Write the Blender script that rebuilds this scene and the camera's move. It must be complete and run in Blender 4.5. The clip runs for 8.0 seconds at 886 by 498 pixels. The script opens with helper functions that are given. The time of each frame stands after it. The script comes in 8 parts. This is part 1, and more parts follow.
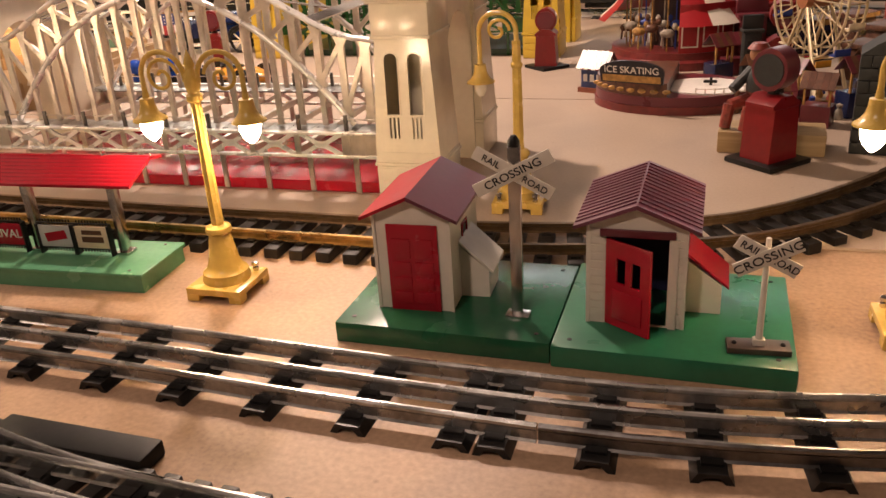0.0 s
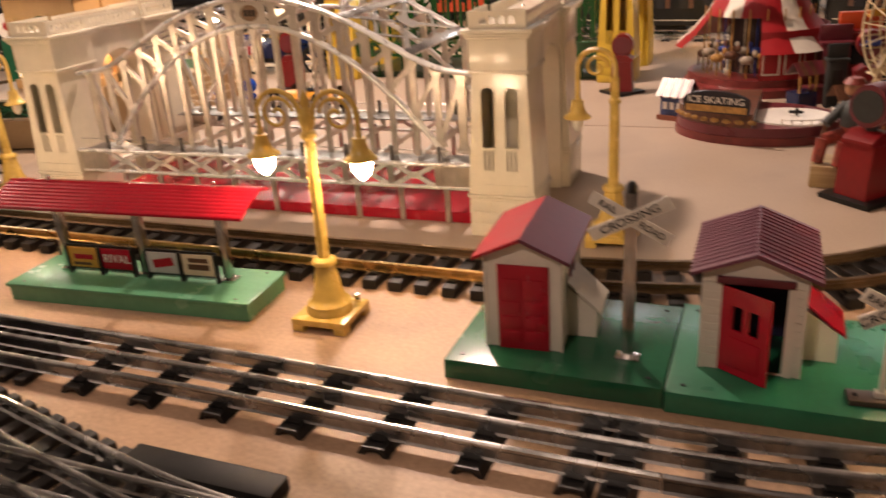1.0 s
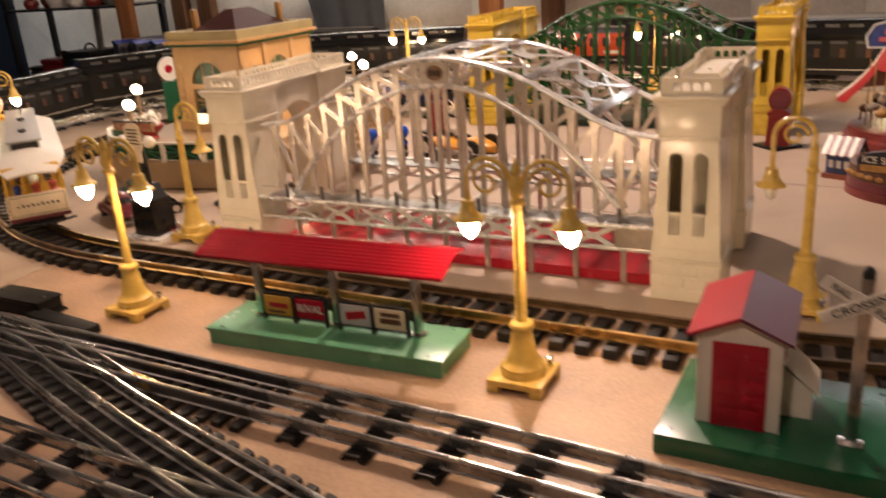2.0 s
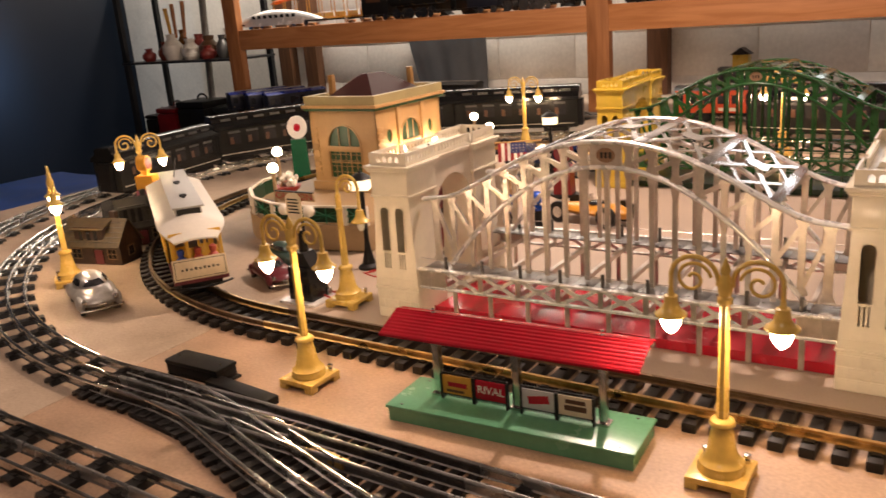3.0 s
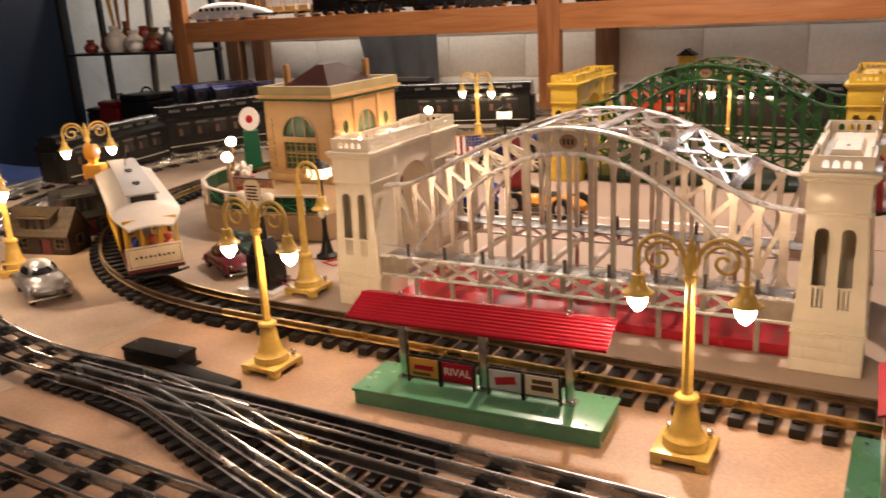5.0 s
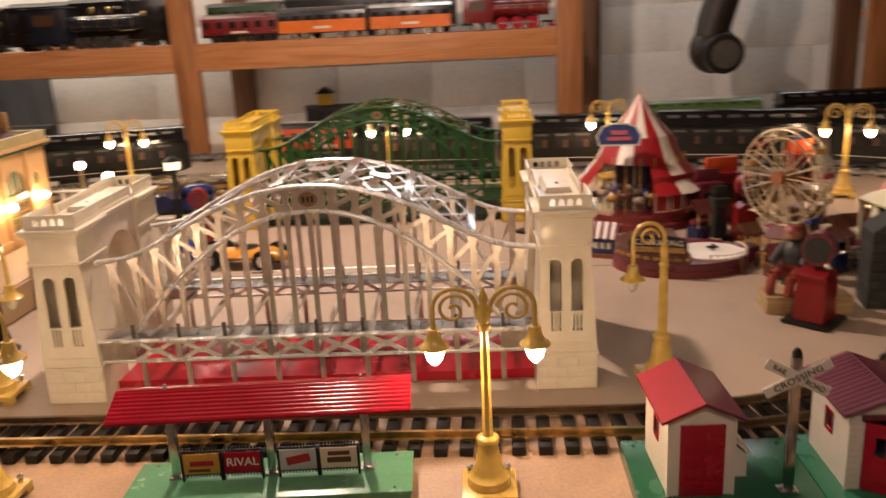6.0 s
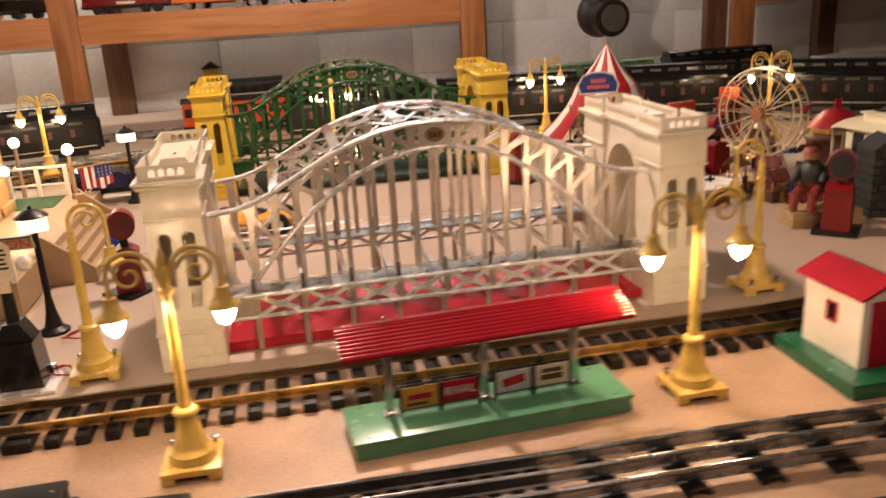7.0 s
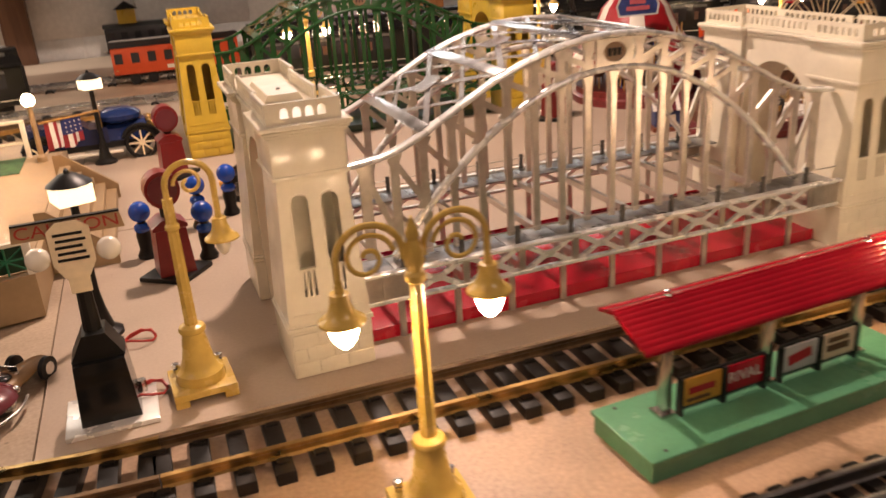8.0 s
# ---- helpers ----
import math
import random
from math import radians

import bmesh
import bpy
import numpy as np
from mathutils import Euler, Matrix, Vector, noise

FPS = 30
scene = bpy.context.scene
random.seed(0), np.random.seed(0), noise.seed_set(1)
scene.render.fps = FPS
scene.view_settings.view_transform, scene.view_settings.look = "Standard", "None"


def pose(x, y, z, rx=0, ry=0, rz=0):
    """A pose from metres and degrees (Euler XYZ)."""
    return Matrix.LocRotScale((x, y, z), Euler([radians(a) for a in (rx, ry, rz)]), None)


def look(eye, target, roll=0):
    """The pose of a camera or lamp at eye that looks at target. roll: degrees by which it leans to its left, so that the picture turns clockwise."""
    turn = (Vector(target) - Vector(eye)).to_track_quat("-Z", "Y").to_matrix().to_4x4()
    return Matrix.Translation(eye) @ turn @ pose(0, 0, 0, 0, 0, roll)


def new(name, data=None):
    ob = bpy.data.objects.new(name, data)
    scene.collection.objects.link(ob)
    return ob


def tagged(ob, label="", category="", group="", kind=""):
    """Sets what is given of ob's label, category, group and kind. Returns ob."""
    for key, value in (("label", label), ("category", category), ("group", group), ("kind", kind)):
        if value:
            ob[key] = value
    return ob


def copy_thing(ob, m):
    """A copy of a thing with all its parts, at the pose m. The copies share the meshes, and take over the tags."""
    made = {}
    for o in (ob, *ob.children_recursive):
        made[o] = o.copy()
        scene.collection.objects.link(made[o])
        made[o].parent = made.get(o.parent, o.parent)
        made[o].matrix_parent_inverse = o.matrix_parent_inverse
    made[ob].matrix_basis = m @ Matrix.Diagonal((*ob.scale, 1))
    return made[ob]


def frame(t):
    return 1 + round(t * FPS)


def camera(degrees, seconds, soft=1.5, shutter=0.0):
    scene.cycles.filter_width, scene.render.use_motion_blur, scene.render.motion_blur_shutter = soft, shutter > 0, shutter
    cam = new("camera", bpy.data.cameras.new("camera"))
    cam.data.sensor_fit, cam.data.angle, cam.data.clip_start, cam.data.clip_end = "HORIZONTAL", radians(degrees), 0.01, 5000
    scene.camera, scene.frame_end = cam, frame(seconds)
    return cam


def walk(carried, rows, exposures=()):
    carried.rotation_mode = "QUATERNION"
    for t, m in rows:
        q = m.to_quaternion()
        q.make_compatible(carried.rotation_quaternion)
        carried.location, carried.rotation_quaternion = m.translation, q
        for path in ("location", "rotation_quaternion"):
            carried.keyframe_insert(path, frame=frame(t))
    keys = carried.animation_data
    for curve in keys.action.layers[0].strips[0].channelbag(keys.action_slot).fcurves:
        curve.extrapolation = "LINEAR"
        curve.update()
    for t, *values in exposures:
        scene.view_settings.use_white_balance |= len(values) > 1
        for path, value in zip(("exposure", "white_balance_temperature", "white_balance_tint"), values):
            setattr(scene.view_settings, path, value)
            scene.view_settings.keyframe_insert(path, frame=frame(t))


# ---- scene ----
cam = camera(56.7, 8.0, shutter=0.5)
PATH = [
    (0, (-0.011, 0.015, 0.32), (-0.611, 1.751, -0.471), -3.8),
    (0.5, (-0.018, 0.012, 0.326), (-0.639, 1.741, -0.464), -3.9),
    (1, (-0.059, 0.0, 0.347), (-0.763, 1.711, -0.413), -3.9),
    (1.5, (-0.106, -0.016, 0.362), (-0.933, 1.655, -0.362), -4.0),
    (2, (-0.144, -0.037, 0.385), (-1.063, 1.606, -0.288), -4.2),
    (2.2, (-0.17, -0.047, 0.404), (-1.133, 1.582, -0.242), -4.7),
    (3.3, (-0.26, -0.099, 0.444), (-1.377, 1.465, -0.111), -4.2),
    (3.5, (-0.27, -0.1, 0.441), (-1.402, 1.454, -0.11), -4.1),
    (4, (-0.284, -0.103, 0.445), (-1.386, 1.472, -0.108), -4.1),
    (4.2, (-0.274, -0.107, 0.444), (-1.344, 1.489, -0.111), -4.2),
    (5.3, (-0.26, -0.111, 0.422), (-1.105, 1.604, -0.167), -2.1),
    (5.5, (-0.292, -0.107, 0.434), (-0.955, 1.689, -0.144), -2.2),
    (6, (-0.411, -0.124, 0.46), (-0.529, 1.796, -0.089), -2.8),
    (6.5, (-0.594, -0.2, 0.454), (-0.428, 1.714, -0.101), -2.8),
    (7, (-0.805, -0.123, 0.417), (-0.47, 1.755, -0.186), -3.3),
    (7.5, (-0.979, 0.019, 0.392), (-0.47, 1.836, -0.272), -5.1),
    (8, (-1.057, 0.153, 0.375), (-0.458, 1.913, -0.362), -3.9),
]
walk(cam, [(t, look(eye, target, roll)) for t, eye, target, roll in PATH], exposures=[(0, 0.17), (0.5, 0.12), (1, 0.07), (2, -0.12), (4, 0.0), (5.5, -0.02), (6, -0.2), (6.5, -0.06), (7.2, -0.03), (8, -0.15)])

# ---- world and room lights ----
world = bpy.data.worlds.new("world")
scene.world = world
world.use_nodes = True
world.node_tree.nodes["Background"].inputs[0].default_value = (1.0, 0.78, 0.55, 1)
world.node_tree.nodes["Background"].inputs[1].default_value = 0.002


def bulb_light(name, at, watts, radius, colour=(1.0, 0.735, 0.61)):
    data = bpy.data.lights.new(name, "POINT")
    data.energy, data.shadow_soft_size, data.color = watts, radius, colour
    ob = new(name, data)
    ob.location = at
    return ob


bulb_light("ceiling_bulb_front", (-0.4, -0.5, 1.15), 22, 0.05)
bulb_light("ceiling_bulb_left", (-2.15, 0.40, 1.25), 26, 0.05)
tube_data = bpy.data.lights.new("shop_light_back", "AREA")
tube_data.shape, tube_data.size, tube_data.size_y, tube_data.energy, tube_data.color = "RECTANGLE", 3.2, 0.12, 52, (1.0, 0.86, 0.73)
tube_light = new("shop_light_back", tube_data)
# Unseen cool lamp, added so the bridge crown catches a highlight
right_data = bpy.data.lights.new("added_fill_right", "AREA")
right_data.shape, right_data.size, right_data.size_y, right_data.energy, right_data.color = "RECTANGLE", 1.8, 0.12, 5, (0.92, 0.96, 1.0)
right_light = new("added_fill_right", right_data)
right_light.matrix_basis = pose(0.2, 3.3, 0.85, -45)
tube_light.matrix_basis = pose(-3.05, 3.25, 1.3)
bulb_light("ceiling_bulb_middle", (-0.78, 1.40, 0.98), 64, 0.03)
bulb_light("bulb_behind_sheet", (-4.6, 1.97, 0.33), 6.5, 0.05, (0.62, 0.8, 1.0))


# ---- materials ----
def mat(name, colour, rough=0.5, metal=0.0, vary=0.12, scale=18.0, fine=160.0, bump=0.1, rough_vary=0.1, tint=None, random=0.0, coat=0.0, flecks=0.0, spec=0.5):
    """Base colour broken up by a broad and a fine noise, uneven gloss and fine relief."""
    m = bpy.data.materials.new(name)
    m.use_nodes = True
    nt = m.node_tree
    n, l = nt.nodes, nt.links
    b = n["Principled BSDF"]
    tc = n.new("ShaderNodeTexCoord")
    big, small = n.new("ShaderNodeTexNoise"), n.new("ShaderNodeTexNoise")
    big.inputs["Scale"].default_value, small.inputs["Scale"].default_value = scale, fine
    big.inputs["Detail"].default_value = 5
    small.inputs["Detail"].default_value = 3
    for x in (big, small):
        l.new(tc.outputs["Object"], x.inputs["Vector"])
    add = n.new("ShaderNodeMath")
    add.operation = "MULTIPLY_ADD"
    l.new(small.outputs["Fac"], add.inputs[0])
    add.inputs[1].default_value = 0.4
    l.new(big.outputs["Fac"], add.inputs[2])
    ramp = n.new("ShaderNodeValToRGB")
    c = Vector(colour)
    dark = c * (1 - vary * 1.6)
    light = c * (1 + vary)
    if tint:
        light = Vector(tint)
    ramp.color_ramp.elements[0].position, ramp.color_ramp.elements[1].position = 0.45, 0.95
    ramp.color_ramp.elements[0].color = (*dark, 1)
    ramp.color_ramp.elements[1].color = (*[min(v, 0.95) for v in light], 1)
    l.new(add.outputs[0], ramp.inputs["Fac"])
    out = ramp.outputs["Color"]
    if random:
        info, hsv = n.new("ShaderNodeObjectInfo"), n.new("ShaderNodeHueSaturation")
        rr = n.new("ShaderNodeMapRange")
        rr.inputs["To Min"].default_value, rr.inputs["To Max"].default_value = 1 - random, 1 + random
        l.new(info.outputs["Random"], rr.inputs["Value"])
        l.new(rr.outputs[0], hsv.inputs["Value"])
        l.new(out, hsv.inputs["Color"])
        out = hsv.outputs["Color"]
    if flecks:
        # dark specks of grit and broad faint stains
        vor, vr, wide, wr = n.new("ShaderNodeTexVoronoi"), n.new("ShaderNodeMapRange"), n.new("ShaderNodeTexNoise"), n.new("ShaderNodeMapRange")
        vor.inputs["Scale"].default_value, wide.inputs["Scale"].default_value = 38.0, 3.2
        wide.inputs["Detail"].default_value, wide.inputs["Distortion"].default_value = 8, 1.5
        for x in (vor, wide):
            l.new(tc.outputs["Object"], x.inputs["Vector"])
        vr.inputs["From Min"].default_value, vr.inputs["From Max"].default_value = 0.03, 0.09
        vr.inputs["To Min"].default_value, vr.inputs["To Max"].default_value = flecks, 0.0
        wr.inputs["From Min"].default_value, wr.inputs["From Max"].default_value = 0.56, 0.72
        wr.inputs["To Max"].default_value = flecks * 0.55
        l.new(vor.outputs["Distance"], vr.inputs["Value"])
        l.new(wide.outputs["Fac"], wr.inputs["Value"])
        top, soil = n.new("ShaderNodeMath"), n.new("ShaderNodeMixRGB")
        top.operation = "MAXIMUM"
        l.new(vr.outputs[0], top.inputs[0])
        l.new(wr.outputs[0], top.inputs[1])
        l.new(top.outputs[0], soil.inputs["Fac"])
        l.new(out, soil.inputs[1])
        soil.inputs[2].default_value = (*[v * 0.35 for v in colour], 1)
        out = soil.outputs[0]
    l.new(out, b.inputs["Base Color"])
    b.inputs["Metallic"].default_value = metal
    b.inputs["Specular IOR Level"].default_value = spec
    rm = n.new("ShaderNodeMapRange")
    rm.inputs["To Min"].default_value, rm.inputs["To Max"].default_value = max(0.03, rough - rough_vary), min(1, rough + rough_vary)
    l.new(big.outputs["Fac"], rm.inputs["Value"])
    l.new(rm.outputs[0], b.inputs["Roughness"])
    if coat:
        b.inputs["Coat Weight"].default_value = coat
        b.inputs["Coat Roughness"].default_value = 0.12
    if bump:
        bp = n.new("ShaderNodeBump")
        bp.inputs["Strength"].default_value = bump
        bp.inputs["Distance"].default_value = 0.001
        l.new(add.outputs[0], bp.inputs["Height"])
        l.new(bp.outputs[0], b.inputs["Normal"])
    return m


def glow(name, colour, strength):
    m = bpy.data.materials.new(name)
    m.use_nodes = True
    b = m.node_tree.nodes["Principled BSDF"]
    b.inputs["Base Color"].default_value = (*colour, 1)
    b.inputs["Emission Color"].default_value = (*colour, 1)
    b.inputs["Emission Strength"].default_value = strength
    return m


def wood(name, colour, dark, along="X", scale=6.0, rough=0.55, knots=True):
    """Sawn timber: stretched grain bands, knots and fine fibres."""
    m = bpy.data.materials.new(name)
    m.use_nodes = True
    n, l = m.node_tree.nodes, m.node_tree.links
    b = n["Principled BSDF"]
    tc, mp = n.new("ShaderNodeTexCoord"), n.new("ShaderNodeMapping")
    s = [scale * 6] * 3
    s["XYZ".index(along)] = scale * 0.5
    mp.inputs["Scale"].default_value = s
    l.new(tc.outputs["Object"], mp.inputs["Vector"])
    g = n.new("ShaderNodeTexNoise")
    g.inputs["Scale"].default_value, g.inputs["Detail"].default_value, g.inputs["Distortion"].default_value = 1.0, 6, 1.2
    l.new(mp.outputs[0], g.inputs["Vector"])
    ramp = n.new("ShaderNodeValToRGB")
    ramp.color_ramp.elements[0].position, ramp.color_ramp.elements[1].position = 0.35, 0.65
    ramp.color_ramp.elements[0].color, ramp.color_ramp.elements[1].color = (*dark, 1), (*colour, 1)
    l.new(g.outputs["Fac"], ramp.inputs["Fac"])
    out = ramp.outputs["Color"]
    if knots:
        v, kr, mix = n.new("ShaderNodeTexVoronoi"), n.new("ShaderNodeValToRGB"), n.new("ShaderNodeMixRGB")
        v.inputs["Scale"].default_value = 4.0
        l.new(tc.outputs["Object"], v.inputs["Vector"])
        kr.color_ramp.elements[0].position, kr.color_ramp.elements[1].position = 0.05, 0.12
        kr.color_ramp.elements[0].color, kr.color_ramp.elements[1].color = (0.65, 0.65, 0.65, 1), (0, 0, 0, 1)
        l.new(v.outputs["Distance"], kr.inputs["Fac"])
        l.new(kr.outputs["Color"], mix.inputs["Fac"])
        l.new(out, mix.inputs[1])
        mix.inputs[2].default_value = (*[d * 0.4 for d in dark], 1)
        out = mix.outputs[0]
    l.new(out, b.inputs["Base Color"])
    b.inputs["Roughness"].default_value = rough
    bp = n.new("ShaderNodeBump")
    bp.inputs["Strength"].default_value, bp.inputs["Distance"].default_value = 0.25, 0.002
    l.new(g.outputs["Fac"], bp.inputs["Height"])
    l.new(bp.outputs[0], b.inputs["Normal"])
    return m


BOARD = mat("tan_board", (0.40, 0.25, 0.15), 0.5, vary=0.3, scale=6, fine=240, bump=0.12, tint=(0.53, 0.35, 0.22), flecks=0.4, rough_vary=0.18)
GREYBOARD = mat("worn_greyish_board", (0.42, 0.31, 0.21), 0.55, vary=0.25, scale=6, fine=240, bump=0.15, tint=(0.54, 0.42, 0.30), flecks=0.65, rough_vary=0.18)
PALE = mat("pale_board", (0.39, 0.303, 0.227), 0.6, vary=0.10, scale=4, fine=300, bump=0.08, flecks=0.35)
CREAM = mat("cream_enamel", (0.72, 0.655, 0.51), 0.2, vary=0.05, scale=30, bump=0.04)
BRIGHT = mat("bright_plated_steel", (0.78, 0.765, 0.73), 0.28, 0.45, vary=0.1, scale=45, bump=0.06, rough_vary=0.12)
CROWN = mat("mirror_plated_steel", (0.80, 0.80, 0.80), 0.2, 1.0, vary=0.1, scale=45, bump=0.06, rough_vary=0.12)
SILVER = mat("aluminium_paint", (0.62, 0.57, 0.51), 0.36, 0.9, vary=0.12, scale=40, bump=0.08)
NICKEL = mat("nickel_steel", (0.62, 0.60, 0.57), 0.22, 1.0, vary=0.15, scale=60, bump=0.04)
RAIL = mat("tinned_rail", (0.46, 0.45, 0.43), 0.27, 0.9, vary=0.3, scale=25, fine=200, bump=0.1, rough_vary=0.15)
# Lighter copy of tinned_rail; the left side's light is put into its colour
LITRAIL = mat("lit_tinned_rail", (0.72, 0.71, 0.68), 0.24, 1.0, vary=0.25, scale=25, fine=200, bump=0.1, rough_vary=0.12)
DARKRAIL = mat("dulled_rail", (0.2, 0.195, 0.19), 0.38, 1.0, vary=0.3, scale=25, fine=200, bump=0.1)
BRASS = mat("brass_rail", (0.48, 0.32, 0.12), 0.3, 1.0, vary=0.3, scale=20, bump=0.08, rough_vary=0.15)
BROWNRAIL = mat("aged_brass_rail", (0.17, 0.11, 0.06), 0.45, 0.8, vary=0.3, scale=20, bump=0.08)
REDORANGE = mat("red_orange_car_paint", (0.52, 0.065, 0.014), 0.3)
BLACK = mat("black_metal", (0.008, 0.0076, 0.0072), 0.4, 0.0, vary=0.2, scale=50, bump=0.1, spec=0.3)
TIE = mat("black_tie", (0.011, 0.0102, 0.0095), 0.38, vary=0.3, scale=60, bump=0.2, random=0.25, spec=0.32)
TIEG = mat("brown_black_tie", (0.011, 0.009, 0.0075), 0.5, vary=0.3, scale=60, bump=0.3, random=0.3, spec=0.28)
RED = mat("red_enamel", (0.37, 0.006, 0.02), 0.25, vary=0.1, scale=25, bump=0.05)
REDROOF = mat("red_roof_enamel", (0.30, 0.006, 0.016), 0.15, vary=0.08, scale=25, bump=0.05)
MAROON = mat("maroon_roof_paint", (0.13, 0.022, 0.03), 0.3, vary=0.12, scale=25, bump=0.05)
GREEN = mat("pea_green_enamel", (0.095, 0.28, 0.15), 0.24, vary=0.10, scale=20, bump=0.04)
DEEPGREEN = mat("deep_green_enamel", (0.012, 0.10, 0.045), 0.24, vary=0.12, scale=20, bump=0.04)
MIDGREEN = mat("mid_green_enamel", (0.02, 0.15, 0.075), 0.3, vary=0.12, scale=20, bump=0.04)
WHITE = mat("ivory_paint", (0.72, 0.66, 0.55), 0.4, vary=0.06, scale=30, bump=0.05)
YELLOW = mat("lamp_yellow_enamel", (0.62, 0.42, 0.10), 0.26, vary=0.10, scale=50, bump=0.05)
MUSTARD = mat("mustard_enamel", (0.58, 0.40, 0.045), 0.3, vary=0.08, scale=30, bump=0.04)
BRIDGEGREEN = mat("bridge_green_enamel", (0.012, 0.058, 0.014), 0.17, vary=0.12, scale=30, bump=0.04)
BULB = glow("lit_bulb", (1.0, 0.68, 0.42), 185)
DEADBULB = mat("unlit_opal_bulb", (0.75, 0.70, 0.6), 0.2, vary=0.03, bump=0)
PINE = wood("pine_stud", (0.55, 0.245, 0.09), (0.42, 0.165, 0.05))
PINEZ = wood("pine_post", (0.44, 0.19, 0.065), (0.28, 0.105, 0.03), along="Z")
OLDWOOD = wood("dark_stud", (0.16, 0.075, 0.035), (0.09, 0.04, 0.018), along="Z")
WALL = mat("whitewashed_block", (0.76, 0.745, 0.70), 0.85, vary=0.14, scale=2.5, fine=60, bump=0.5, flecks=0.3)
PLAIN = mat("room_wall_paint", (0.13, 0.115, 0.10), 0.8, vary=0.1, scale=2)
DARKFLOOR = mat("concrete_floor", (0.14, 0.13, 0.12), 0.8, vary=0.2, scale=3)


# ---- mesh tools ----
def bm_new():
    return bmesh.new()


def box(bm, x0, x1, y0, y1, z0, z1, bevel=0.0):
    r = bmesh.ops.create_cube(bm, size=1.0)
    vs = r["verts"]
    for v in vs:
        v.co = Vector(((x0 + x1) / 2 + v.co.x * (x1 - x0), (y0 + y1) / 2 + v.co.y * (y1 - y0), (z0 + z1) / 2 + v.co.z * (z1 - z0)))
    if bevel:
        es = list({e for v in vs for e in v.link_edges})
        bmesh.ops.bevel(bm, geom=es, offset=bevel, segments=2, affect="EDGES", profile=0.6)
    return bm


def rod(bm, p, q, r, r2=None, n=8, caps=True):
    p, q = Vector(p), Vector(q)
    d = q - p
    if d.length < 1e-6:
        return bm
    m = Matrix.Translation((p + q) / 2) @ d.to_track_quat("Z", "Y").to_matrix().to_4x4()
    bmesh.ops.create_cone(bm, cap_ends=caps, cap_tris=False, segments=n, radius1=r, radius2=r if r2 is None else r2, depth=d.length, matrix=m)
    return bm


def bar(bm, p, q, w, h):
    """A flat bar of section w (across) by h (the other way) from p to q, in the plane that holds the y axis as h."""
    p, q = Vector(p), Vector(q)
    d = (q - p).normalized()
    hy = Vector((0, 1, 0))
    if abs(d.dot(hy)) > 0.99:
        hy = Vector((1, 0, 0))
    side = d.cross(hy).normalized()
    hy = side.cross(d).normalized()
    vs = []
    for c in (p, q):
        for a, b in ((-1, -1), (1, -1), (1, 1), (-1, 1)):
            vs.append(bm.verts.new(c + side * a * w / 2 + hy * b * h / 2))
    for f in ((3, 2, 1, 0), (4, 5, 6, 7), (0, 1, 5, 4), (1, 2, 6, 5), (2, 3, 7, 6), (3, 0, 4, 7)):
        bm.faces.new([vs[i] for i in f])
    return bm


def lathe(bm, profile, n=20, at=(0, 0, 0)):
    """Turn (radius, height) pairs round z."""
    rings = []
    for r, z in profile:
        if r < 1e-6:
            rings.append([bm.verts.new((at[0], at[1], at[2] + z))])
        else:
            rings.append([bm.verts.new((at[0] + r * math.cos(2 * math.pi * i / n), at[1] + r * math.sin(2 * math.pi * i / n), at[2] + z)) for i in range(n)])
    for a, b in zip(rings, rings[1:]):
        for i in range(n):
            j = (i + 1) % n
            if len(a) == 1 and len(b) == 1:
                continue
            if len(a) == 1:
                bm.faces.new((a[0], b[j], b[i]))
            elif len(b) == 1:
                bm.faces.new((a[i], a[j], b[0]))
            else:
                bm.faces.new((a[i], a[j], b[j], b[i]))
    return bm


def sweep(bm, pts, section, closed=False, ref=(0, 0, 1)):
    """Carry a closed section [(side, up)] along pts."""
    pts = [Vector(p) for p in pts]
    ref = Vector(ref)
    rings = []
    k = len(pts)
    for i, p in enumerate(pts):
        a = pts[(i - 1) % k] if closed or i else p
        b = pts[(i + 1) % k] if closed or i < k - 1 else p
        d = (b - a).normalized()
        side = d.cross(ref)
        if side.length < 1e-4:
            side = Vector((1, 0, 0))
        side.normalize()
        up = side.cross(d).normalized()
        rings.append([bm.verts.new(p + side * s + up * u) for s, u in section])
    n = len(section)
    pairs = list(zip(rings, rings[1:])) + ([(rings[-1], rings[0])] if closed else [])
    for a, b in pairs:
        for i in range(n):
            j = (i + 1) % n
            bm.faces.new((a[i], a[j], b[j], b[i]))
    if not closed:
        bm.faces.new(rings[0][::-1])
        bm.faces.new(rings[-1])
    return bm


def ring(r, n=8, sx=1.0):
    return [(r * sx * math.cos(2 * math.pi * i / n), r * math.sin(2 * math.pi * i / n)) for i in range(n)]


def tube(bm, pts, r, n=8, ref=(0, 1, 0)):
    return sweep(bm, pts, ring(r, n), ref=ref)


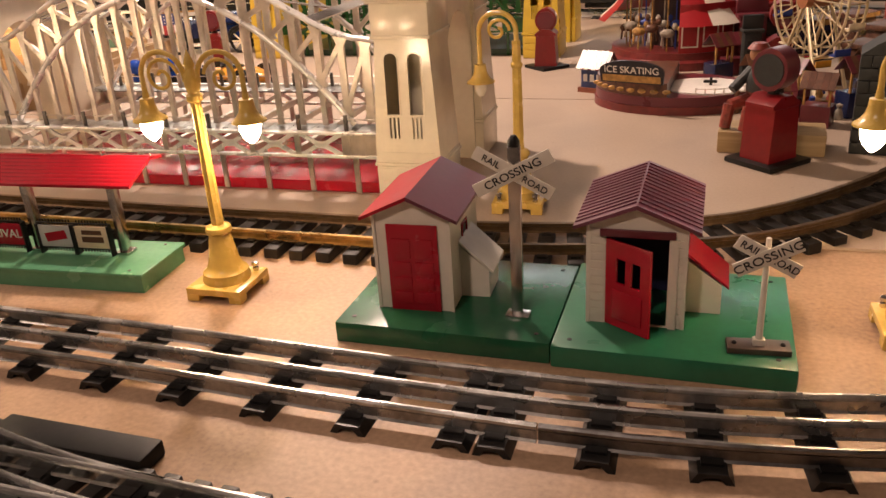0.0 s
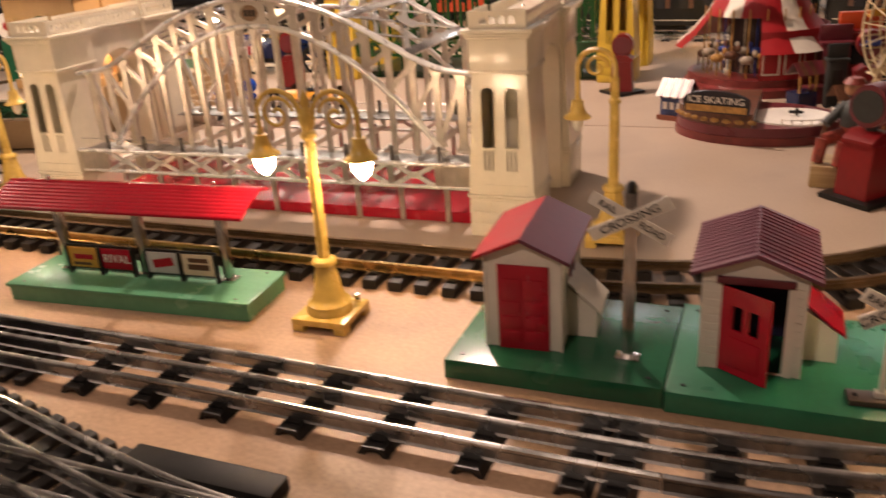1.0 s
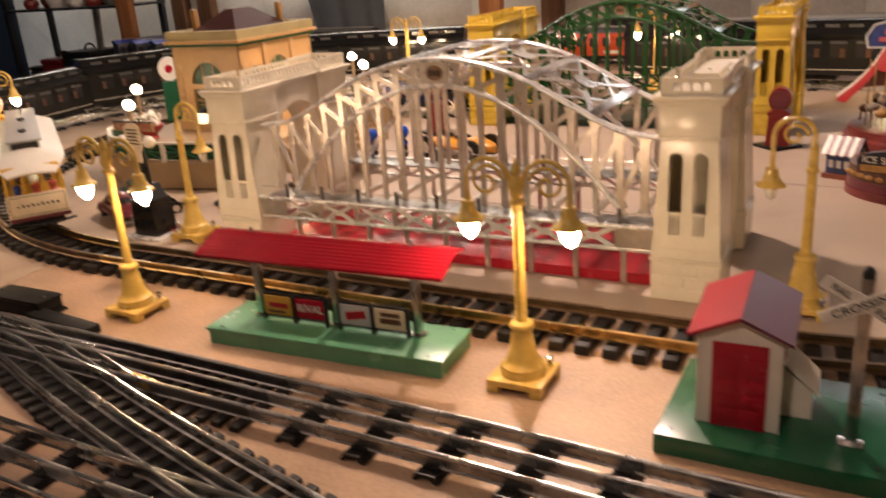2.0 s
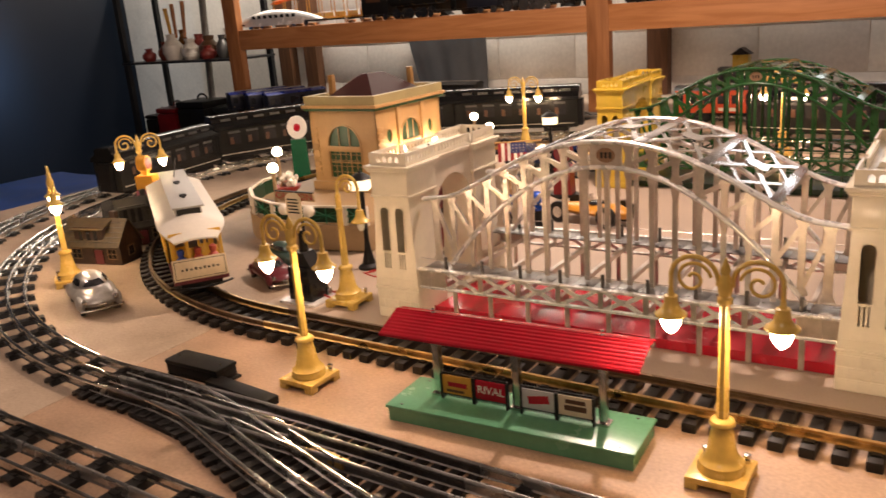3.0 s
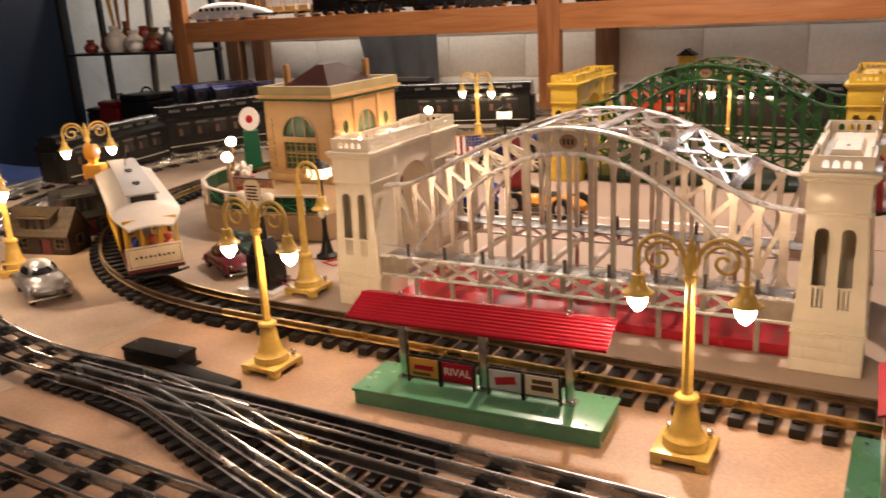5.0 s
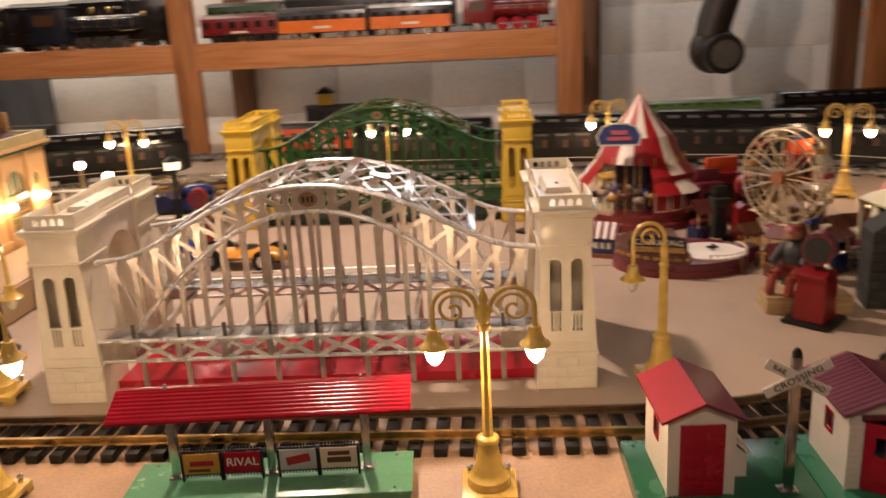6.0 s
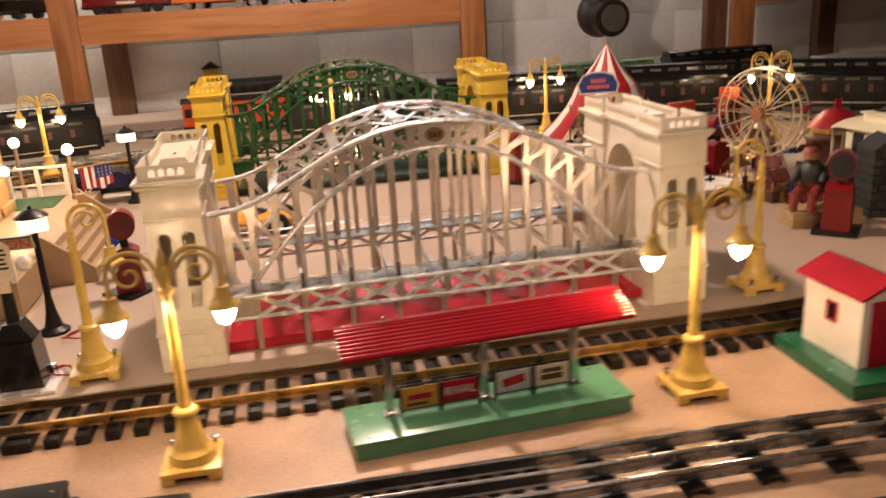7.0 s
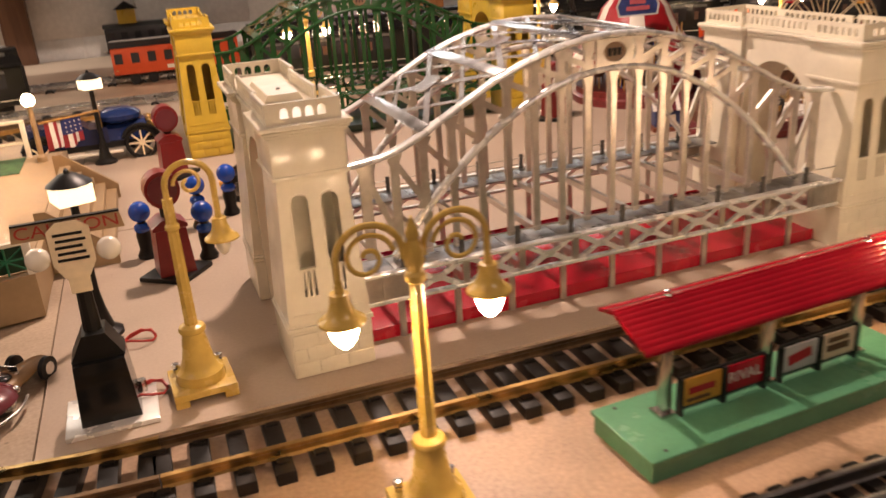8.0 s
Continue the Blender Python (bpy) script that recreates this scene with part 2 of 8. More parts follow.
def plate(bm, outline, holes, depth, m=Matrix.Identity(4)):
    """A flat plate with holes: outline and holes as (u, v) loops, standing in u = x, v = z, from y = 0 to y = depth, moved by m."""
    tmp = bm_new()
    edges = []
    for loop in [outline] + holes:
        vs = [tmp.verts.new((u, 0, v)) for u, v in loop]
        for i in range(len(vs)):
            edges.append(tmp.edges.new((vs[i], vs[(i + 1) % len(vs)])))
    bmesh.ops.triangle_fill(tmp, use_beauty=True, use_dissolve=False, edges=edges)
    faces = list(tmp.faces)
    r = bmesh.ops.extrude_face_region(tmp, geom=faces)
    for v in r["geom"]:
        if isinstance(v, bmesh.types.BMVert):
            v.co.y += depth
    bmesh.ops.recalc_face_normals(tmp, faces=tmp.faces)
    me = bpy.data.meshes.new("tmp")
    tmp.to_mesh(me)
    tmp.free()
    me.transform(m)
    bm.from_mesh(me)
    bpy.data.meshes.remove(me)
    return bm


def arch_loop(u0, u1, v0, v1, n=8):
    """An opening with a round head."""
    r = (u1 - u0) / 2
    c = (u0 + u1) / 2
    return [(u0, v0)] + [(c - r * math.cos(math.pi * i / n), v1 - r + r * math.sin(math.pi * i / n)) for i in range(n + 1)] + [(u1, v0)]


def rect(u0, u1, v0, v1):
    return [(u0, v0), (u1, v0), (u1, v1), (u0, v1)]


def prism(bm, poly, axis, a, b):
    """Extrude a polygon along an axis from a to b; the polygon gives the two other coordinates in order."""
    def at(p, t):
        return {"x": (t, p[0], p[1]), "y": (p[0], t, p[1]), "z": (p[0], p[1], t)}[axis]
    va = [bm.verts.new(at(p, a)) for p in poly]
    vb = [bm.verts.new(at(p, b)) for p in poly]
    n = len(poly)
    bm.faces.new(va)
    bm.faces.new(vb[::-1])
    for i in range(n):
        bm.faces.new((va[i], vb[i], vb[(i + 1) % n], va[(i + 1) % n]))
    return bm


def ball(bm, at, r, sx=1, sy=1, sz=1, n=12, rot=None):
    m = Matrix.Translation(at) @ (rot or Matrix.Identity(4)) @ Matrix.Diagonal((sx, sy, sz, 1))
    bmesh.ops.create_uvsphere(bm, u_segments=n, v_segments=max(6, n // 2), radius=r, matrix=m)
    return bm


def mesh_of(name, bm, material, smooth=35):
    bmesh.ops.recalc_face_normals(bm, faces=bm.faces)
    me = bpy.data.meshes.new(name)
    if smooth:
        for f in bm.faces:
            f.smooth = True
        for e in bm.edges:
            if len(e.link_faces) == 2 and e.calc_face_angle(0) > radians(smooth):
                e.smooth = False
    bm.to_mesh(me)
    bm.free()
    for m in material if isinstance(material, (list, tuple)) else [material]:
        me.materials.append(m)
    return me


def part(name, bm, material, parent, label=""):
    """Link a bmesh as one mesh object under a thing or a part."""
    ob = new(name, mesh_of(name, bm, material) if isinstance(bm, bmesh.types.BMesh) else bm)
    ob.parent = parent
    if label:
        tagged(ob, label)
    return ob


def thing(name, m, label, category, group="", kind=""):
    ob = new(name)
    ob.matrix_basis = m
    ob.empty_display_size = 0.02
    return tagged(ob, label, category, group, kind)


def solid(name, bm, material, label, category, group="", kind="", m=None):
    ob = new(name, mesh_of(name, bm, material))
    if m is not None:
        ob.matrix_basis = m
    return tagged(ob, label, category, group, kind)


# ---- the room ----
b = box(bm_new(), -5.2, 3.2, -2.7, 3.58, -0.95, -0.9)
solid("floor", b, DARKFLOOR, "grey concrete basement floor under the table", "floor", kind="structure")
b = box(bm_new(), -5.2, 3.2, -2.7, 3.58, 1.5, 1.55)
solid("ceiling", b, PLAIN, "plain painted basement ceiling", "ceiling", kind="structure")
b = box(bm_new(), -5.2, 3.2, 3.45, 3.58, -0.9, 1.5)
wall_north = solid("wall_north", b, WALL, "whitewashed concrete block wall with stains", "wall", kind="structure")
b = box(bm_new(), -5.2, 3.2, -2.7, -2.6, -0.9, 1.5)
solid("wall_south", b, PLAIN, "plain painted basement wall", "wall", kind="structure")
b = box(bm_new(), -5.2, -5.1, -2.6, 3.45, -0.9, 1.5)
solid("wall_west", b, PLAIN, "plain painted basement wall", "wall", kind="structure")
b = box(bm_new(), 3.1, 3.2, -2.6, 3.45, -0.9, 1.5)
solid("wall_east", b, PLAIN, "plain painted basement wall", "wall", kind="structure")

# ---- the layout table ----
table = thing("layout_table", pose(0, 0, 0), "large tan fibreboard layout table with pale sheets laid on it", "table", kind="structure")
part("tabletop", box(bm_new(), -1.1962, 2.2, -0.25, 3.43, -0.03, 0.0, 0.001), BOARD, table)
part("tabletop", box(bm_new(), -2.46, -1.1978, -0.25, 3.43, -0.03, -0.0003, 0.001), GREYBOARD, table, "worn greyish tabletop board")
part("tabletop_batten", box(bm_new(), -1.25, -1.15, -0.2, 3.4, -0.05, -0.031), PINE, table)
for x0, x1, y0, y1 in ((-1.195, 1.9, 0.775, 1.329), (-1.195, 1.9, 1.332, 2.35)):
    part("sheet", box(bm_new(), x0, x1, y0, y1, 0.0002, 0.003), PALE, table, "pale hardboard sheet")
for x in (-2.3, -0.4, 1.8):
    for y in (-0.1, 2.8):
        part("leg", box(bm_new(), x - 0.04, x + 0.04, y - 0.04, y + 0.04, -0.9, -0.03), PINEZ, table)
SH = 0.003

# ---- timber rack along the back wall ----
rack = thing("timber_rack", pose(0, 0, 0), "rough pine stud rack along the block wall", "rack", kind="structure")
for x in (-3.44, -1.497, -0.113):
    part("post", box(bm_new(), x - 0.044, x + 0.044, 2.872, 2.912, -0.9, 1.5, 0.003), PINEZ, rack)
for x in (0.85, 0.965):
    part("post", box(bm_new(), x - 0.05, x + 0.035, 2.872, 2.912, -0.9, 1.5, 0.003), PINEZ if x > 0.9 else OLDWOOD, rack)
for x0, x1 in ((-3.396, -1.541), (-1.453, -0.157), (1.0, 2.5)):
    part("beam", box(bm_new(), x0, x1, 2.874, 2.912, 0.303, 0.398, 0.003), PINE, rack)
    part("shelf_board", box(bm_new(), x0, x1, 2.914, 3.16, 0.378, 0.396, 0.002), PINE, rack)
for x in (-3.6, -3.41, -1.45, 0.02, 1.68):
    part("wall_stud", box(bm_new(), x - 0.045, x + 0.045, 3.39, 3.45, -0.9, 1.5, 0.003), OLDWOOD, rack)


# ---- track ----
def arc(cx, cy, r, a0, a1, n):
    return [(cx + r * math.cos(radians(a0 + (a1 - a0) * i / n)), cy + r * math.sin(radians(a0 + (a1 - a0) * i / n))) for i in range(n + 1)]


def offset(path, d):
    out = []
    for i, p in enumerate(path):
        a, c = Vector(path[max(i - 1, 0)]), Vector(path[min(i + 1, len(path) - 1)])
        t = (c - a).normalized()
        out.append((p[0] - t.y * d, p[1] + t.x * d))
    return out


def along(path, step, start=0.0):
    """Places and headings every step metres along a path."""
    out, left = [], start
    for p, q in zip(path, path[1:]):
        p, q = Vector(p), Vector(q)
        L = (q - p).length
        s = left
        while s < L:
            c = p + (q - p) * (s / L)
            out.append((c.x, c.y, math.degrees(math.atan2(q.y - p.y, q.x - p.x))))
            s += step
        left = s - L
    return out


def smooth_path(pts, n=12):
    out = []
    P = [Vector(p) for p in pts]
    for i in range(len(P) - 1):
        p0, p1, p2, p3 = P[max(i - 1, 0)], P[i], P[i + 1], P[min(i + 2, len(P) - 1)]
        for k in range(n):
            t = k / n
            v = 0.5 * ((2 * p1) + (p2 - p0) * t + (2 * p0 - 5 * p1 + 4 * p2 - p3) * t * t + (3 * p1 - p0 - 3 * p2 + p3) * t ** 3)
            out.append((v.x, v.y))
    out.append(tuple(P[-1]))
    return out


# tubular rail section: round head on a narrow web with a foot
TUBULAR = [(-0.0032, 0.0), (0.0032, 0.0), (0.0014, 0.0013), (0.0014, 0.0076)] + [(0.0027 * math.cos(radians(a)), 0.0099 + 0.0027 * math.sin(radians(a))) for a in range(-50, 231, 40)] + [(-0.0014, 0.0076), (-0.0014, 0.0013)]


def tin_tie():
    """A pressed tin tie: an arched trough with splayed feet and rail clips."""
    bm = bm_new()
    prism(bm, [(-0.0125, 0), (-0.0085, 0.0070), (0.0085, 0.0070), (0.0125, 0), (0.0075, 0), (0.004, 0.0042), (-0.004, 0.0042), (-0.0075, 0)], "y", -0.043, 0.043)
    for y in (-0.028, 0.0, 0.028):
        box(bm, -0.0065, 0.0065, y - 0.0075, y + 0.0075, 0.0070, 0.0088)
    return mesh_of("tie", bm, TIE, 25)


def block_tie(half, w=0.0075, h=0.011, pads=True):
    bm = bm_new()
    box(bm, -w, w, -half, half, 0.0, h, 0.0015)
    for y in ((-0.027, 0.027) if pads else ()):
        box(bm, -w * 0.6, w * 0.6, y - 0.008, y + 0.008, h, h + 0.002)
    return mesh_of("tie", bm, TIEG)


def lay_track(name, path, gauge, three, tie_mesh, step, rail_mats, label, section, z, start=0.0):
    t = thing(name, pose(0, 0, 0), label, "railway track", "toy railway tracks")
    offs = [-gauge / 2, 0, gauge / 2] if three else [-gauge / 2, gauge / 2]
    for k, o in enumerate(offs):
        part("rail", sweep(bm_new(), [(x, y, z) for x, y in offset(path, o)], section), rail_mats[k % len(rail_mats)], t)
    for x, y, a in along(path, step, start):
        ob = part("tie", tie_mesh, None, t)
        ob.matrix_basis = pose(x, y, 0, 0, 0, a + random.uniform(-1.2, 1.2))
    return t


TIN = tin_tie()
GT = block_tie(0.046)
MAIN_R = 1.072
BACK_L, BACK_R = 2.345, 2.225


def loop_end(cx, y0, y1, a):
    """Point and heading on a loop end: a true arc in front, flattened towards the back."""
    cy = y0 + MAIN_R
    ry = MAIN_R if math.sin(radians(a)) < 0 else y1 - cy
    c, s = math.cos(radians(a)), math.sin(radians(a))
    return cx + MAIN_R * c, cy + ry * s, math.degrees(math.atan2(ry * c, -MAIN_R * s))


main_right = [loop_end(-0.1, 0.4555, BACK_R, -90 + 3 * i)[:2] for i in range(61)]
main_left = [loop_end(-1.13, 0.472, BACK_L, 270 - 3 * i)[:2] for i in range(61)]
RZ = 0.0066
LT = block_tie(0.046, 0.0058, 0.0066, False)
front = smooth_path([(-0.62, 0.4665), (-0.5, 0.4655), (-0.4, 0.464), (-0.25, 0.458), (-0.1, 0.4555)])
lay_track("wide_gauge_track", front, 0.056, True, TIN, 0.0695, [RAIL], "straight tinplate three-rail track with black tin ties", TUBULAR, RZ, 0.05)
lay_track("switch_track", smooth_path([(-1.13, 0.472), (-0.95, 0.4715), (-0.75, 0.469), (-0.62, 0.4665)]), 0.056, True, LT, 0.021, [DARKRAIL], "dulled three-rail switch track on black moulded ties", TUBULAR, RZ)
lay_track("wide_gauge_track", main_right, 0.056, True, TIN, 0.064, [DARKRAIL, RAIL, RAIL], "curved tinplate three-rail track with black tin ties", TUBULAR, RZ, 0.036)
extra = part("tie", TIN, None, bpy.data.objects["wide_gauge_track"])
extra.matrix_basis = pose(-0.127, 0.4557, 0, 0, 0, 1)
lay_track("wide_gauge_track", main_left, 0.056, True, TIN, 0.07, [LITRAIL], "curved tinplate three-rail track round the table end", TUBULAR, RZ, 0.05)
OUTER_R = 1.2325
third = [(-1.13, 0.312), (-0.95, 0.311), (-0.7, 0.306), (-0.3, 0.298)]
lay_track("wide_gauge_track", smooth_path(third), 0.060, True, TIN, 0.067, [LITRAIL, RAIL, LITRAIL], "straight tinplate three-rail siding with black tin ties", TUBULAR, RZ)
lay_track("wide_gauge_track", arc(-1.13, 0.312 + OUTER_R, OUTER_R, 270, 110, 60), 0.060, True, TIN, 0.067, [LITRAIL], "curved outer three-rail track along the table edge", TUBULAR, RZ, 0.03)
cross = smooth_path([(-1.17, 0.4728), (-1.08, 0.4735), (-1.0, 0.466), (-0.95, 0.455), (-0.84, 0.420), (-0.70, 0.380), (-0.512, 0.334), (-0.40, 0.310), (-0.30, 0.300), (-0.1, 0.296)])
lay_track("crossover_track", cross, 0.056, True, LT, 0.021, [LITRAIL], "bright crossover rails on black moulded ties", TUBULAR, RZ)
gsec = [(-0.0035, 0), (0.0035, 0), (0.001, 0.0015), (0.001, 0.0055), (0.0022, 0.0065), (0.0022, 0.0095), (-0.0022, 0.0095), (-0.0022, 0.0065), (-0.001, 0.0055), (-0.001, 0.0015)]
lay_track("garden_track", [(-1.1 + 0.05 * i, 0.711) for i in range(18)], 0.052, False, GT, 0.0285, [BRASS, BROWNRAIL], "straight two-rail track with brassy rails and dark ties", gsec, 0.0125)
lay_track("garden_track", arc(-1.1, 0.711 + 0.735, 0.735, 270, 95, 40), 0.052, False, GT, 0.0285, [BRASS, BROWNRAIL], "curved two-rail trolley track with dark ties", gsec, 0.0125, 0.01)
lay_track("garden_track", smooth_path([(-0.25, 0.711), (-0.12, 0.727), (0.0, 0.764), (0.07, 0.807), (0.138, 0.873), (0.225, 0.985), (0.272, 1.08), (0.285, 1.15), (0.274, 1.24), (0.25, 1.33)], 5), 0.052, False, GT, 0.0285, [BROWNRAIL, BROWNRAIL], "curved two-rail track with aged brown rails", gsec, 0.0125, 0.012)


# ---- arched bridge with towers ----
def curve_at(pts, x):
    for (x0, z0), (x1, z1) in zip(pts, pts[1:]):
        if x0 <= x <= x1:
            t = (x - x0) / (x1 - x0)
            t = t * t * (3 - 2 * t) * 0.25 + t * 0.75
            return z0 + (z1 - z0) * t
    return pts[-1][1]


UP = [(0, 0.264), (0.03, 0.2628), (0.06, 0.2575), (0.09, 0.2492), (0.123, 0.2365), (0.15, 0.2225), (0.178, 0.2075), (0.2, 0.1955), (0.218, 0.1870), (0.24, 0.1800), (0.285, 0.1755)]


def upper(x):
    return curve_at(UP, abs(x))


def lower(x):
    return 0.2325 - 2.70 * x * x


TOWERIN = mat("tower_inside_brown", (0.10, 0.085, 0.06), 0.7)
PY0, PY1 = 0.058, 0.1315      # the piers' reach across the bridge
PB, PT = 0.0372, 0.0298       # half width of a pier at its foot and head


def pier_half(z):
    return PB + (PT - PB) * (z - 0.05) / 0.133


def tower(bridge, side, enamel, dark):
    """A hollow portal tower: two tapering piers joined over the track by a recessed bay with an arch, with cornices and a pierced parapet."""
    t = part("tower", vault(), enamel, bridge)
    t.location = (side * 0.311, 0, 0)
    bay_walls(t, enamel)
    for ys in (-1, 1):
        y0, y1 = sorted((ys * (PY0 - 0.002), ys * PY1))
        p = part("plinth", box(bm_new(), -0.0378, 0.0378, y0, y1, 0.0, 0.046, 0.003), enamel, t)
        part("plinth_cap", box(box(bm_new(), -0.0392, 0.0392, y0 - 0.0012, y1 + 0.0012, 0.0462, 0.05, 0.0012), -0.038, 0.038, y0, y1, 0.0502, 0.053, 0.001), enamel, p)
        part("pier", pier_shell(ys), enamel, t)
        # rough-cut stones standing a little proud of the plinth's face
        rows = ((0.0035, 0.0155, (-0.036, -0.014, 0.012, 0.036)), (0.0175, 0.0295, (-0.036, -0.024, 0.0, 0.022, 0.036)), (0.0315, 0.0435, (-0.036, -0.012, 0.014, 0.036)))
        for z0, z1, cuts in rows:
            for u0, u1 in zip(cuts, cuts[1:]):
                proud = random.uniform(0.0006, 0.0014)
                part("plinth_stone", box(bm_new(), u0 + 0.0005, u1 - 0.0005, ys * PY1 - proud, ys * PY1 + proud, z0, z1, 0.0005), enamel, p)
        # pier face with its pair of round-headed windows over pierced panels
        holes = [arch_loop(c - 0.0072, c + 0.0072, 0.1035, 0.1685) for c in (-0.013, 0.013)]
        for c in (-0.013, 0.013):
            for d in (-0.0046, 0.0, 0.0046):
                holes.append(rect(c + d - 0.0011, c + d + 0.0011, 0.0775, 0.1005))
        out = [(-pier_half(0.053), 0.053), (pier_half(0.053), 0.053), (PT, 0.183), (-PT, 0.183)]
        b = plate(bm_new(), out, holes, 0.0022)
        for c in (-0.013, 0.013):
            plate(b, arch_loop(c - 0.0086, c + 0.0086, 0.1025, 0.1705), [arch_loop(c - 0.0072, c + 0.0072, 0.1035, 0.1685)], 0.0012, Matrix.Translation((0, -0.0007, 0)))
        box(b, -0.031, 0.031, -0.0008, 0.0005, 0.0612, 0.0622)
        for v in b.verts:
            v.co.y += 0.005 * (v.co.z - 0.053) / 0.13
        f = part("face", b, enamel, t)
        f.matrix_basis = pose(0, ys * PY1, 0, 0, 0, 0 if ys < 0 else 180)
        y0, y1 = sorted((ys * (PY0 - 0.001), ys * 0.1275))
        part("pier_top", box(bm_new(), -0.029, 0.029, y0, y1, 0.1795, 0.1828), enamel, t)
        bc = part("blocking_course", box(bm_new(), -0.0318, 0.0318, y0 - 0.0015, y1 + 0.0015, 0.183, 0.2215, 0.0015), enamel, t)
        part("string_course", box(bm_new(), -0.0332, 0.0332, y0 - 0.003, y1 + 0.003, 0.1832, 0.1868, 0.001), enamel, bc)
        c = part("cornice", box(bm_new(), -0.0388, 0.0388, y0 - 0.0065, y1 + 0.0065, 0.2248, 0.2292, 0.0012), enamel, t)
        part("cornice_bed", box(box(bm_new(), -0.0348, 0.0348, y0 - 0.004, y1 + 0.004, 0.2192, 0.2218, 0.001), -0.0368, 0.0368, y0 - 0.0052, y1 + 0.0052, 0.222, 0.2246, 0.001), enamel, c)
        # parapet round the pier
        holes = [arch_loop(c - 0.0036, c + 0.0036, 0.234, 0.2425, 5) for c in (-0.0155, -0.0052, 0.0052, 0.0155)]
        p = part("parapet", plate(bm_new(), rect(-0.0312, 0.0312, 0.2292, 0.2468), holes, 0.0024), enamel, t)
        p.location = (0, ys * 0.1262 - 0.0012, 0)
        for u in (-1, 1):
            holes = [arch_loop(c - 0.0024, c + 0.0024, 0.234, 0.2425, 4) for c in (-0.025, -0.0165, -0.008, 0.0005, 0.009, 0.0175, 0.026)]
            p = part("parapet", plate(bm_new(), rect(-0.034, 0.032, 0.2292, 0.2468), holes, 0.0024), enamel, t)
            p.matrix_basis = pose(u * 0.030 + 0.0012, ys * 0.0925, 0, 0, 0, 90)
    part("roof_deck", box(bm_new(), -0.0285, 0.0285, -0.124, 0.124, 0.2292, 0.2322), enamel, t)
    part("roof_hatch", prism(bm_new(), [(-0.018, 0.2322), (0.018, 0.2322), (0.014, 0.2392), (-0.014, 0.2392)], "y", -0.045, 0.045), enamel, t)
    part("hatch_screw", ball(bm_new(), (0, -0.02, 0.2392), 0.0022, n=8), NICKEL, t)
    part("bay_course", box(bm_new(), -0.0262, 0.0262, -PY0 + 0.003, PY0 - 0.003, 0.206, 0.2205, 0.001), enamel, t)
    c = part("bay_cornice", box(bm_new(), -0.0312, 0.0312, -PY0 + 0.009, PY0 - 0.009, 0.2248, 0.2288, 0.0012), enamel, t)
    part("cornice_bed", box(bm_new(), -0.029, 0.029, -PY0 + 0.008, PY0 - 0.008, 0.2206, 0.2246, 0.001), enamel, c)
    for u in (-1, 1):
        holes = [arch_loop(-0.044 + 0.088 * k / 10 - 0.0024, -0.044 + 0.088 * k / 10 + 0.0024, 0.234, 0.2425, 4) for k in range(11)]
        p = part("parapet", plate(bm_new(), rect(-0.0575, 0.0575, 0.2292, 0.2455), holes, 0.0022), enamel, t)
        p.matrix_basis = pose(u * 0.0262 + 0.0011, 0, 0, 0, 0, 90)
    part("foot_plate", box(bm_new(), -0.043, 0.043, -0.128, 0.128, -0.0028, -0.0006), dark, t)
    return t


BAY = [(-0.052 * math.cos(math.pi * i / 14), 0.142 + 0.052 * math.sin(math.pi * i / 14)) for i in range(15)]


def pier_shell(ys):
    """Three walls of a pier, open towards its pierced face, tapering upward."""
    b = bm_new()
    rows = []
    for z, h, back in ((0.05, PB - 0.0003, 0.0), (0.183, PT - 0.0003, 0.005)):
        front, inner = PY1 - 0.0024 - back, PY0
        section = [(-h, front), (-h, inner), (h, inner), (h, front), (h - 0.002, front), (h - 0.002, inner + 0.002), (-h + 0.002, inner + 0.002), (-h + 0.002, front)]
        rows.append([b.verts.new((x, ys * y, z)) for x, y in section])
    for i in range(8):
        j = (i + 1) % 8
        b.faces.new((rows[0][i], rows[0][j], rows[1][j], rows[1][i]))
    return b


def vault():
    """The lining of the portal between the two walls of the bay."""
    b = bm_new()
    line = [(-0.052, 0.0)] + BAY + [(0.052, 0.0)]
    rows = [[b.verts.new((x, y, z)) for y, z in line] for x in (-0.0235, 0.0235)]
    for i in range(len(line) - 1):
        b.faces.new((rows[0][i], rows[0][i + 1], rows[1][i + 1], rows[1][i]))
    return b


def bay_walls(t, enamel):
    out = [(-PY0 - 0.002, 0.0), (-0.052, 0.0)] + BAY + [(0.052, 0.0), (PY0 + 0.002, 0.0), (PY0 + 0.002, 0.2295), (-PY0 - 0.002, 0.2295)]
    ring_out = [(y * 1.087, 0.142 + (z - 0.142) * 1.087) for y, z in BAY]
    for s in (-1, 1):
        part("bay_wall", plate(bm_new(), out, [], 0.003, Matrix.Translation((s * 0.0235 + (0.0 if s < 0 else 0.003), 0, 0)) @ pose(0, 0, 0, 0, 0, 90)), enamel, t)
        part("arch_ring", plate(bm_new(), ring_out + BAY[::-1], [], 0.0012, Matrix.Translation((s * 0.0245 + (0.0012 if s > 0 else 0.0), 0, 0)) @ pose(0, 0, 0, 0, 0, 90)), enamel, t)


CHORD = [(0.0062 * math.copysign(abs(math.cos(a)) ** 0.6, math.cos(a)), 0.0029 * math.sin(a)) for a in [2 * math.pi * i / 12 for i in range(12)]]
TY = 0.094      # the trusses' distance from the bridge's middle
VSTEP = 0.0286  # from one upright to the next
PAN = 0.0585    # a panel of the deck girders
DECK = 0.0815


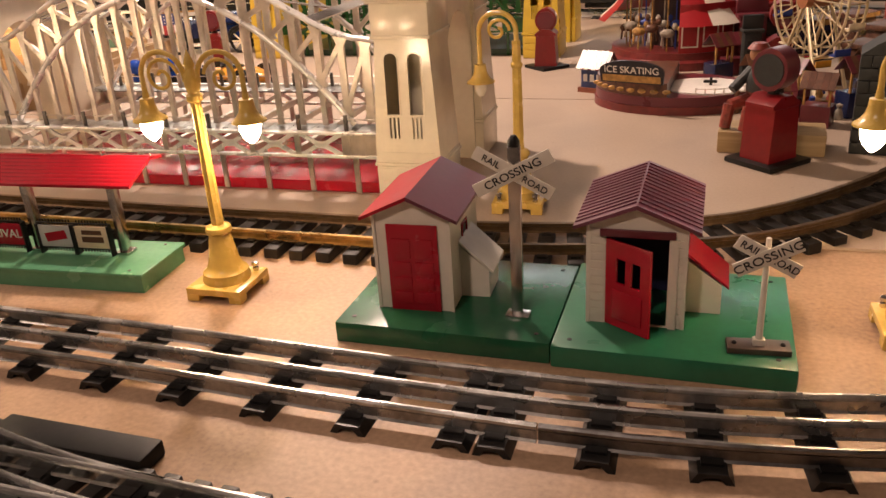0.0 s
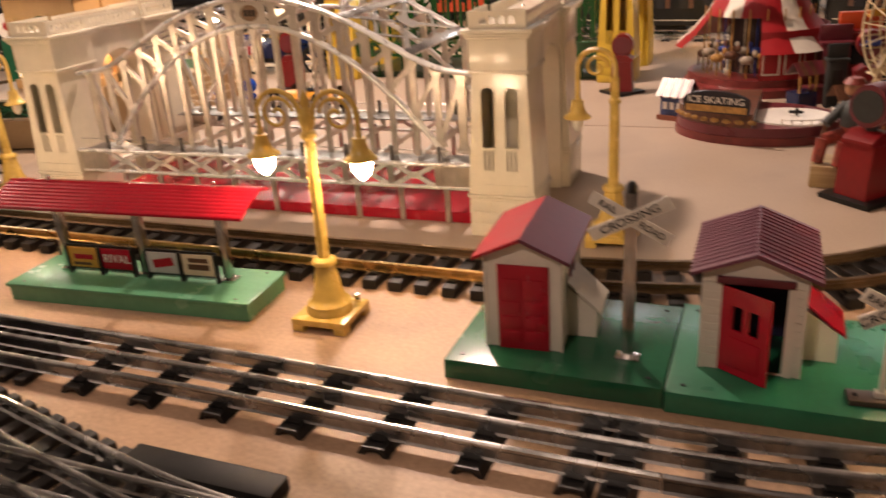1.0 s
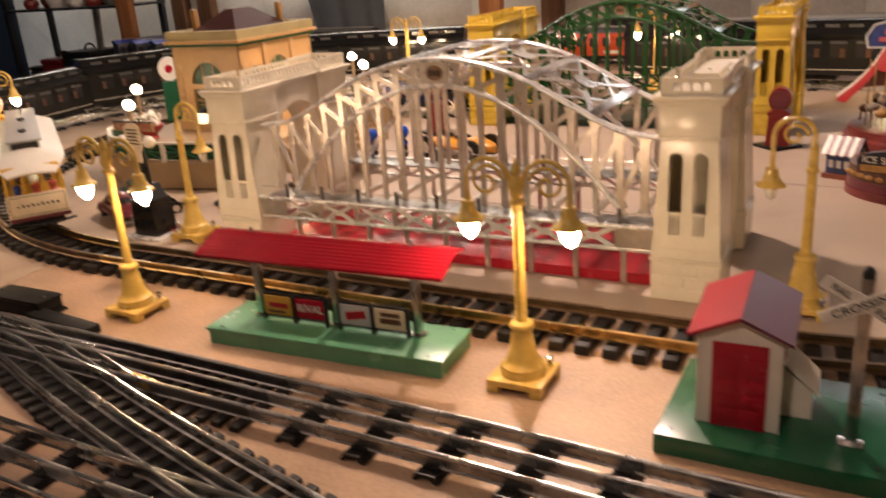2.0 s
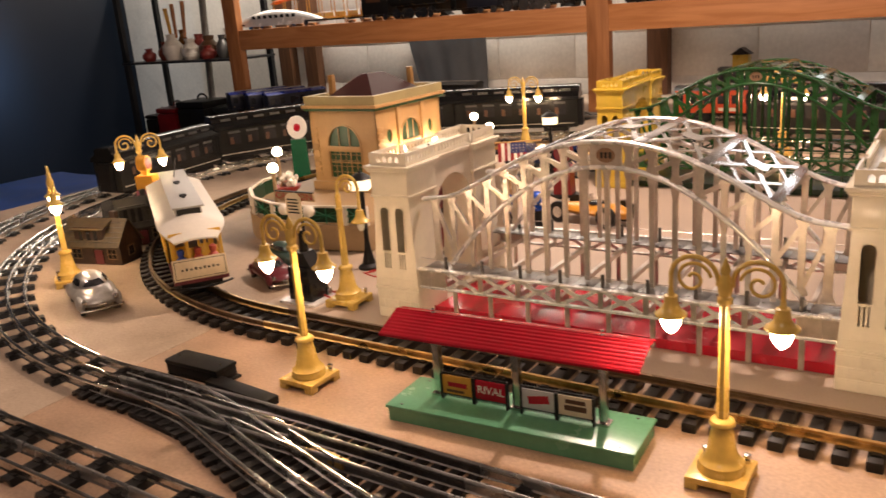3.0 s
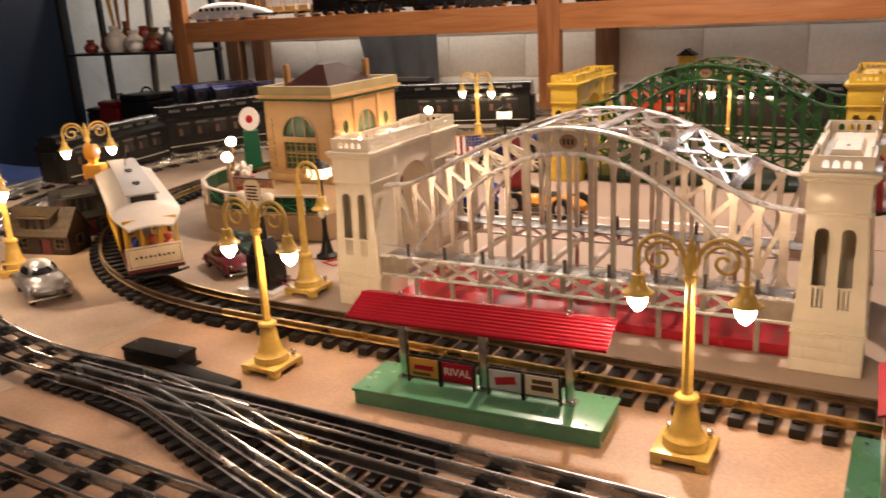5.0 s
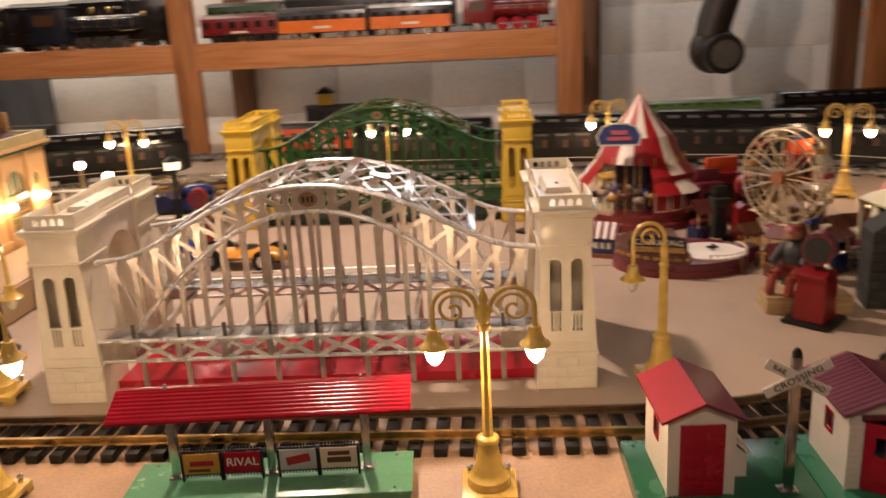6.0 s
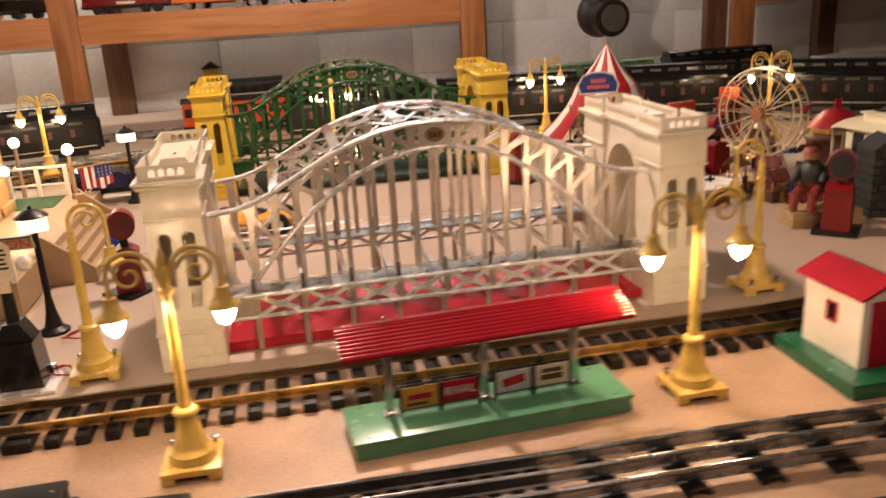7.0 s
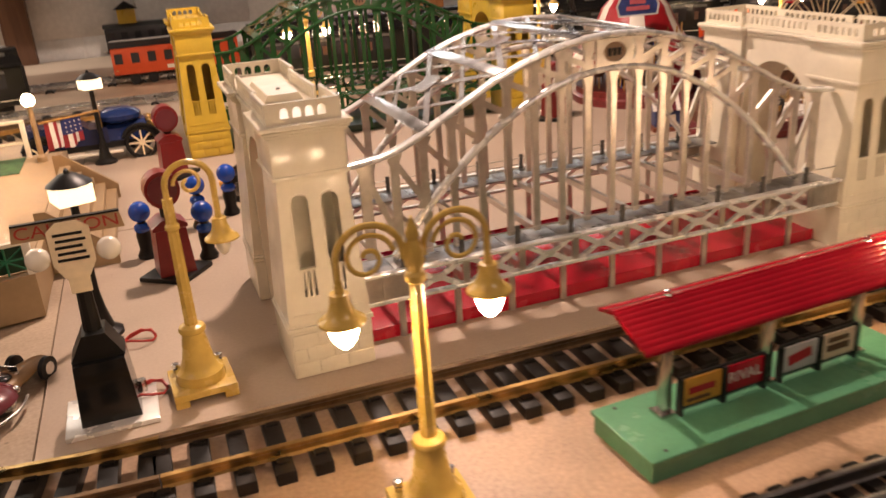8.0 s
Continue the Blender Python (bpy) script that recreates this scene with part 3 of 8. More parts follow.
def arch_truss(bridge, y, metal, shiny):
    t = part("arch_truss", bm_new(), metal, bridge)
    t.location = (0, y, 0)
    n = 48
    xs = [-0.277 + 0.554 * i / n for i in range(n + 1)]
    part("top_chord", sweep(bm_new(), [(x, 0, upper(x)) for x in xs], CHORD, ref=(0, 0, 1)), shiny, t)
    xs = [-0.236 + 0.472 * i / n for i in range(n + 1)]
    part("bottom_chord", sweep(bm_new(), [(x, 0, lower(x)) for x in xs], [(a * 0.8, c * 1.1) for a, c in CHORD], ref=(0, 0, 1)), shiny, t)
    for k in range(-9, 10):
        x = k * VSTEP
        zl = max(lower(x), DECK + 0.004)
        if abs(k) <= 7:
            b = bar(bm_new(), (x, 0, DECK), (x, 0, zl), 0.0062, 0.0045)
            prism(b, [(x - 0.0033, zl - 0.014), (x + 0.0033, zl - 0.014), (x + 0.0058, zl - 0.002), (x - 0.0058, zl - 0.002)], "y", -0.0018, 0.0018)
            part("hanger", b, metal, t)
        if k:
            wide = 0.0078 if abs(k) < 9 else 0.010
            b = bar(bm_new(), (x, 0, zl), (x, 0, upper(x)), wide, 0.004)
            for z, s in ((zl, 1), (upper(x), -1)):
                prism(b, [(x - 0.0085, z + s * 0.002), (x + 0.0085, z + s * 0.002), (x + 0.0042, z + s * 0.012), (x - 0.0042, z + s * 0.012)], "y", -0.0017, 0.0017)
            part("web_post", b, metal, t)
        if abs(k) < 9 and k:
            xo = x + math.copysign(VSTEP, x)
            part("diagonal", bar(bm_new(), (xo, 0, upper(xo) - 0.008), (x, 0, zl + 0.006), 0.0056, 0.0036), metal, t)
    return t


def lattice_panel(x0, y):
    """Two straight-sided waves that touch in the middle of a panel, with a flat at either end."""
    b = bm_new()
    wave = ((0.0, 1.0), (0.12, 0.95), (0.40, 0.12), (0.5, 0.06), (0.60, 0.12), (0.88, 0.95), (1.0, 1.0))
    for s in (-1, 1):
        pts = [(x0 + PAN * t, y, 0.0662 + s * (0.0004 + 0.0112 * a)) for t, a in wave]
        sweep(b, pts, [(-0.0014, -0.0025), (0.0014, -0.0025), (0.0014, 0.0025), (-0.0014, 0.0025)])
    return b


def arch_bridge_thing(name, m, label, group, enamel, metal, base_mat, plaque_mat, shiny):
    br = thing(name, m, label, "model bridge", group)
    walkway = GALV if shiny is BRIGHT else metal
    crown = CROWN if shiny is BRIGHT else shiny
    tray = part("base", box(bm_new(), -0.273, 0.273, -TY, TY, 0.0, 0.0115, 0.0005), base_mat, br, "red pressed base tray" if base_mat is RED else "")
    for s in (-1, 1):
        part("base_lip", box(bm_new(), -0.273, 0.273, s * (TY + 0.0002) - 0.0008, s * (TY + 0.0002) + 0.0008, 0.0005, 0.0135, 0.0005), base_mat, tray)
    for s in (-1, 1):
        tower(br, s, enamel, TOWERIN)
    for y in (-TY, TY):
        a = arch_truss(br, y, metal, shiny)
        if y < 0:
            oval = [(0.0125 * math.cos(2 * math.pi * i / 24), 0.2475 + 0.0095 * math.sin(2 * math.pi * i / 24)) for i in range(24)]
            b = plate(bm_new(), rect(-0.0205, 0.0205, 0.2345, 0.2605), [oval], 0.003)
            part("badge_frame", b, metal, a).location = (0, -0.003, 0)
            b = bm_new()
            bmesh.ops.create_cone(b, cap_ends=True, segments=24, radius1=0.0128, radius2=0.0128, depth=0.0015, matrix=Matrix.Translation((0, -0.001, 0.2475)) @ Matrix.Diagonal((1, 1, 0.78, 1)) @ pose(0, 0, 0, 90))
            part("badge", b, plaque_mat, a)
            for x in (-0.0055, 0, 0.0055):
                part("badge_bar", box(bm_new(), x - 0.0014, x + 0.0014, -0.0032, -0.0016, 0.2438, 0.2512), BLACK, a)
    # lateral bracing over the crown: broad struts, crossed flats and a plate where they meet
    bays = [-0.196, -0.118, -0.04, 0.04, 0.118, 0.196]
    for x in bays:
        slope = math.degrees(math.atan2(upper(x + 0.01) - upper(x - 0.01), 0.02))
        st_ = part("crown_strut", box(bm_new(), -0.0062, 0.0062, -TY, TY, 0.0018, 0.0042, 0.0004), crown, br)
        st_.matrix_basis = pose(x, 0, upper(x), 0, -slope, 0)
    for x0, x1 in zip(bays, bays[1:]):
        xm = (x0 + x1) / 2
        for s in (-1, 1):
            b = bm_new()
            prev = None
            for i in range(9):
                t = i / 8
                x = x0 + (x1 - x0) * t
                p = (x, s * (-TY + 2 * TY * t), upper(x) + 0.002 + 0.0005 * s)
                if prev:
                    bar(b, prev, p, 0.0012, 0.0064)
                prev = p
            part("crown_brace", b, crown, br)
            b = bm_new()
            for xa, xb in ((x0, xm), (xm, x1)):
                bar(b, (xa, 0.0 if xa == x0 else s * 0.088, upper(xa) + 0.001), (xb, s * 0.088 if xa == x0 else 0.0, upper(xb) + 0.001), 0.0012, 0.0046)
            part("crown_lacing", b, crown, br)
        slope = math.degrees(math.atan2(upper(xm + 0.01) - upper(xm - 0.01), 0.02))
        pl = part("crown_plate", prism(bm_new(), [(-0.014, -0.008), (-0.006, -0.015), (0.006, -0.015), (0.014, -0.008), (0.014, 0.008), (0.006, 0.015), (-0.006, 0.015), (-0.014, 0.008)], "z", 0.003, 0.0042), crown, br)
        pl.matrix_basis = pose(xm, 0, upper(xm), 0, -slope, 0)
    # deck girders with pinched lattice
    for y in (-0.122, 0.122):
        g = part("deck_girder", box(box(bm_new(), -0.281, 0.281, y - 0.0042, y + 0.0042, 0.0782, DECK, 0.001), -0.281, 0.281, y - 0.0036, y + 0.0036, 0.0512, 0.0545, 0.001), shiny, br)
        for k in range(-4, 5):
            x0 = k * PAN
            part("panel_post", box(bm_new(), x0 - 0.0034, x0 + 0.0034, y - 0.0016, y + 0.0016, 0.0545, 0.0782), metal, g)
            if k < 4:
                part("lattice", lattice_panel(x0, y), shiny, g)
        for s in (-1, 1):
            e = part("end_plate", box(bm_new(), s * 0.257 - 0.0235, s * 0.257 + 0.0235, y - 0.0010, y + 0.0010, 0.0543, 0.0784), metal, g)
            for dx in (-0.018, 0.0):
                part("stiffener", box(bm_new(), s * 0.257 + dx - 0.0012, s * 0.257 + dx + 0.0012, y - 0.0022, y + 0.0022, 0.0545, 0.0782), metal, e)
    # walkway plates, rail posts and wires
    for ys in (-1, 1):
        ya, yb = sorted((ys * 0.117, ys * 0.081))
        for k in range(-9, 10):
            x0 = k * VSTEP
            part("walk_plate", box(bm_new(), x0 - 0.0141, x0 + 0.0141, ya, yb, 0.0775, 0.0796, 0.0006), walkway, br)
        for k in range(-4, 5):
            part("rail_post", box(bm_new(), k * PAN - 0.0022, k * PAN + 0.0022, ys * 0.1145 - 0.0014, ys * 0.1145 + 0.0014, 0.0796, 0.0985, 0.0004), DARKPOST if shiny is BRIGHT else metal, br)
        part("rail_wire", rod(bm_new(), (-0.279, ys * 0.1145, 0.0935), (0.279, ys * 0.1145, 0.0935), 0.0007, n=6), metal, br)
    for k in range(-4, 5):
        part("floor_beam", box(bm_new(), k * PAN - 0.003, k * PAN + 0.003, -0.118, 0.118, 0.0553, 0.0625), metal, br)
        for y in (-TY - 0.0026, TY + 0.0026):
            part("trestle_post", box(bm_new(), k * PAN - 0.0032, k * PAN + 0.0032, y - 0.0014, y + 0.0014, 0.0004, 0.0553, 0.0004), metal, br)
    return br


GALV = mat("dull_galvanised_plate", (0.30, 0.296, 0.29), 0.3, 0.9, vary=0.3, scale=50, bump=0.1)
DARKPOST = mat("dark_tarnished_post", (0.12, 0.11, 0.10), 0.4, 0.7, vary=0.2, scale=60)
PLAQUE = mat("brown_plaque", (0.22, 0.13, 0.07), 0.4)
arch_bridge_thing("arch_bridge", pose(-0.6355, 0.945, SH, 0, 0, 1.1), "cream-towered toy arch bridge with silver trusses over a red base", "arch bridges", CREAM, SILVER, RED, PLAQUE, BRIGHT)
GREENBASE = mat("green_base", (0.012, 0.035, 0.014), 0.35)
arch_bridge_thing("arch_bridge", pose(-0.657, 1.81, SH, 0, 0, -0.6), "green toy arch bridge with mustard-yellow towers", "arch bridges", MUSTARD, BRIDGEGREEN, GREENBASE, PLAQUE, BRIDGEGREEN)


# ---- street lamps ----
def lamp_base(t, enamel):
    b = bm_new()
    box(b, -0.027, 0.027, -0.027, 0.027, 0.006, 0.0125, 0.0015)
    for sx in (-1, 1):
        for sy in (-1, 1):
            box(b, sx * 0.021 - 0.006, sx * 0.021 + 0.006, sy * 0.021 - 0.006, sy * 0.021 + 0.006, 0, 0.0065, 0.001)
    part("base_plate", b, enamel, t)
    b = lathe(bm_new(), [(0, 0.0125), (0.0215, 0.0125), (0.0215, 0.016), (0.0205, 0.018), (0.0205, 0.021), (0.0165, 0.024), (0.0155, 0.027), (0.0135, 0.032), (0.0105, 0.05), (0.0092, 0.057), (0.0115, 0.0585), (0.0118, 0.0605), (0.0108, 0.063), (0.007, 0.065), (0, 0.065)])
    part("pedestal", b, enamel, t)
    for s in (-1, 1):
        p = part("terminal_nut", lathe(bm_new(), [(0, 0.0125), (0.003, 0.0125), (0.003, 0.016), (0.0016, 0.0165), (0.0035, 0.018), (0.0035, 0.021), (0, 0.022)], 8), NICKEL, t)
        p.location = (s * 0.019, 0.019, 0)


def fluted(r0, r1, z0, z1, n=16):
    b = bm_new()
    rings = []
    for z, r in ((z0, r0), (z1, r1)):
        rings.append([b.verts.new((r * (1 if i % 2 else 0.86) * math.cos(2 * math.pi * i / n), r * (1 if i % 2 else 0.86) * math.sin(2 * math.pi * i / n), z)) for i in range(n)])
    for i in range(n):
        j = (i + 1) % n
        b.faces.new((rings[0][i], rings[0][j], rings[1][j], rings[1][i]))
    b.faces.new(rings[1])
    return b


SHADE = [(0.0, 0.024), (0.0025, 0.024), (0.003, 0.019), (0.006, 0.0185), (0.0065, 0.0125), (0.0078, 0.008), (0.0105, 0.004), (0.0145, 0.0012), (0.0148, 0.0), (0.012, 0.0006), (0.006, 0.004), (0.0, 0.005)]
BULBP = [(0.0, 0.002), (0.0075, 0.0015), (0.0093, -0.003), (0.0088, -0.0075), (0.0068, -0.0125), (0.0037, -0.0165), (0.0012, -0.0185), (0.0, -0.019)]
SMALLBULB = [(0.0, 0.0), (0.004, -0.001), (0.0062, -0.006), (0.006, -0.011), (0.0035, -0.016), (0.0, -0.018)]


def spiral(cx, cz, r0, r1, a0, a1, n=22):
    return [(cx + (r0 + (r1 - r0) * i / n) * math.cos(radians(a0 + (a1 - a0) * i / n)), 0, cz + (r0 + (r1 - r0) * i / n) * math.sin(radians(a0 + (a1 - a0) * i / n))) for i in range(n + 1)]


def double_lamp(m, lit, label, enamel=None):
    enamel = enamel or YELLOW
    t = thing("street_lamp", m, label, "toy street lamp", "yellow toy street lamps")
    lamp_base(t, enamel)
    part("column", fluted(0.0056, 0.0044, 0.064, 0.178), enamel, t)
    b = lathe(bm_new(), [(0.0045, 0.174), (0.0068, 0.176), (0.0068, 0.18), (0.005, 0.182), (0.0068, 0.189), (0.006, 0.196), (0.0035, 0.202), (0.0046, 0.205), (0.0032, 0.21), (0.0012, 0.215), (0, 0.218)], 14)
    part("capital", b, enamel, t)
    for s in (-1, 1):
        arm = part("arm", tube(bm_new(), [(s * x, y, z) for x, y, z in spiral(0.0285, 0.195, 0.0225, 0.019, 190, 0) + [(0.0475, 0, 0.192), (0.0475, 0, 0.179)]], 0.0022), enamel, t)
        scroll = part("scroll", tube(bm_new(), [(s * x, y, z) for x, y, z in spiral(0.0285, 0.195, 0.0165, 0.003, 170, -330, 30)], 0.0016, 6), enamel, arm)
        shade = part("shade", lathe(bm_new(), SHADE, 20, (s * 0.0475, 0, 0.1585)), enamel, t)
        bulb = part("bulb", lathe(bm_new(), BULBP, 16, (s * 0.0475, 0, 0.1585)), BULB if lit else DEADBULB, shade, "lit warm bulb" if lit else "")
    return t


def single_lamp(m, label):
    t = thing("street_lamp", m, label, "toy street lamp", "yellow toy street lamps")
    lamp_base(t, YELLOW)
    part("column", fluted(0.0058, 0.0044, 0.064, 0.178), YELLOW, t)
    part("collar", lathe(bm_new(), [(0.0044, 0.15), (0.006, 0.152), (0.006, 0.155), (0.0044, 0.157)], 12), YELLOW, t)
    part("arm", tube(bm_new(), [(0, 0, 0.172)] + spiral(0.019, 0.187, 0.019, 0.019, 180, 0) + [(0.038, 0, 0.175), (0.038, 0, 0.158)], 0.0026), YELLOW, t)
    part("scroll", tube(bm_new(), spiral(0.019, 0.188, 0.0125, 0.003, 180, -250, 24), 0.0017, 6), YELLOW, t)
    s = part("shade", lathe(bm_new(), SHADE, 20, (0.038, 0, 0.136)), YELLOW, t)
    part("bulb", lathe(bm_new(), SMALLBULB, 14, (0.038, 0, 0.1385)), DEADBULB, s, "unlit opal bulb")
    return t


lit = "yellow twin-arm street lamp with lit bulbs"
double_lamp(pose(-0.927, 0.590, 0, 0, 0, 0), True, lit + ", platform end")
double_lamp(pose(-0.4205, 0.595, 0, 0, 0, 1), True, lit + ", by the shed")
double_lamp(pose(0.143, 0.622, 0, 0, 0, 2), True, lit + ", past the sheds")
double_lamp(pose(-1.643, 0.725, 0, 0, 0, 150), True, lit + ", by the houses")
double_lamp(pose(-1.846, 1.067, 0, 0, 0, 47), True, lit + ", by the trolley")
double_lamp(pose(-1.42, 2.12, SH, 0, 0, 4), True, lit + ", by the station")
double_lamp(pose(-0.086, 2.119, SH, 0, 0, 10), True, lit + ", by the tent")
double_lamp(pose(-0.685, 2.13, SH, 0, 0, 5), True, lit + ", behind the green bridge")
double_lamp(pose(0.42, 1.82, SH, 0, 0, -20), True, lit + ", by the wheel")
single_lamp(pose(-1.060, 0.831, SH, 0, 0, 4), "yellow single-hook street lamp with an unlit bulb")
single_lamp(pose(-0.203, 0.838, SH, 0, 0, 184), "yellow single-hook street lamp with an unlit bulb")


# ---- station platform ----
def text_on(name, body, size, m, material, parent, thick=0.0003):
    cu = bpy.data.curves.new(name, "FONT")
    cu.body, cu.size, cu.align_x, cu.align_y, cu.extrude = body, size, "CENTER", "CENTER", thick
    tmp = bpy.data.objects.new(name, cu)
    me = bpy.data.meshes.new_from_object(tmp)
    bpy.data.objects.remove(tmp)
    me.materials.append(material)
    ob = new(name, me)
    ob.parent = parent
    ob.matrix_basis = m
    return ob


SIGNY = mat("sign_yellow", (0.62, 0.32, 0.04), 0.35, bump=0)
SIGNG = mat("sign_grey", (0.5, 0.5, 0.47), 0.35, bump=0)
SIGNC = mat("sign_cream", (0.75, 0.62, 0.42), 0.35, bump=0)
SIGNB = mat("sign_brown", (0.10, 0.04, 0.02), 0.4, bump=0)
PAPERWHITE = mat("print_white", (0.8, 0.76, 0.68), 0.4, bump=0)

platform = thing("station_platform", pose(-0.6394, 0.601, 0, 0, 0, 3.6), "green toy station platform with red corrugated canopy and billboards", "toy station")
b = bm_new()
box(b, -0.1425, 0.1425, -0.0388, 0.0382, 0.0155, 0.0195, 0.0012)
prism(b, [(-0.140, -0.0365), (0.140, -0.0365), (0.140, 0.036), (-0.140, 0.036)], "z", 0.0, 0.0155)
part("base", b, GREEN, platform)
for sx in (-0.125, 0.125):
    for sy in (-0.031, 0.031):
        part("screw_hole", rod(bm_new(), (sx, sy, 0.0192), (sx, sy, 0.01985), 0.0017, n=8), BLACK, platform)
for i, x in enumerate((-0.0975, 0.0, 0.0965)):
    b = box(bm_new(), x - 0.0042, x + 0.0042, 0.0035, 0.012, 0.0195, 0.1145, 0.0008)
    box(b, x - 0.007, x + 0.007, 0.001, 0.0155, 0.0195, 0.022)
    p = part("post", b, NICKEL, platform, "bright nickel post")
    if i != 1:
        part("finial", lathe(bm_new(), [(0.0, 0.115), (0.0024, 0.116), (0.0028, 0.1185), (0.0016, 0.120), (0.0022, 0.122), (0.0, 0.124)], 10, (x, 0.0075, 0)), NICKEL, p)
roof = part("canopy", bm_new(), REDROOF, platform)
for (ya, za), (yb, zb) in (((0.006, 0.1175), (-0.0325, 0.1020)), ((0.006, 0.1175), (0.024, 0.1135))):
    n = 8 if yb < 0 else 2
    for k in range(n):
        t0, t1 = k / n, (k + 1) / n
        y0, z0, y1, z1 = ya + (yb - ya) * t0, za + (zb - za) * t0, ya + (yb - ya) * t1, za + (zb - za) * t1
        # one rounded corrugation across each strip
        top = [(y0 + (y1 - y0) * j / 8, z0 + (z1 - z0) * j / 8 + 0.0003 + 0.0008 * math.sin(math.pi * j / 8)) for j in range(9)]
        b = prism(bm_new(), top + [(y1, z1 - 0.0022), (y0, z0 - 0.0022)], "x", -0.1455, 0.1455)
        strip = part("roof_strip", b, REDROOF, roof)
part("ridge", rod(bm_new(), (-0.1455, 0.006, 0.1175), (0.1455, 0.006, 0.1175), 0.0014, n=8), REDROOF, roof)
for k, (x0, x1, mt) in enumerate(((-0.0885, -0.0495, SIGNY), (-0.0475, -0.0085, RED), (0.0085, 0.0475, SIGNG), (0.0495, 0.0885, SIGNC))):
    f = part("billboard", box(bm_new(), x0, x1, -0.001, 0.001, 0.0265, 0.0485, 0.0003), mt, platform)
    for z in (0.0248, 0.0505):
        part("fence_rail", box(bm_new(), x0 - 0.001, x1 + 0.001, -0.0004, 0.0016, z, z + 0.0012), BLACK, f)
    for i in range(1, 12):
        x = x0 + (x1 - x0) * i / 12
        part("picket", box(bm_new(), x - 0.0007, x + 0.0007, 0.0012, 0.0022, 0.0215, 0.0545), BLACK, f)
    for x in (x0, x1):
        part("fence_foot", box(bm_new(), x - 0.001, x + 0.001, -0.003, 0.003, 0.0195, 0.0505), BLACK, f)
    cx = (x0 + x1) / 2
    if k == 1:
        text_on("lettering", "RIVAL", 0.0125, pose(cx, -0.0014, 0.038, 90), PAPERWHITE, f)
    elif k == 0:
        part("print_bar", box(bm_new(), cx - 0.012, cx + 0.012, -0.0014, -0.001, 0.0355, 0.041), RED, f)
        part("print_bar", box(bm_new(), cx - 0.014, cx + 0.008, -0.0014, -0.001, 0.029, 0.032), SIGNB, f)
    elif k == 2:
        b = box(bm_new(), -0.012, 0.012, -0.0014, -0.001, -0.0045, 0.0045)
        part("print_bar", b, RED, f).matrix_basis = pose(cx, 0, 0.038, 0, -10, 0)
    else:
        part("print_bar", box(bm_new(), cx - 0.011, cx + 0.011, -0.0014, -0.001, 0.0405, 0.045), SIGNB, f)
        part("print_bar", box(bm_new(), cx - 0.012, cx + 0.012, -0.0014, -0.001, 0.0325, 0.0385), SIGNB, f)


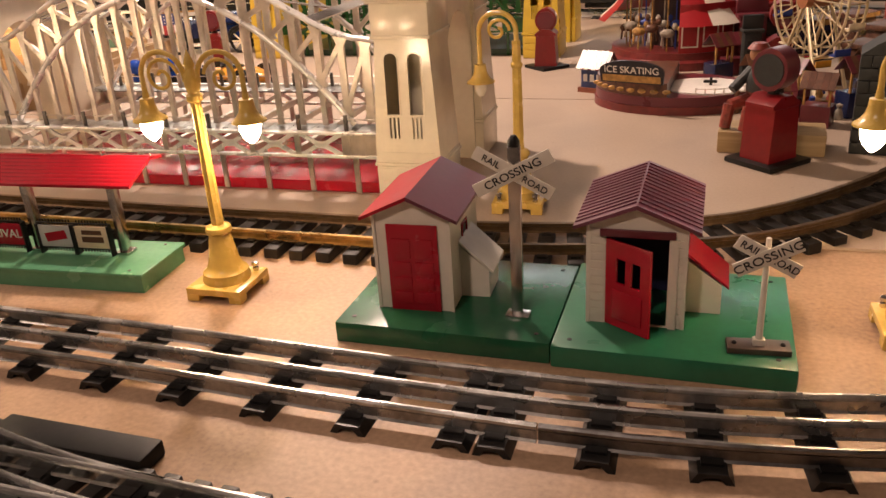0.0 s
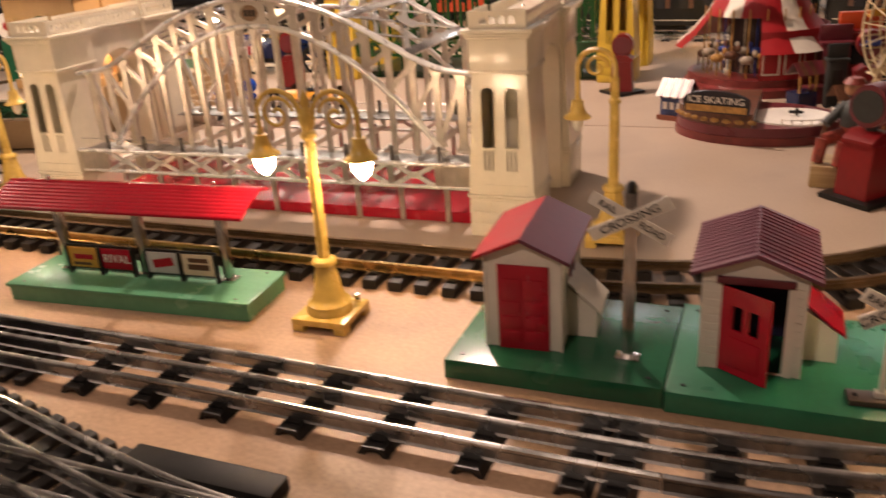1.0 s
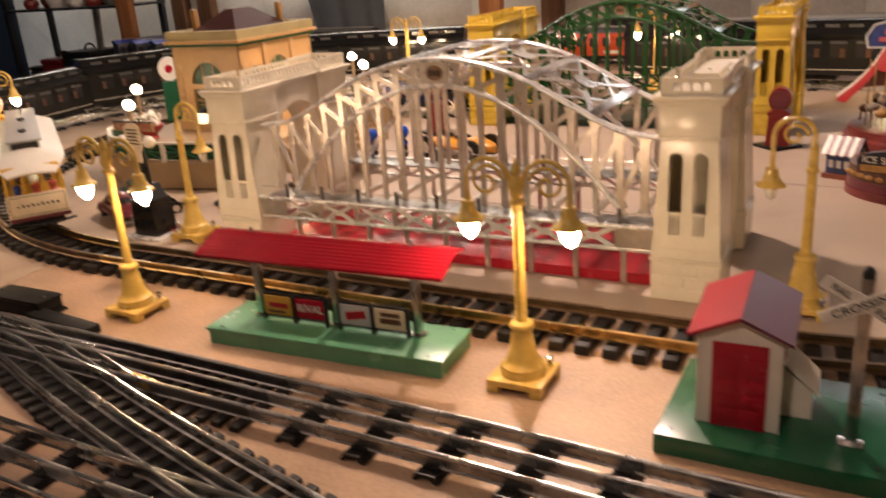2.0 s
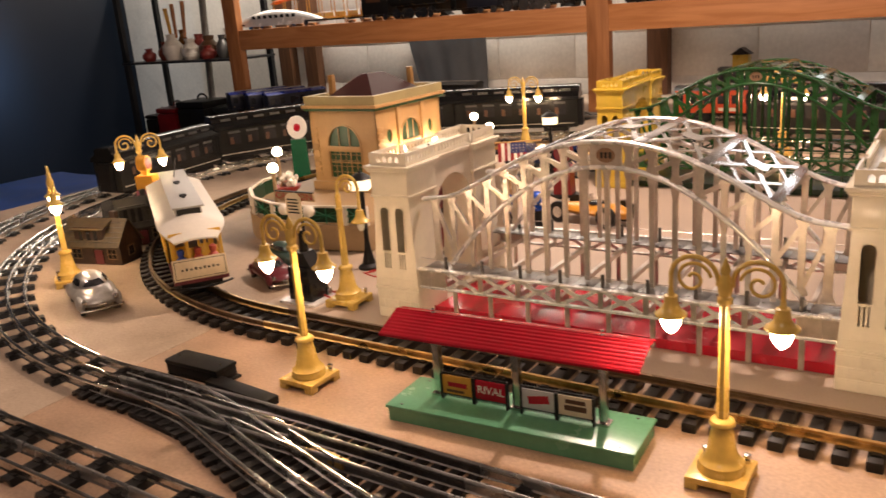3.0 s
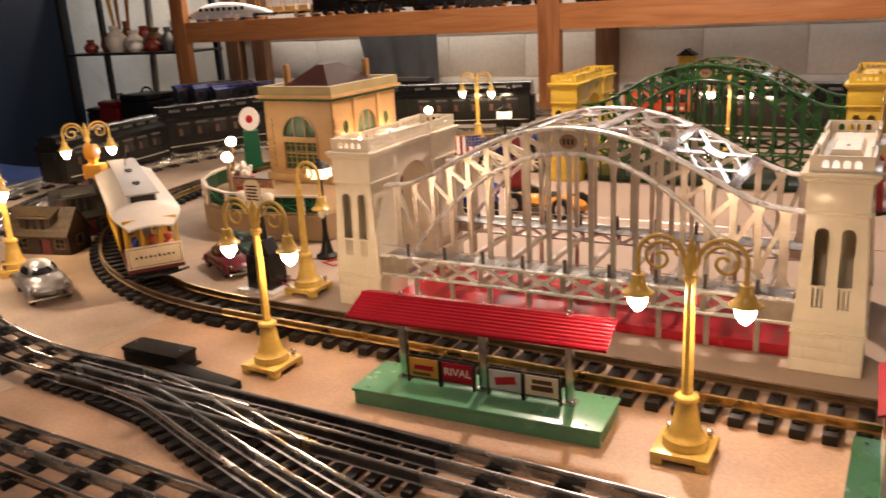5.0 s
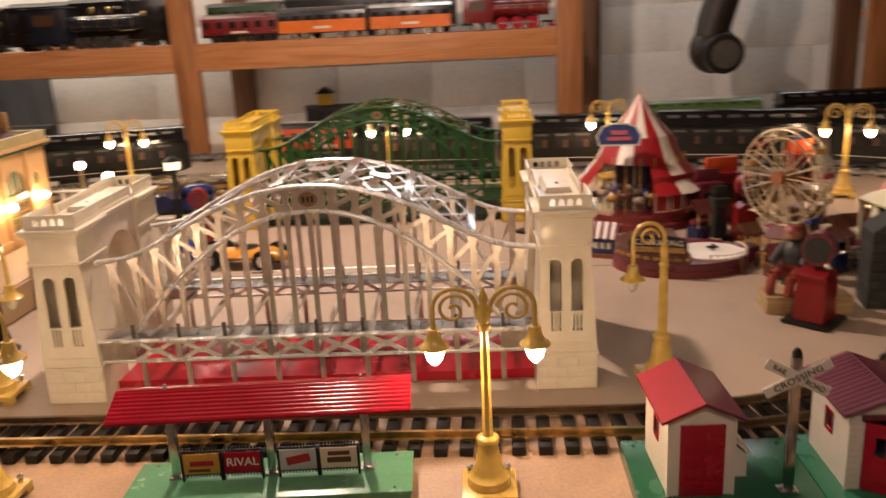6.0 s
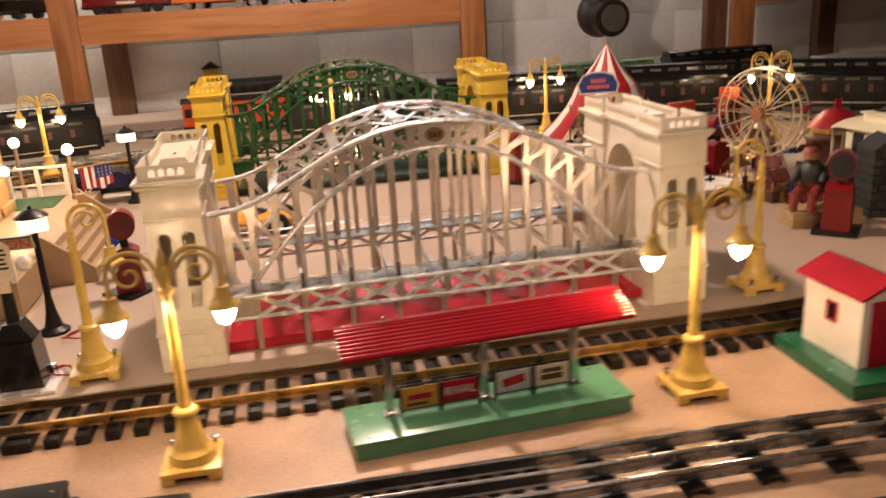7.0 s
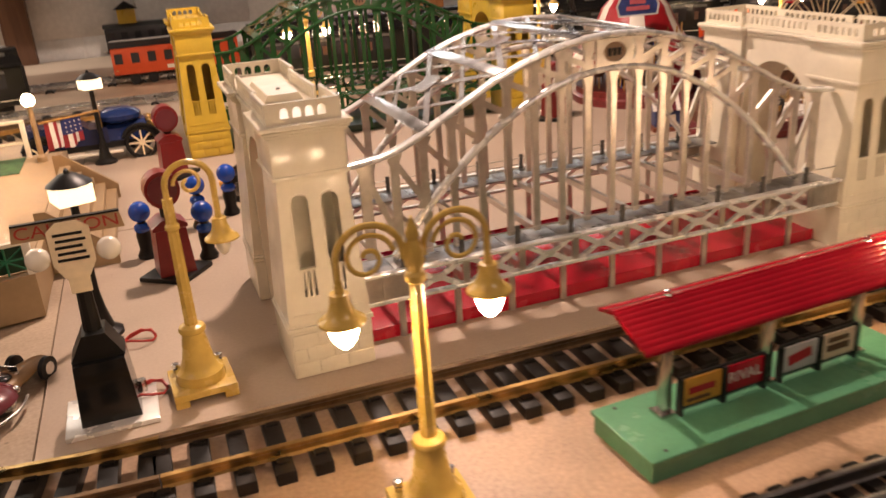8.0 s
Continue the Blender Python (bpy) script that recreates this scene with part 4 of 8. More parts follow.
# ---- crossing sheds on green bases ----
def shed(m, roof_l, roof_r, door_open, window_mat, label, side_roof):
    t = thing("crossing_shed", m, label, "toy shed", "toy crossing sheds")
    w, d, h, pk = 0.0278, 0.045, 0.0745, 0.0905
    # walls: front with doorway, back, sides with window opening
    out = [(-w, 0), (w, 0), (w, h), (0, pk - 0.005), (-w, h)]
    part("front_wall", plate(bm_new(), out, [rect(-0.0175, 0.0185, 0.001, 0.066)], 0.0015), WHITE, t).location = (0, -d, 0)
    part("back_wall", plate(bm_new(), out, [], 0.0015), WHITE, t).location = (0, d - 0.0015, 0)
    for s in (-1, 1):
        p = part("side_wall", plate(bm_new(), rect(-d, d, 0, h), [rect(-0.007, 0.007, 0.036, 0.054)], 0.0015), WHITE, t)
        p.matrix_basis = pose(s * w - (0 if s < 0 else 0.0015) + 0.0015, 0, 0, 0, 0, 90)
        fr = part("window_frame", plate(bm_new(), rect(-0.0085, 0.0085, 0.0345, 0.0555), [rect(-0.0062, 0.0062, 0.0368, 0.0532)], 0.001), window_mat, t)
        fr.matrix_basis = pose(s * (w + 0.0006) + 0.0005, 0, 0, 0, 0, 90)
        part("window_pane", box(bm_new(), s * (w - 0.002) - 0.0003, s * (w - 0.002) + 0.0003, -0.007, 0.007, 0.036, 0.054), BLACK, fr).matrix_parent_inverse = fr.matrix_basis.inverted()
    for k in range(11) if door_open else ():
        z = 0.006 + k * 0.006
        part("clapboard", box(bm_new(), -w + 0.0008, -0.0185, -d - 0.0007, -d + 0.0002, z, z + 0.0048), WHITE, t)
        part("clapboard", box(bm_new(), w - 0.0066, w - 0.0008, -d - 0.0007, -d + 0.0002, z, z + 0.0048), WHITE, t)
    for x in (-w, w):
        part("corner_board", box(bm_new(), x - 0.0012, x + 0.0012, -d - 0.0012, -d + 0.001, 0, h), WHITE, t)
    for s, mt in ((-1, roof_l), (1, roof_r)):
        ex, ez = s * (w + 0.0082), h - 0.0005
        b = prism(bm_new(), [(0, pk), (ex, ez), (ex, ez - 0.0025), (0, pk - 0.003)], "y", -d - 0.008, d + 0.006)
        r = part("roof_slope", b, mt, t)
        for k in range(1, 14) if door_open else ():
            y = -d - 0.008 + k * (2 * d + 0.014) / 14
            part("roof_rib", bar(bm_new(), (ex * 0.02, y, pk + 0.0002), (ex * 0.99, y, ez + 0.0004), 0.0012, 0.0014), mt, r)
    if door_open:
        # doorway lining and an open red door with a two-light window
        part("door_header", box(bm_new(), -0.021, 0.022, -d - 0.0035, -d, 0.066, 0.071, 0.0008), MAROON, t)
        part("dark_inside", box(bm_new(), -0.0255, 0.0255, 0.015, 0.016, 0.001, 0.066), mat("navy_inside", (0.01, 0.013, 0.05), 0.6), t)
        b = plate(bm_new(), rect(0, 0.034, 0.001, 0.064), [rect(0.008, 0.0155, 0.034, 0.052), rect(0.0195, 0.027, 0.034, 0.052)], 0.0018)
        dr = part("door", b, RED, t, "open red door with two panes")
        dr.matrix_basis = pose(-0.0175, -d - 0.001, 0, 0, 0, -38)
        part("panel", box(bm_new(), 0.006, 0.029, -0.0008, 0, 0.007, 0.029, 0.0006), RED, dr)
        part("door_post", box(bm_new(), 0.0195, 0.024, -d - 0.002, -d + 0.001, 0, 0.066), WHITE, t)
    else:
        dr = part("door", box(bm_new(), -0.0185, 0.0195, -d - 0.0022, -d - 0.0002, 0.0, 0.0675, 0.0004), RED, t, "closed red panelled door")
        for z0, z1 in ((0.006, 0.015), (0.018, 0.027), (0.030, 0.039), (0.042, 0.057)):
            for x0, x1 in ((-0.015, -0.001), (0.002, 0.016)):
                part("panel", box(bm_new(), x0, x1, -d - 0.0032, -d - 0.002, z0, z1, 0.0006), RED, dr)
    # side lean-to bin
    b = prism(bm_new(), [(w, 0), (w + 0.0215, 0), (w + 0.0215, 0.022), (w, 0.04)], "y", -0.016, 0.02)
    lt = part("lean_to", b, WHITE, t)
    b = prism(bm_new(), [(w + 0.0005, 0.046), (w + 0.0255, 0.0225), (w + 0.0255, 0.0205), (w + 0.0005, 0.044)], "y", -0.019, 0.024)
    part("lean_to_roof", b, side_roof, lt)
    return t


def green_base(m, w, d, material, label):
    t = thing("shed_base", m, label, "toy base", "green shed bases")
    b = box(bm_new(), 0, w, 0, d, 0.0, 0.0175, 0.0015)
    part("tray", b, material, t)
    for x in (0.012, w - 0.012):
        for y in (0.012, d - 0.012):
            part("screw_hole", rod(bm_new(), (x, y, 0.0173), (x, y, 0.0179), 0.0018, n=8), BLACK, t)
    return t


# Right slopes painted darker; the shade on that side is in the colour
PLUM = mat("plum_shaded_slope", (0.115, 0.026, 0.042), 0.33, vary=0.12, scale=25, bump=0.05)
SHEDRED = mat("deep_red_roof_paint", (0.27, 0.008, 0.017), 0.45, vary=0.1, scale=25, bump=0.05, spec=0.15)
TALL = Matrix.Diagonal((1.0, 1.0, 1.08, 1))
green_base(pose(-0.282, 0.527, 0), 0.1705, 0.137, DEEPGREEN, "dark green pressed tin base under the closed shed")
green_base(pose(-0.1105, 0.524, 0), 0.166, 0.147, MIDGREEN, "mid green pressed tin base under the open shed")
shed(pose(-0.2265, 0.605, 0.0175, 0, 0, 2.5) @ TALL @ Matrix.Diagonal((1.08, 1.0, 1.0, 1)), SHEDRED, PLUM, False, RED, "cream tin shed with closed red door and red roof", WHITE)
# Left slope a little lighter: its glossy reflection is put into the colour
LILAC = mat("sheen_side_maroon", (0.135, 0.036, 0.06), 0.33, vary=0.15, scale=25, bump=0.05)
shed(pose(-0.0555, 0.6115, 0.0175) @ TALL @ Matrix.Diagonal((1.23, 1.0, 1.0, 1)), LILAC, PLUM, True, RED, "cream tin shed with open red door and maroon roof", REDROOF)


def crossbuck(t, z, size, face, letters, m_extra, material):
    for ang, words in ((28, ("RAIL", "ROAD")), (-28, ("CROSSING",))):
        b = box(bm_new(), -size, size, -0.0006, 0.0006, -0.0052, 0.0052, 0.0004)
        bd = part("blade", b, material, t)
        bd.matrix_basis = m_extra @ Matrix.Translation((0, face - (0.0013 if ang < 0 else 0), z)) @ pose(0, 0, 0, 0, ang, 0)
        if letters:
            if len(words) == 2:
                for s, w in zip((-1, 1), words):
                    text_on("lettering", w, 0.0072, pose(s * size * 0.56, -0.0009, -0.0002, 90), BLACK, bd)
            else:
                text_on("lettering", words[0], 0.0085, pose(0, -0.0009, -0.0002, 90) @ Matrix.Diagonal((1.15, 1, 1, 1)), BLACK, bd)
    return t


sig = thing("crossing_signal", pose(-0.143, 0.565, 0.0175) @ Matrix.Diagonal((1, 1, 0.985, 1)), "tall silver-post crossing sign with lettered crossed blades", "toy crossing sign", "crossing signs")
part("post", box(box(bm_new(), -0.0045, 0.0045, -0.003, 0.003, 0, 0.138, 0.0008), -0.009, 0.009, -0.006, 0.006, 0, 0.0025, 0.0005), NICKEL, sig)
part("cap", lathe(bm_new(), [(0.0045, 0.138), (0.0045, 0.142), (0.002, 0.146), (0, 0.1465)], 12), BLACK, sig)
crossbuck(sig, 0.119, 0.032, -0.0045, True, Matrix.Identity(4), WHITE)
sig2 = thing("crossing_sign", pose(0.0305, 0.5475, 0.0175, 0, 0, 4), "short white crossing sign on a brown metal foot", "toy crossing sign", "crossing signs")
part("foot", box(bm_new(), -0.021, 0.021, -0.008, 0.008, 0, 0.0045, 0.0008), mat("brown_tin", (0.07, 0.045, 0.035), 0.4), sig2)
for x in (-0.016, 0.016):
    part("rivet", ball(bm_new(), (x, 0, 0.0045), 0.002, n=8), BLACK, sig2)
part("post", rod(box(bm_new(), -0.004, 0.004, -0.003, 0.003, 0.0045, 0.009, 0.0005), (0, 0, 0.004), (0, 0, 0.084), 0.0024, 0.0018, 8), WHITE, sig2)
crossbuck(sig2, 0.072, 0.0225, -0.003, True, Matrix.Identity(4), WHITE)


# ---- switch hardware ----
MOULD = mat("black_moulding", (0.006, 0.0057, 0.0054), 0.5, vary=0.2, scale=40, bump=0.15, spec=0.14)
sw = thing("track_switch", pose(0, 0, 0), "black moulded switch bed with nickel point rails", "track switch", "track switches")
for quad in (((-1.07, 0.430), (-0.922, 0.413), (-0.916, 0.452), (-1.055, 0.47)), ((-0.915, 0.404), (-0.81, 0.392), (-0.80, 0.43), (-0.905, 0.442)), ((-0.82, 0.368), (-0.69, 0.350), (-0.68, 0.388), (-0.81, 0.405)), ((-0.69, 0.337), (-0.57, 0.318), (-0.56, 0.352), (-0.68, 0.372))):
    part("bed_plate", prism(bm_new(), [(x, y - 0.004) for x, y in quad], "z", 0.0, 0.0048), MOULD, sw)
part("throw_plate", box(bm_new(), -0.058, 0.058, -0.011, 0.011, 0, 0.011, 0.0015), MOULD, sw).matrix_basis = pose(-0.983, 0.526, 0, 0, 0, -5)
for x, y, L, a in ((-0.86, 0.446, 0.12, -9), (-0.80, 0.452, 0.09, -16), (-0.93, 0.478, 0.14, -3)):
    part("point_rail", box(bm_new(), -L / 2, L / 2, -0.0016, 0.0016, 0.010, 0.0195, 0.0005), NICKEL, sw).matrix_basis = pose(x, y, 0, 0, 0, a)
part("frog", box(bm_new(), -0.03, 0.03, -0.006, 0.006, 0.009, 0.0155, 0.001), BRASS, sw).matrix_basis = pose(-0.775, 0.447, 0, 0, 0, -8)
mot = thing("switch_motor", pose(-1.080, 0.548, 0, 0, 0, 1) @ Matrix.Diagonal((0.88, 0.88, 0.74, 1)), "black box switch motor with a rounded cover", "switch motor")
part("foot", box(bm_new(), -0.052, 0.062, -0.02, 0.02, 0, 0.004), MOULD, mot)
part("case", box(bm_new(), -0.055, 0.055, -0.0195, 0.0195, 0.003, 0.022, 0.003), MOULD, mot)
part("lid", box(bm_new(), -0.0565, 0.0565, -0.021, 0.021, 0.0205, 0.029, 0.0038), MOULD, mot)
for x in (-0.045, 0.045):
    part("screw", rod(bm_new(), (x, 0.0, 0.0288), (x, 0.0, 0.0298), 0.0022, n=8), NICKEL, mot)
sw2 = thing("track_switch", pose(-0.393, 0.358, 0, 0, 0, -1), "black moulded switch bed with a raised cover", "track switch", "track switches")
part("cover", box(bm_new(), -0.062, 0.062, -0.012, 0.012, 0, 0.012, 0.002), MOULD, sw2)
for k in range(8):
    part("lug", box(bm_new(), -0.14 + k * 0.021, -0.128 + k * 0.021, -0.03, -0.006, 0, 0.008, 0.001), MOULD, sw2)
    part("lug", box(bm_new(), 0.07 + k * 0.019, 0.082 + k * 0.019, -0.04, -0.02, 0, 0.008, 0.001), MOULD, sw2)

# ---- trolleys ----
TROLLEYWHITE = mat("trolley_roof_white", (0.68, 0.64, 0.55), 0.32, vary=0.06, scale=20, bump=0.05)
GREYROOF = mat("grey_roof", (0.38, 0.37, 0.34), 0.4, vary=0.08)
TROLLEYYELLOW = mat("trolley_yellow", (0.65, 0.38, 0.04), 0.32, vary=0.06)
BLUEPAINT = mat("royal_blue_paint", (0.012, 0.03, 0.22), 0.28, vary=0.1)
CREAMROOF = mat("cream_roof", (0.70, 0.66, 0.45), 0.35, vary=0.06)
DARKGLASS = mat("dark_pane", (0.02, 0.02, 0.022), 0.08, bump=0)
FIGB = mat("figure_blue", (0.03, 0.06, 0.3), 0.5)
FIGR = mat("figure_red", (0.45, 0.09, 0.06), 0.5)


def roof_shell(L, w, z, rise, n=10, ends=6):
    """A crowned roof with rounded, drooping ends."""
    b = bm_new()
    rows = []
    for i in range(ends * 2 + 7):
        t = -1 + 2 * i / (ends * 2 + 6)
        x = t * L / 2
        e = max(0, (abs(t) - 0.78) / 0.22)
        sh = math.sqrt(max(0.0, 1 - e * e * 0.62))
        row = []
        for k in range(n + 1):
            s = -1 + 2 * k / n
            row.append(b.verts.new((x, s * w / 2 * sh, z + rise * (1 - s * s) * (1 - 0.75 * e * e) - 0.016 * e * e)))
        rows.append(row)
    for p, q in zip(rows, rows[1:]):
        for k in range(n):
            b.faces.new((p[k], p[k + 1], q[k + 1], q[k]))
    r = bmesh.ops.extrude_face_region(b, geom=list(b.faces))
    for v in r["geom"]:
        if isinstance(v, bmesh.types.BMVert):
            v.co.z -= 0.003
    return b


def trolley(m, label, body_mat, lower_mat, roof_mat, clere_mat, sign, L=0.44):
    t = thing("trolley", m, label, "toy trolley", "toy trolleys")
    w, z0, zr = 0.096, 0.03, 0.129
    part("underframe", box(bm_new(), -L / 2 + 0.01, L / 2 - 0.01, -0.034, 0.034, 0.03, 0.042, 0.002), BLACK, t)
    b = box(bm_new(), -L / 2, L / 2, -w / 2 + 0.004, w / 2 - 0.004, 0.04, 0.05, 0.002)
    part("sill", b, MAROON, t)
    for s in (-1, 1):
        holes = [rect(-0.128 + k * 0.0365, -0.100 + k * 0.0365, 0.078, 0.12) for k in range(7)]
        p = part("side", plate(bm_new(), rect(-0.135, 0.135, 0.05, zr), holes, 0.0018), body_mat, t)
        p.location = (0, s * (w / 2 - 0.005) - 0.0009, 0)
        lo = part("lower_panel", box(bm_new(), -0.135, 0.135, s * (w / 2 - 0.003) - 0.0006, s * (w / 2 - 0.003) + 0.0006, 0.05, 0.074), lower_mat, t)
        for k in range(7):
            part("pane", box(bm_new(), -0.128 + k * 0.0365, -0.100 + k * 0.0365, s * (w / 2 - 0.007) - 0.0004, s * (w / 2 - 0.007) + 0.0004, 0.078, 0.12), DARKGLASS, p).matrix_parent_inverse = p.matrix_basis.inverted()
    for e in (-1, 1):
        part("dash", box(bm_new(), e * (L / 2 - 0.004) - 0.0015, e * (L / 2 - 0.004) + 0.0015, -w / 2 + 0.008, w / 2 - 0.008, 0.046, 0.079, 0.001), lower_mat, t)
        for y in (-w / 2 + 0.009, -0.014, 0.014, w / 2 - 0.009):
            part("post", box(bm_new(), e * (L / 2 - 0.007) - 0.0016, e * (L / 2 - 0.007) + 0.0016, y - 0.0022, y + 0.0022, 0.05, zr - 0.013), body_mat, t)
        part("bulkhead", plate(bm_new(), rect(-0.036, 0.036, 0.05, zr), [rect(-0.028, -0.013, 0.075, 0.118), rect(-0.009, 0.009, 0.052, 0.118), rect(0.013, 0.028, 0.075, 0.118)], 0.0015), body_mat, t).matrix_basis = pose(e * 0.135, 0, 0, 0, 0, 90)
        part("header", box(bm_new(), e * (L / 2 - 0.007) - 0.001, e * (L / 2 - 0.007) + 0.001, -w / 2 + 0.007, w / 2 - 0.007, zr - 0.019, zr - 0.004, 0.0006), body_mat, t)
        part("bench_back", box(bm_new(), e * (L / 2 - 0.045) - 0.0015, e * (L / 2 - 0.045) + 0.0015, -w / 2 + 0.012, w / 2 - 0.012, 0.05, 0.088, 0.001), body_mat, t)
        part("bumper", tube(bm_new(), [(e * (L / 2 + 0.004) - e * 0.02 * (y / 0.05) ** 2, y, 0.032) for y in [-0.05 + 0.01 * i for i in range(11)]], 0.002, 6, ref=(0, 0, 1)), BLACK, t)
    part("roof", roof_shell(L + 0.016, w + 0.012, zr, 0.014), roof_mat, t)
    cl = part("clerestory", box(bm_new(), -L / 2 + 0.06, L / 2 - 0.06, -0.022, 0.022, zr + 0.010, zr + 0.024, 0.002), clere_mat, t)
    part("clerestory_lip", box(bm_new(), -L / 2 + 0.054, L / 2 - 0.054, -0.026, 0.026, zr + 0.024, zr + 0.027, 0.001), clere_mat, cl)
    for x in (-0.04, 0.1):
        part("vent", box(box(bm_new(), x - 0.006, x + 0.006, -0.006, 0.006, zr + 0.027, zr + 0.031, 0.001), x + 0.009, x + 0.016, -0.003, 0.003, zr + 0.027, zr + 0.03), BLACK, cl)
    for e in (-1, 1):
        part("clerestory_vent", box(bm_new(), e * (L / 2 - 0.0598) - 0.0006, e * (L / 2 - 0.0598) + 0.0006, -0.019, 0.019, zr + 0.0125, zr + 0.0225), BLACK, cl)
    part("trolley_pole", rod(bm_new(), (-0.1, 0.0, zr + 0.028), (-0.17, 0.012, zr + 0.055), 0.0012, n=6), NICKEL, cl)
    for x in (-0.07, 0.07):
        tk = part("truck", box(bm_new(), x - 0.04, x + 0.04, -0.036, 0.036, 0.026, 0.034, 0.002), BLACK, t)
        for dx in (-0.025, 0.025):
            for y in (-0.03, 0.03):
                part("wheel", rod(bm_new(), (x + dx, y - 0.003, 0.036), (x + dx, y + 0.003, 0.036), 0.0135, n=16), BLACK, tk)
    if sign:
        sg = part("dash_sign", box(bm_new(), L / 2 + 0.0005, L / 2 + 0.002, -0.043, 0.043, 0.047, 0.083, 0.0006), SIGNC, t, "cream sign board")
        part("sign_border", plate(bm_new(), rect(-0.04, 0.04, 0.05, 0.08), [rect(-0.0392, 0.0392, 0.0508, 0.0792)], 0.0004), BLACK, sg).matrix_basis = pose(L / 2 + 0.0026, 0, 0, 0, 0, 90)
        for k in range(9):
            y = -0.028 + k * 0.007
            part("sign_bar", box(bm_new(), L / 2 + 0.002, L / 2 + 0.0024, y - 0.0017, y + 0.0017, 0.063, 0.0662 + 0.0012 * (k % 2)), BLACK, sg)
        for x, y, mt in ((L / 2 - 0.028, -0.025, FIGB), (L / 2 - 0.03, 0.002, FIGR), (L / 2 - 0.032, 0.027, FIGR)):
            bb = lathe(bm_new(), [(0, 0.05), (0.009, 0.052), (0.009, 0.075), (0.004, 0.08), (0.006, 0.084), (0.006, 0.09), (0, 0.094)], 10, (x, y, 0))
            part("seat_peg", bb, mt, t)
    return t


trolley(pose(-1.497, 0.885, 0, 0, 0, -35), "white-roofed yellow trolley with a cream dash sign", TROLLEYYELLOW, TROLLEYYELLOW, TROLLEYWHITE, GREYROOF, True, 0.50)
trolley(pose(0.2885, 1.125, 0.0, 0, 0, 97), "blue trolley with cream roof and window band", CREAMROOF, BLUEPAINT, CREAMROOF, CREAMROOF, False, 0.36)


# ---- silver car, small toy cars ----
def cabin_pane(azimuth, half, at, radii):
    """A patch of a rounded cabin between waist and roof, as one curved pane."""
    b = bm_new()
    rows = []
    for i in range(5):
        e = radians(22 + 24 * i / 4)
        rows.append([b.verts.new((at[0] + radii[0] * math.cos(e) * math.cos(a), at[1] + radii[1] * math.cos(e) * math.sin(a), at[2] + radii[2] * math.sin(e))) for a in [radians(azimuth + half * (k / 4 - 1) * (1 - 0.06 * i)) for k in range(9)]])
    for p, q in zip(rows, rows[1:]):
        for k in range(8):
            b.faces.new((p[k], p[k + 1], q[k + 1], q[k]))
    return b


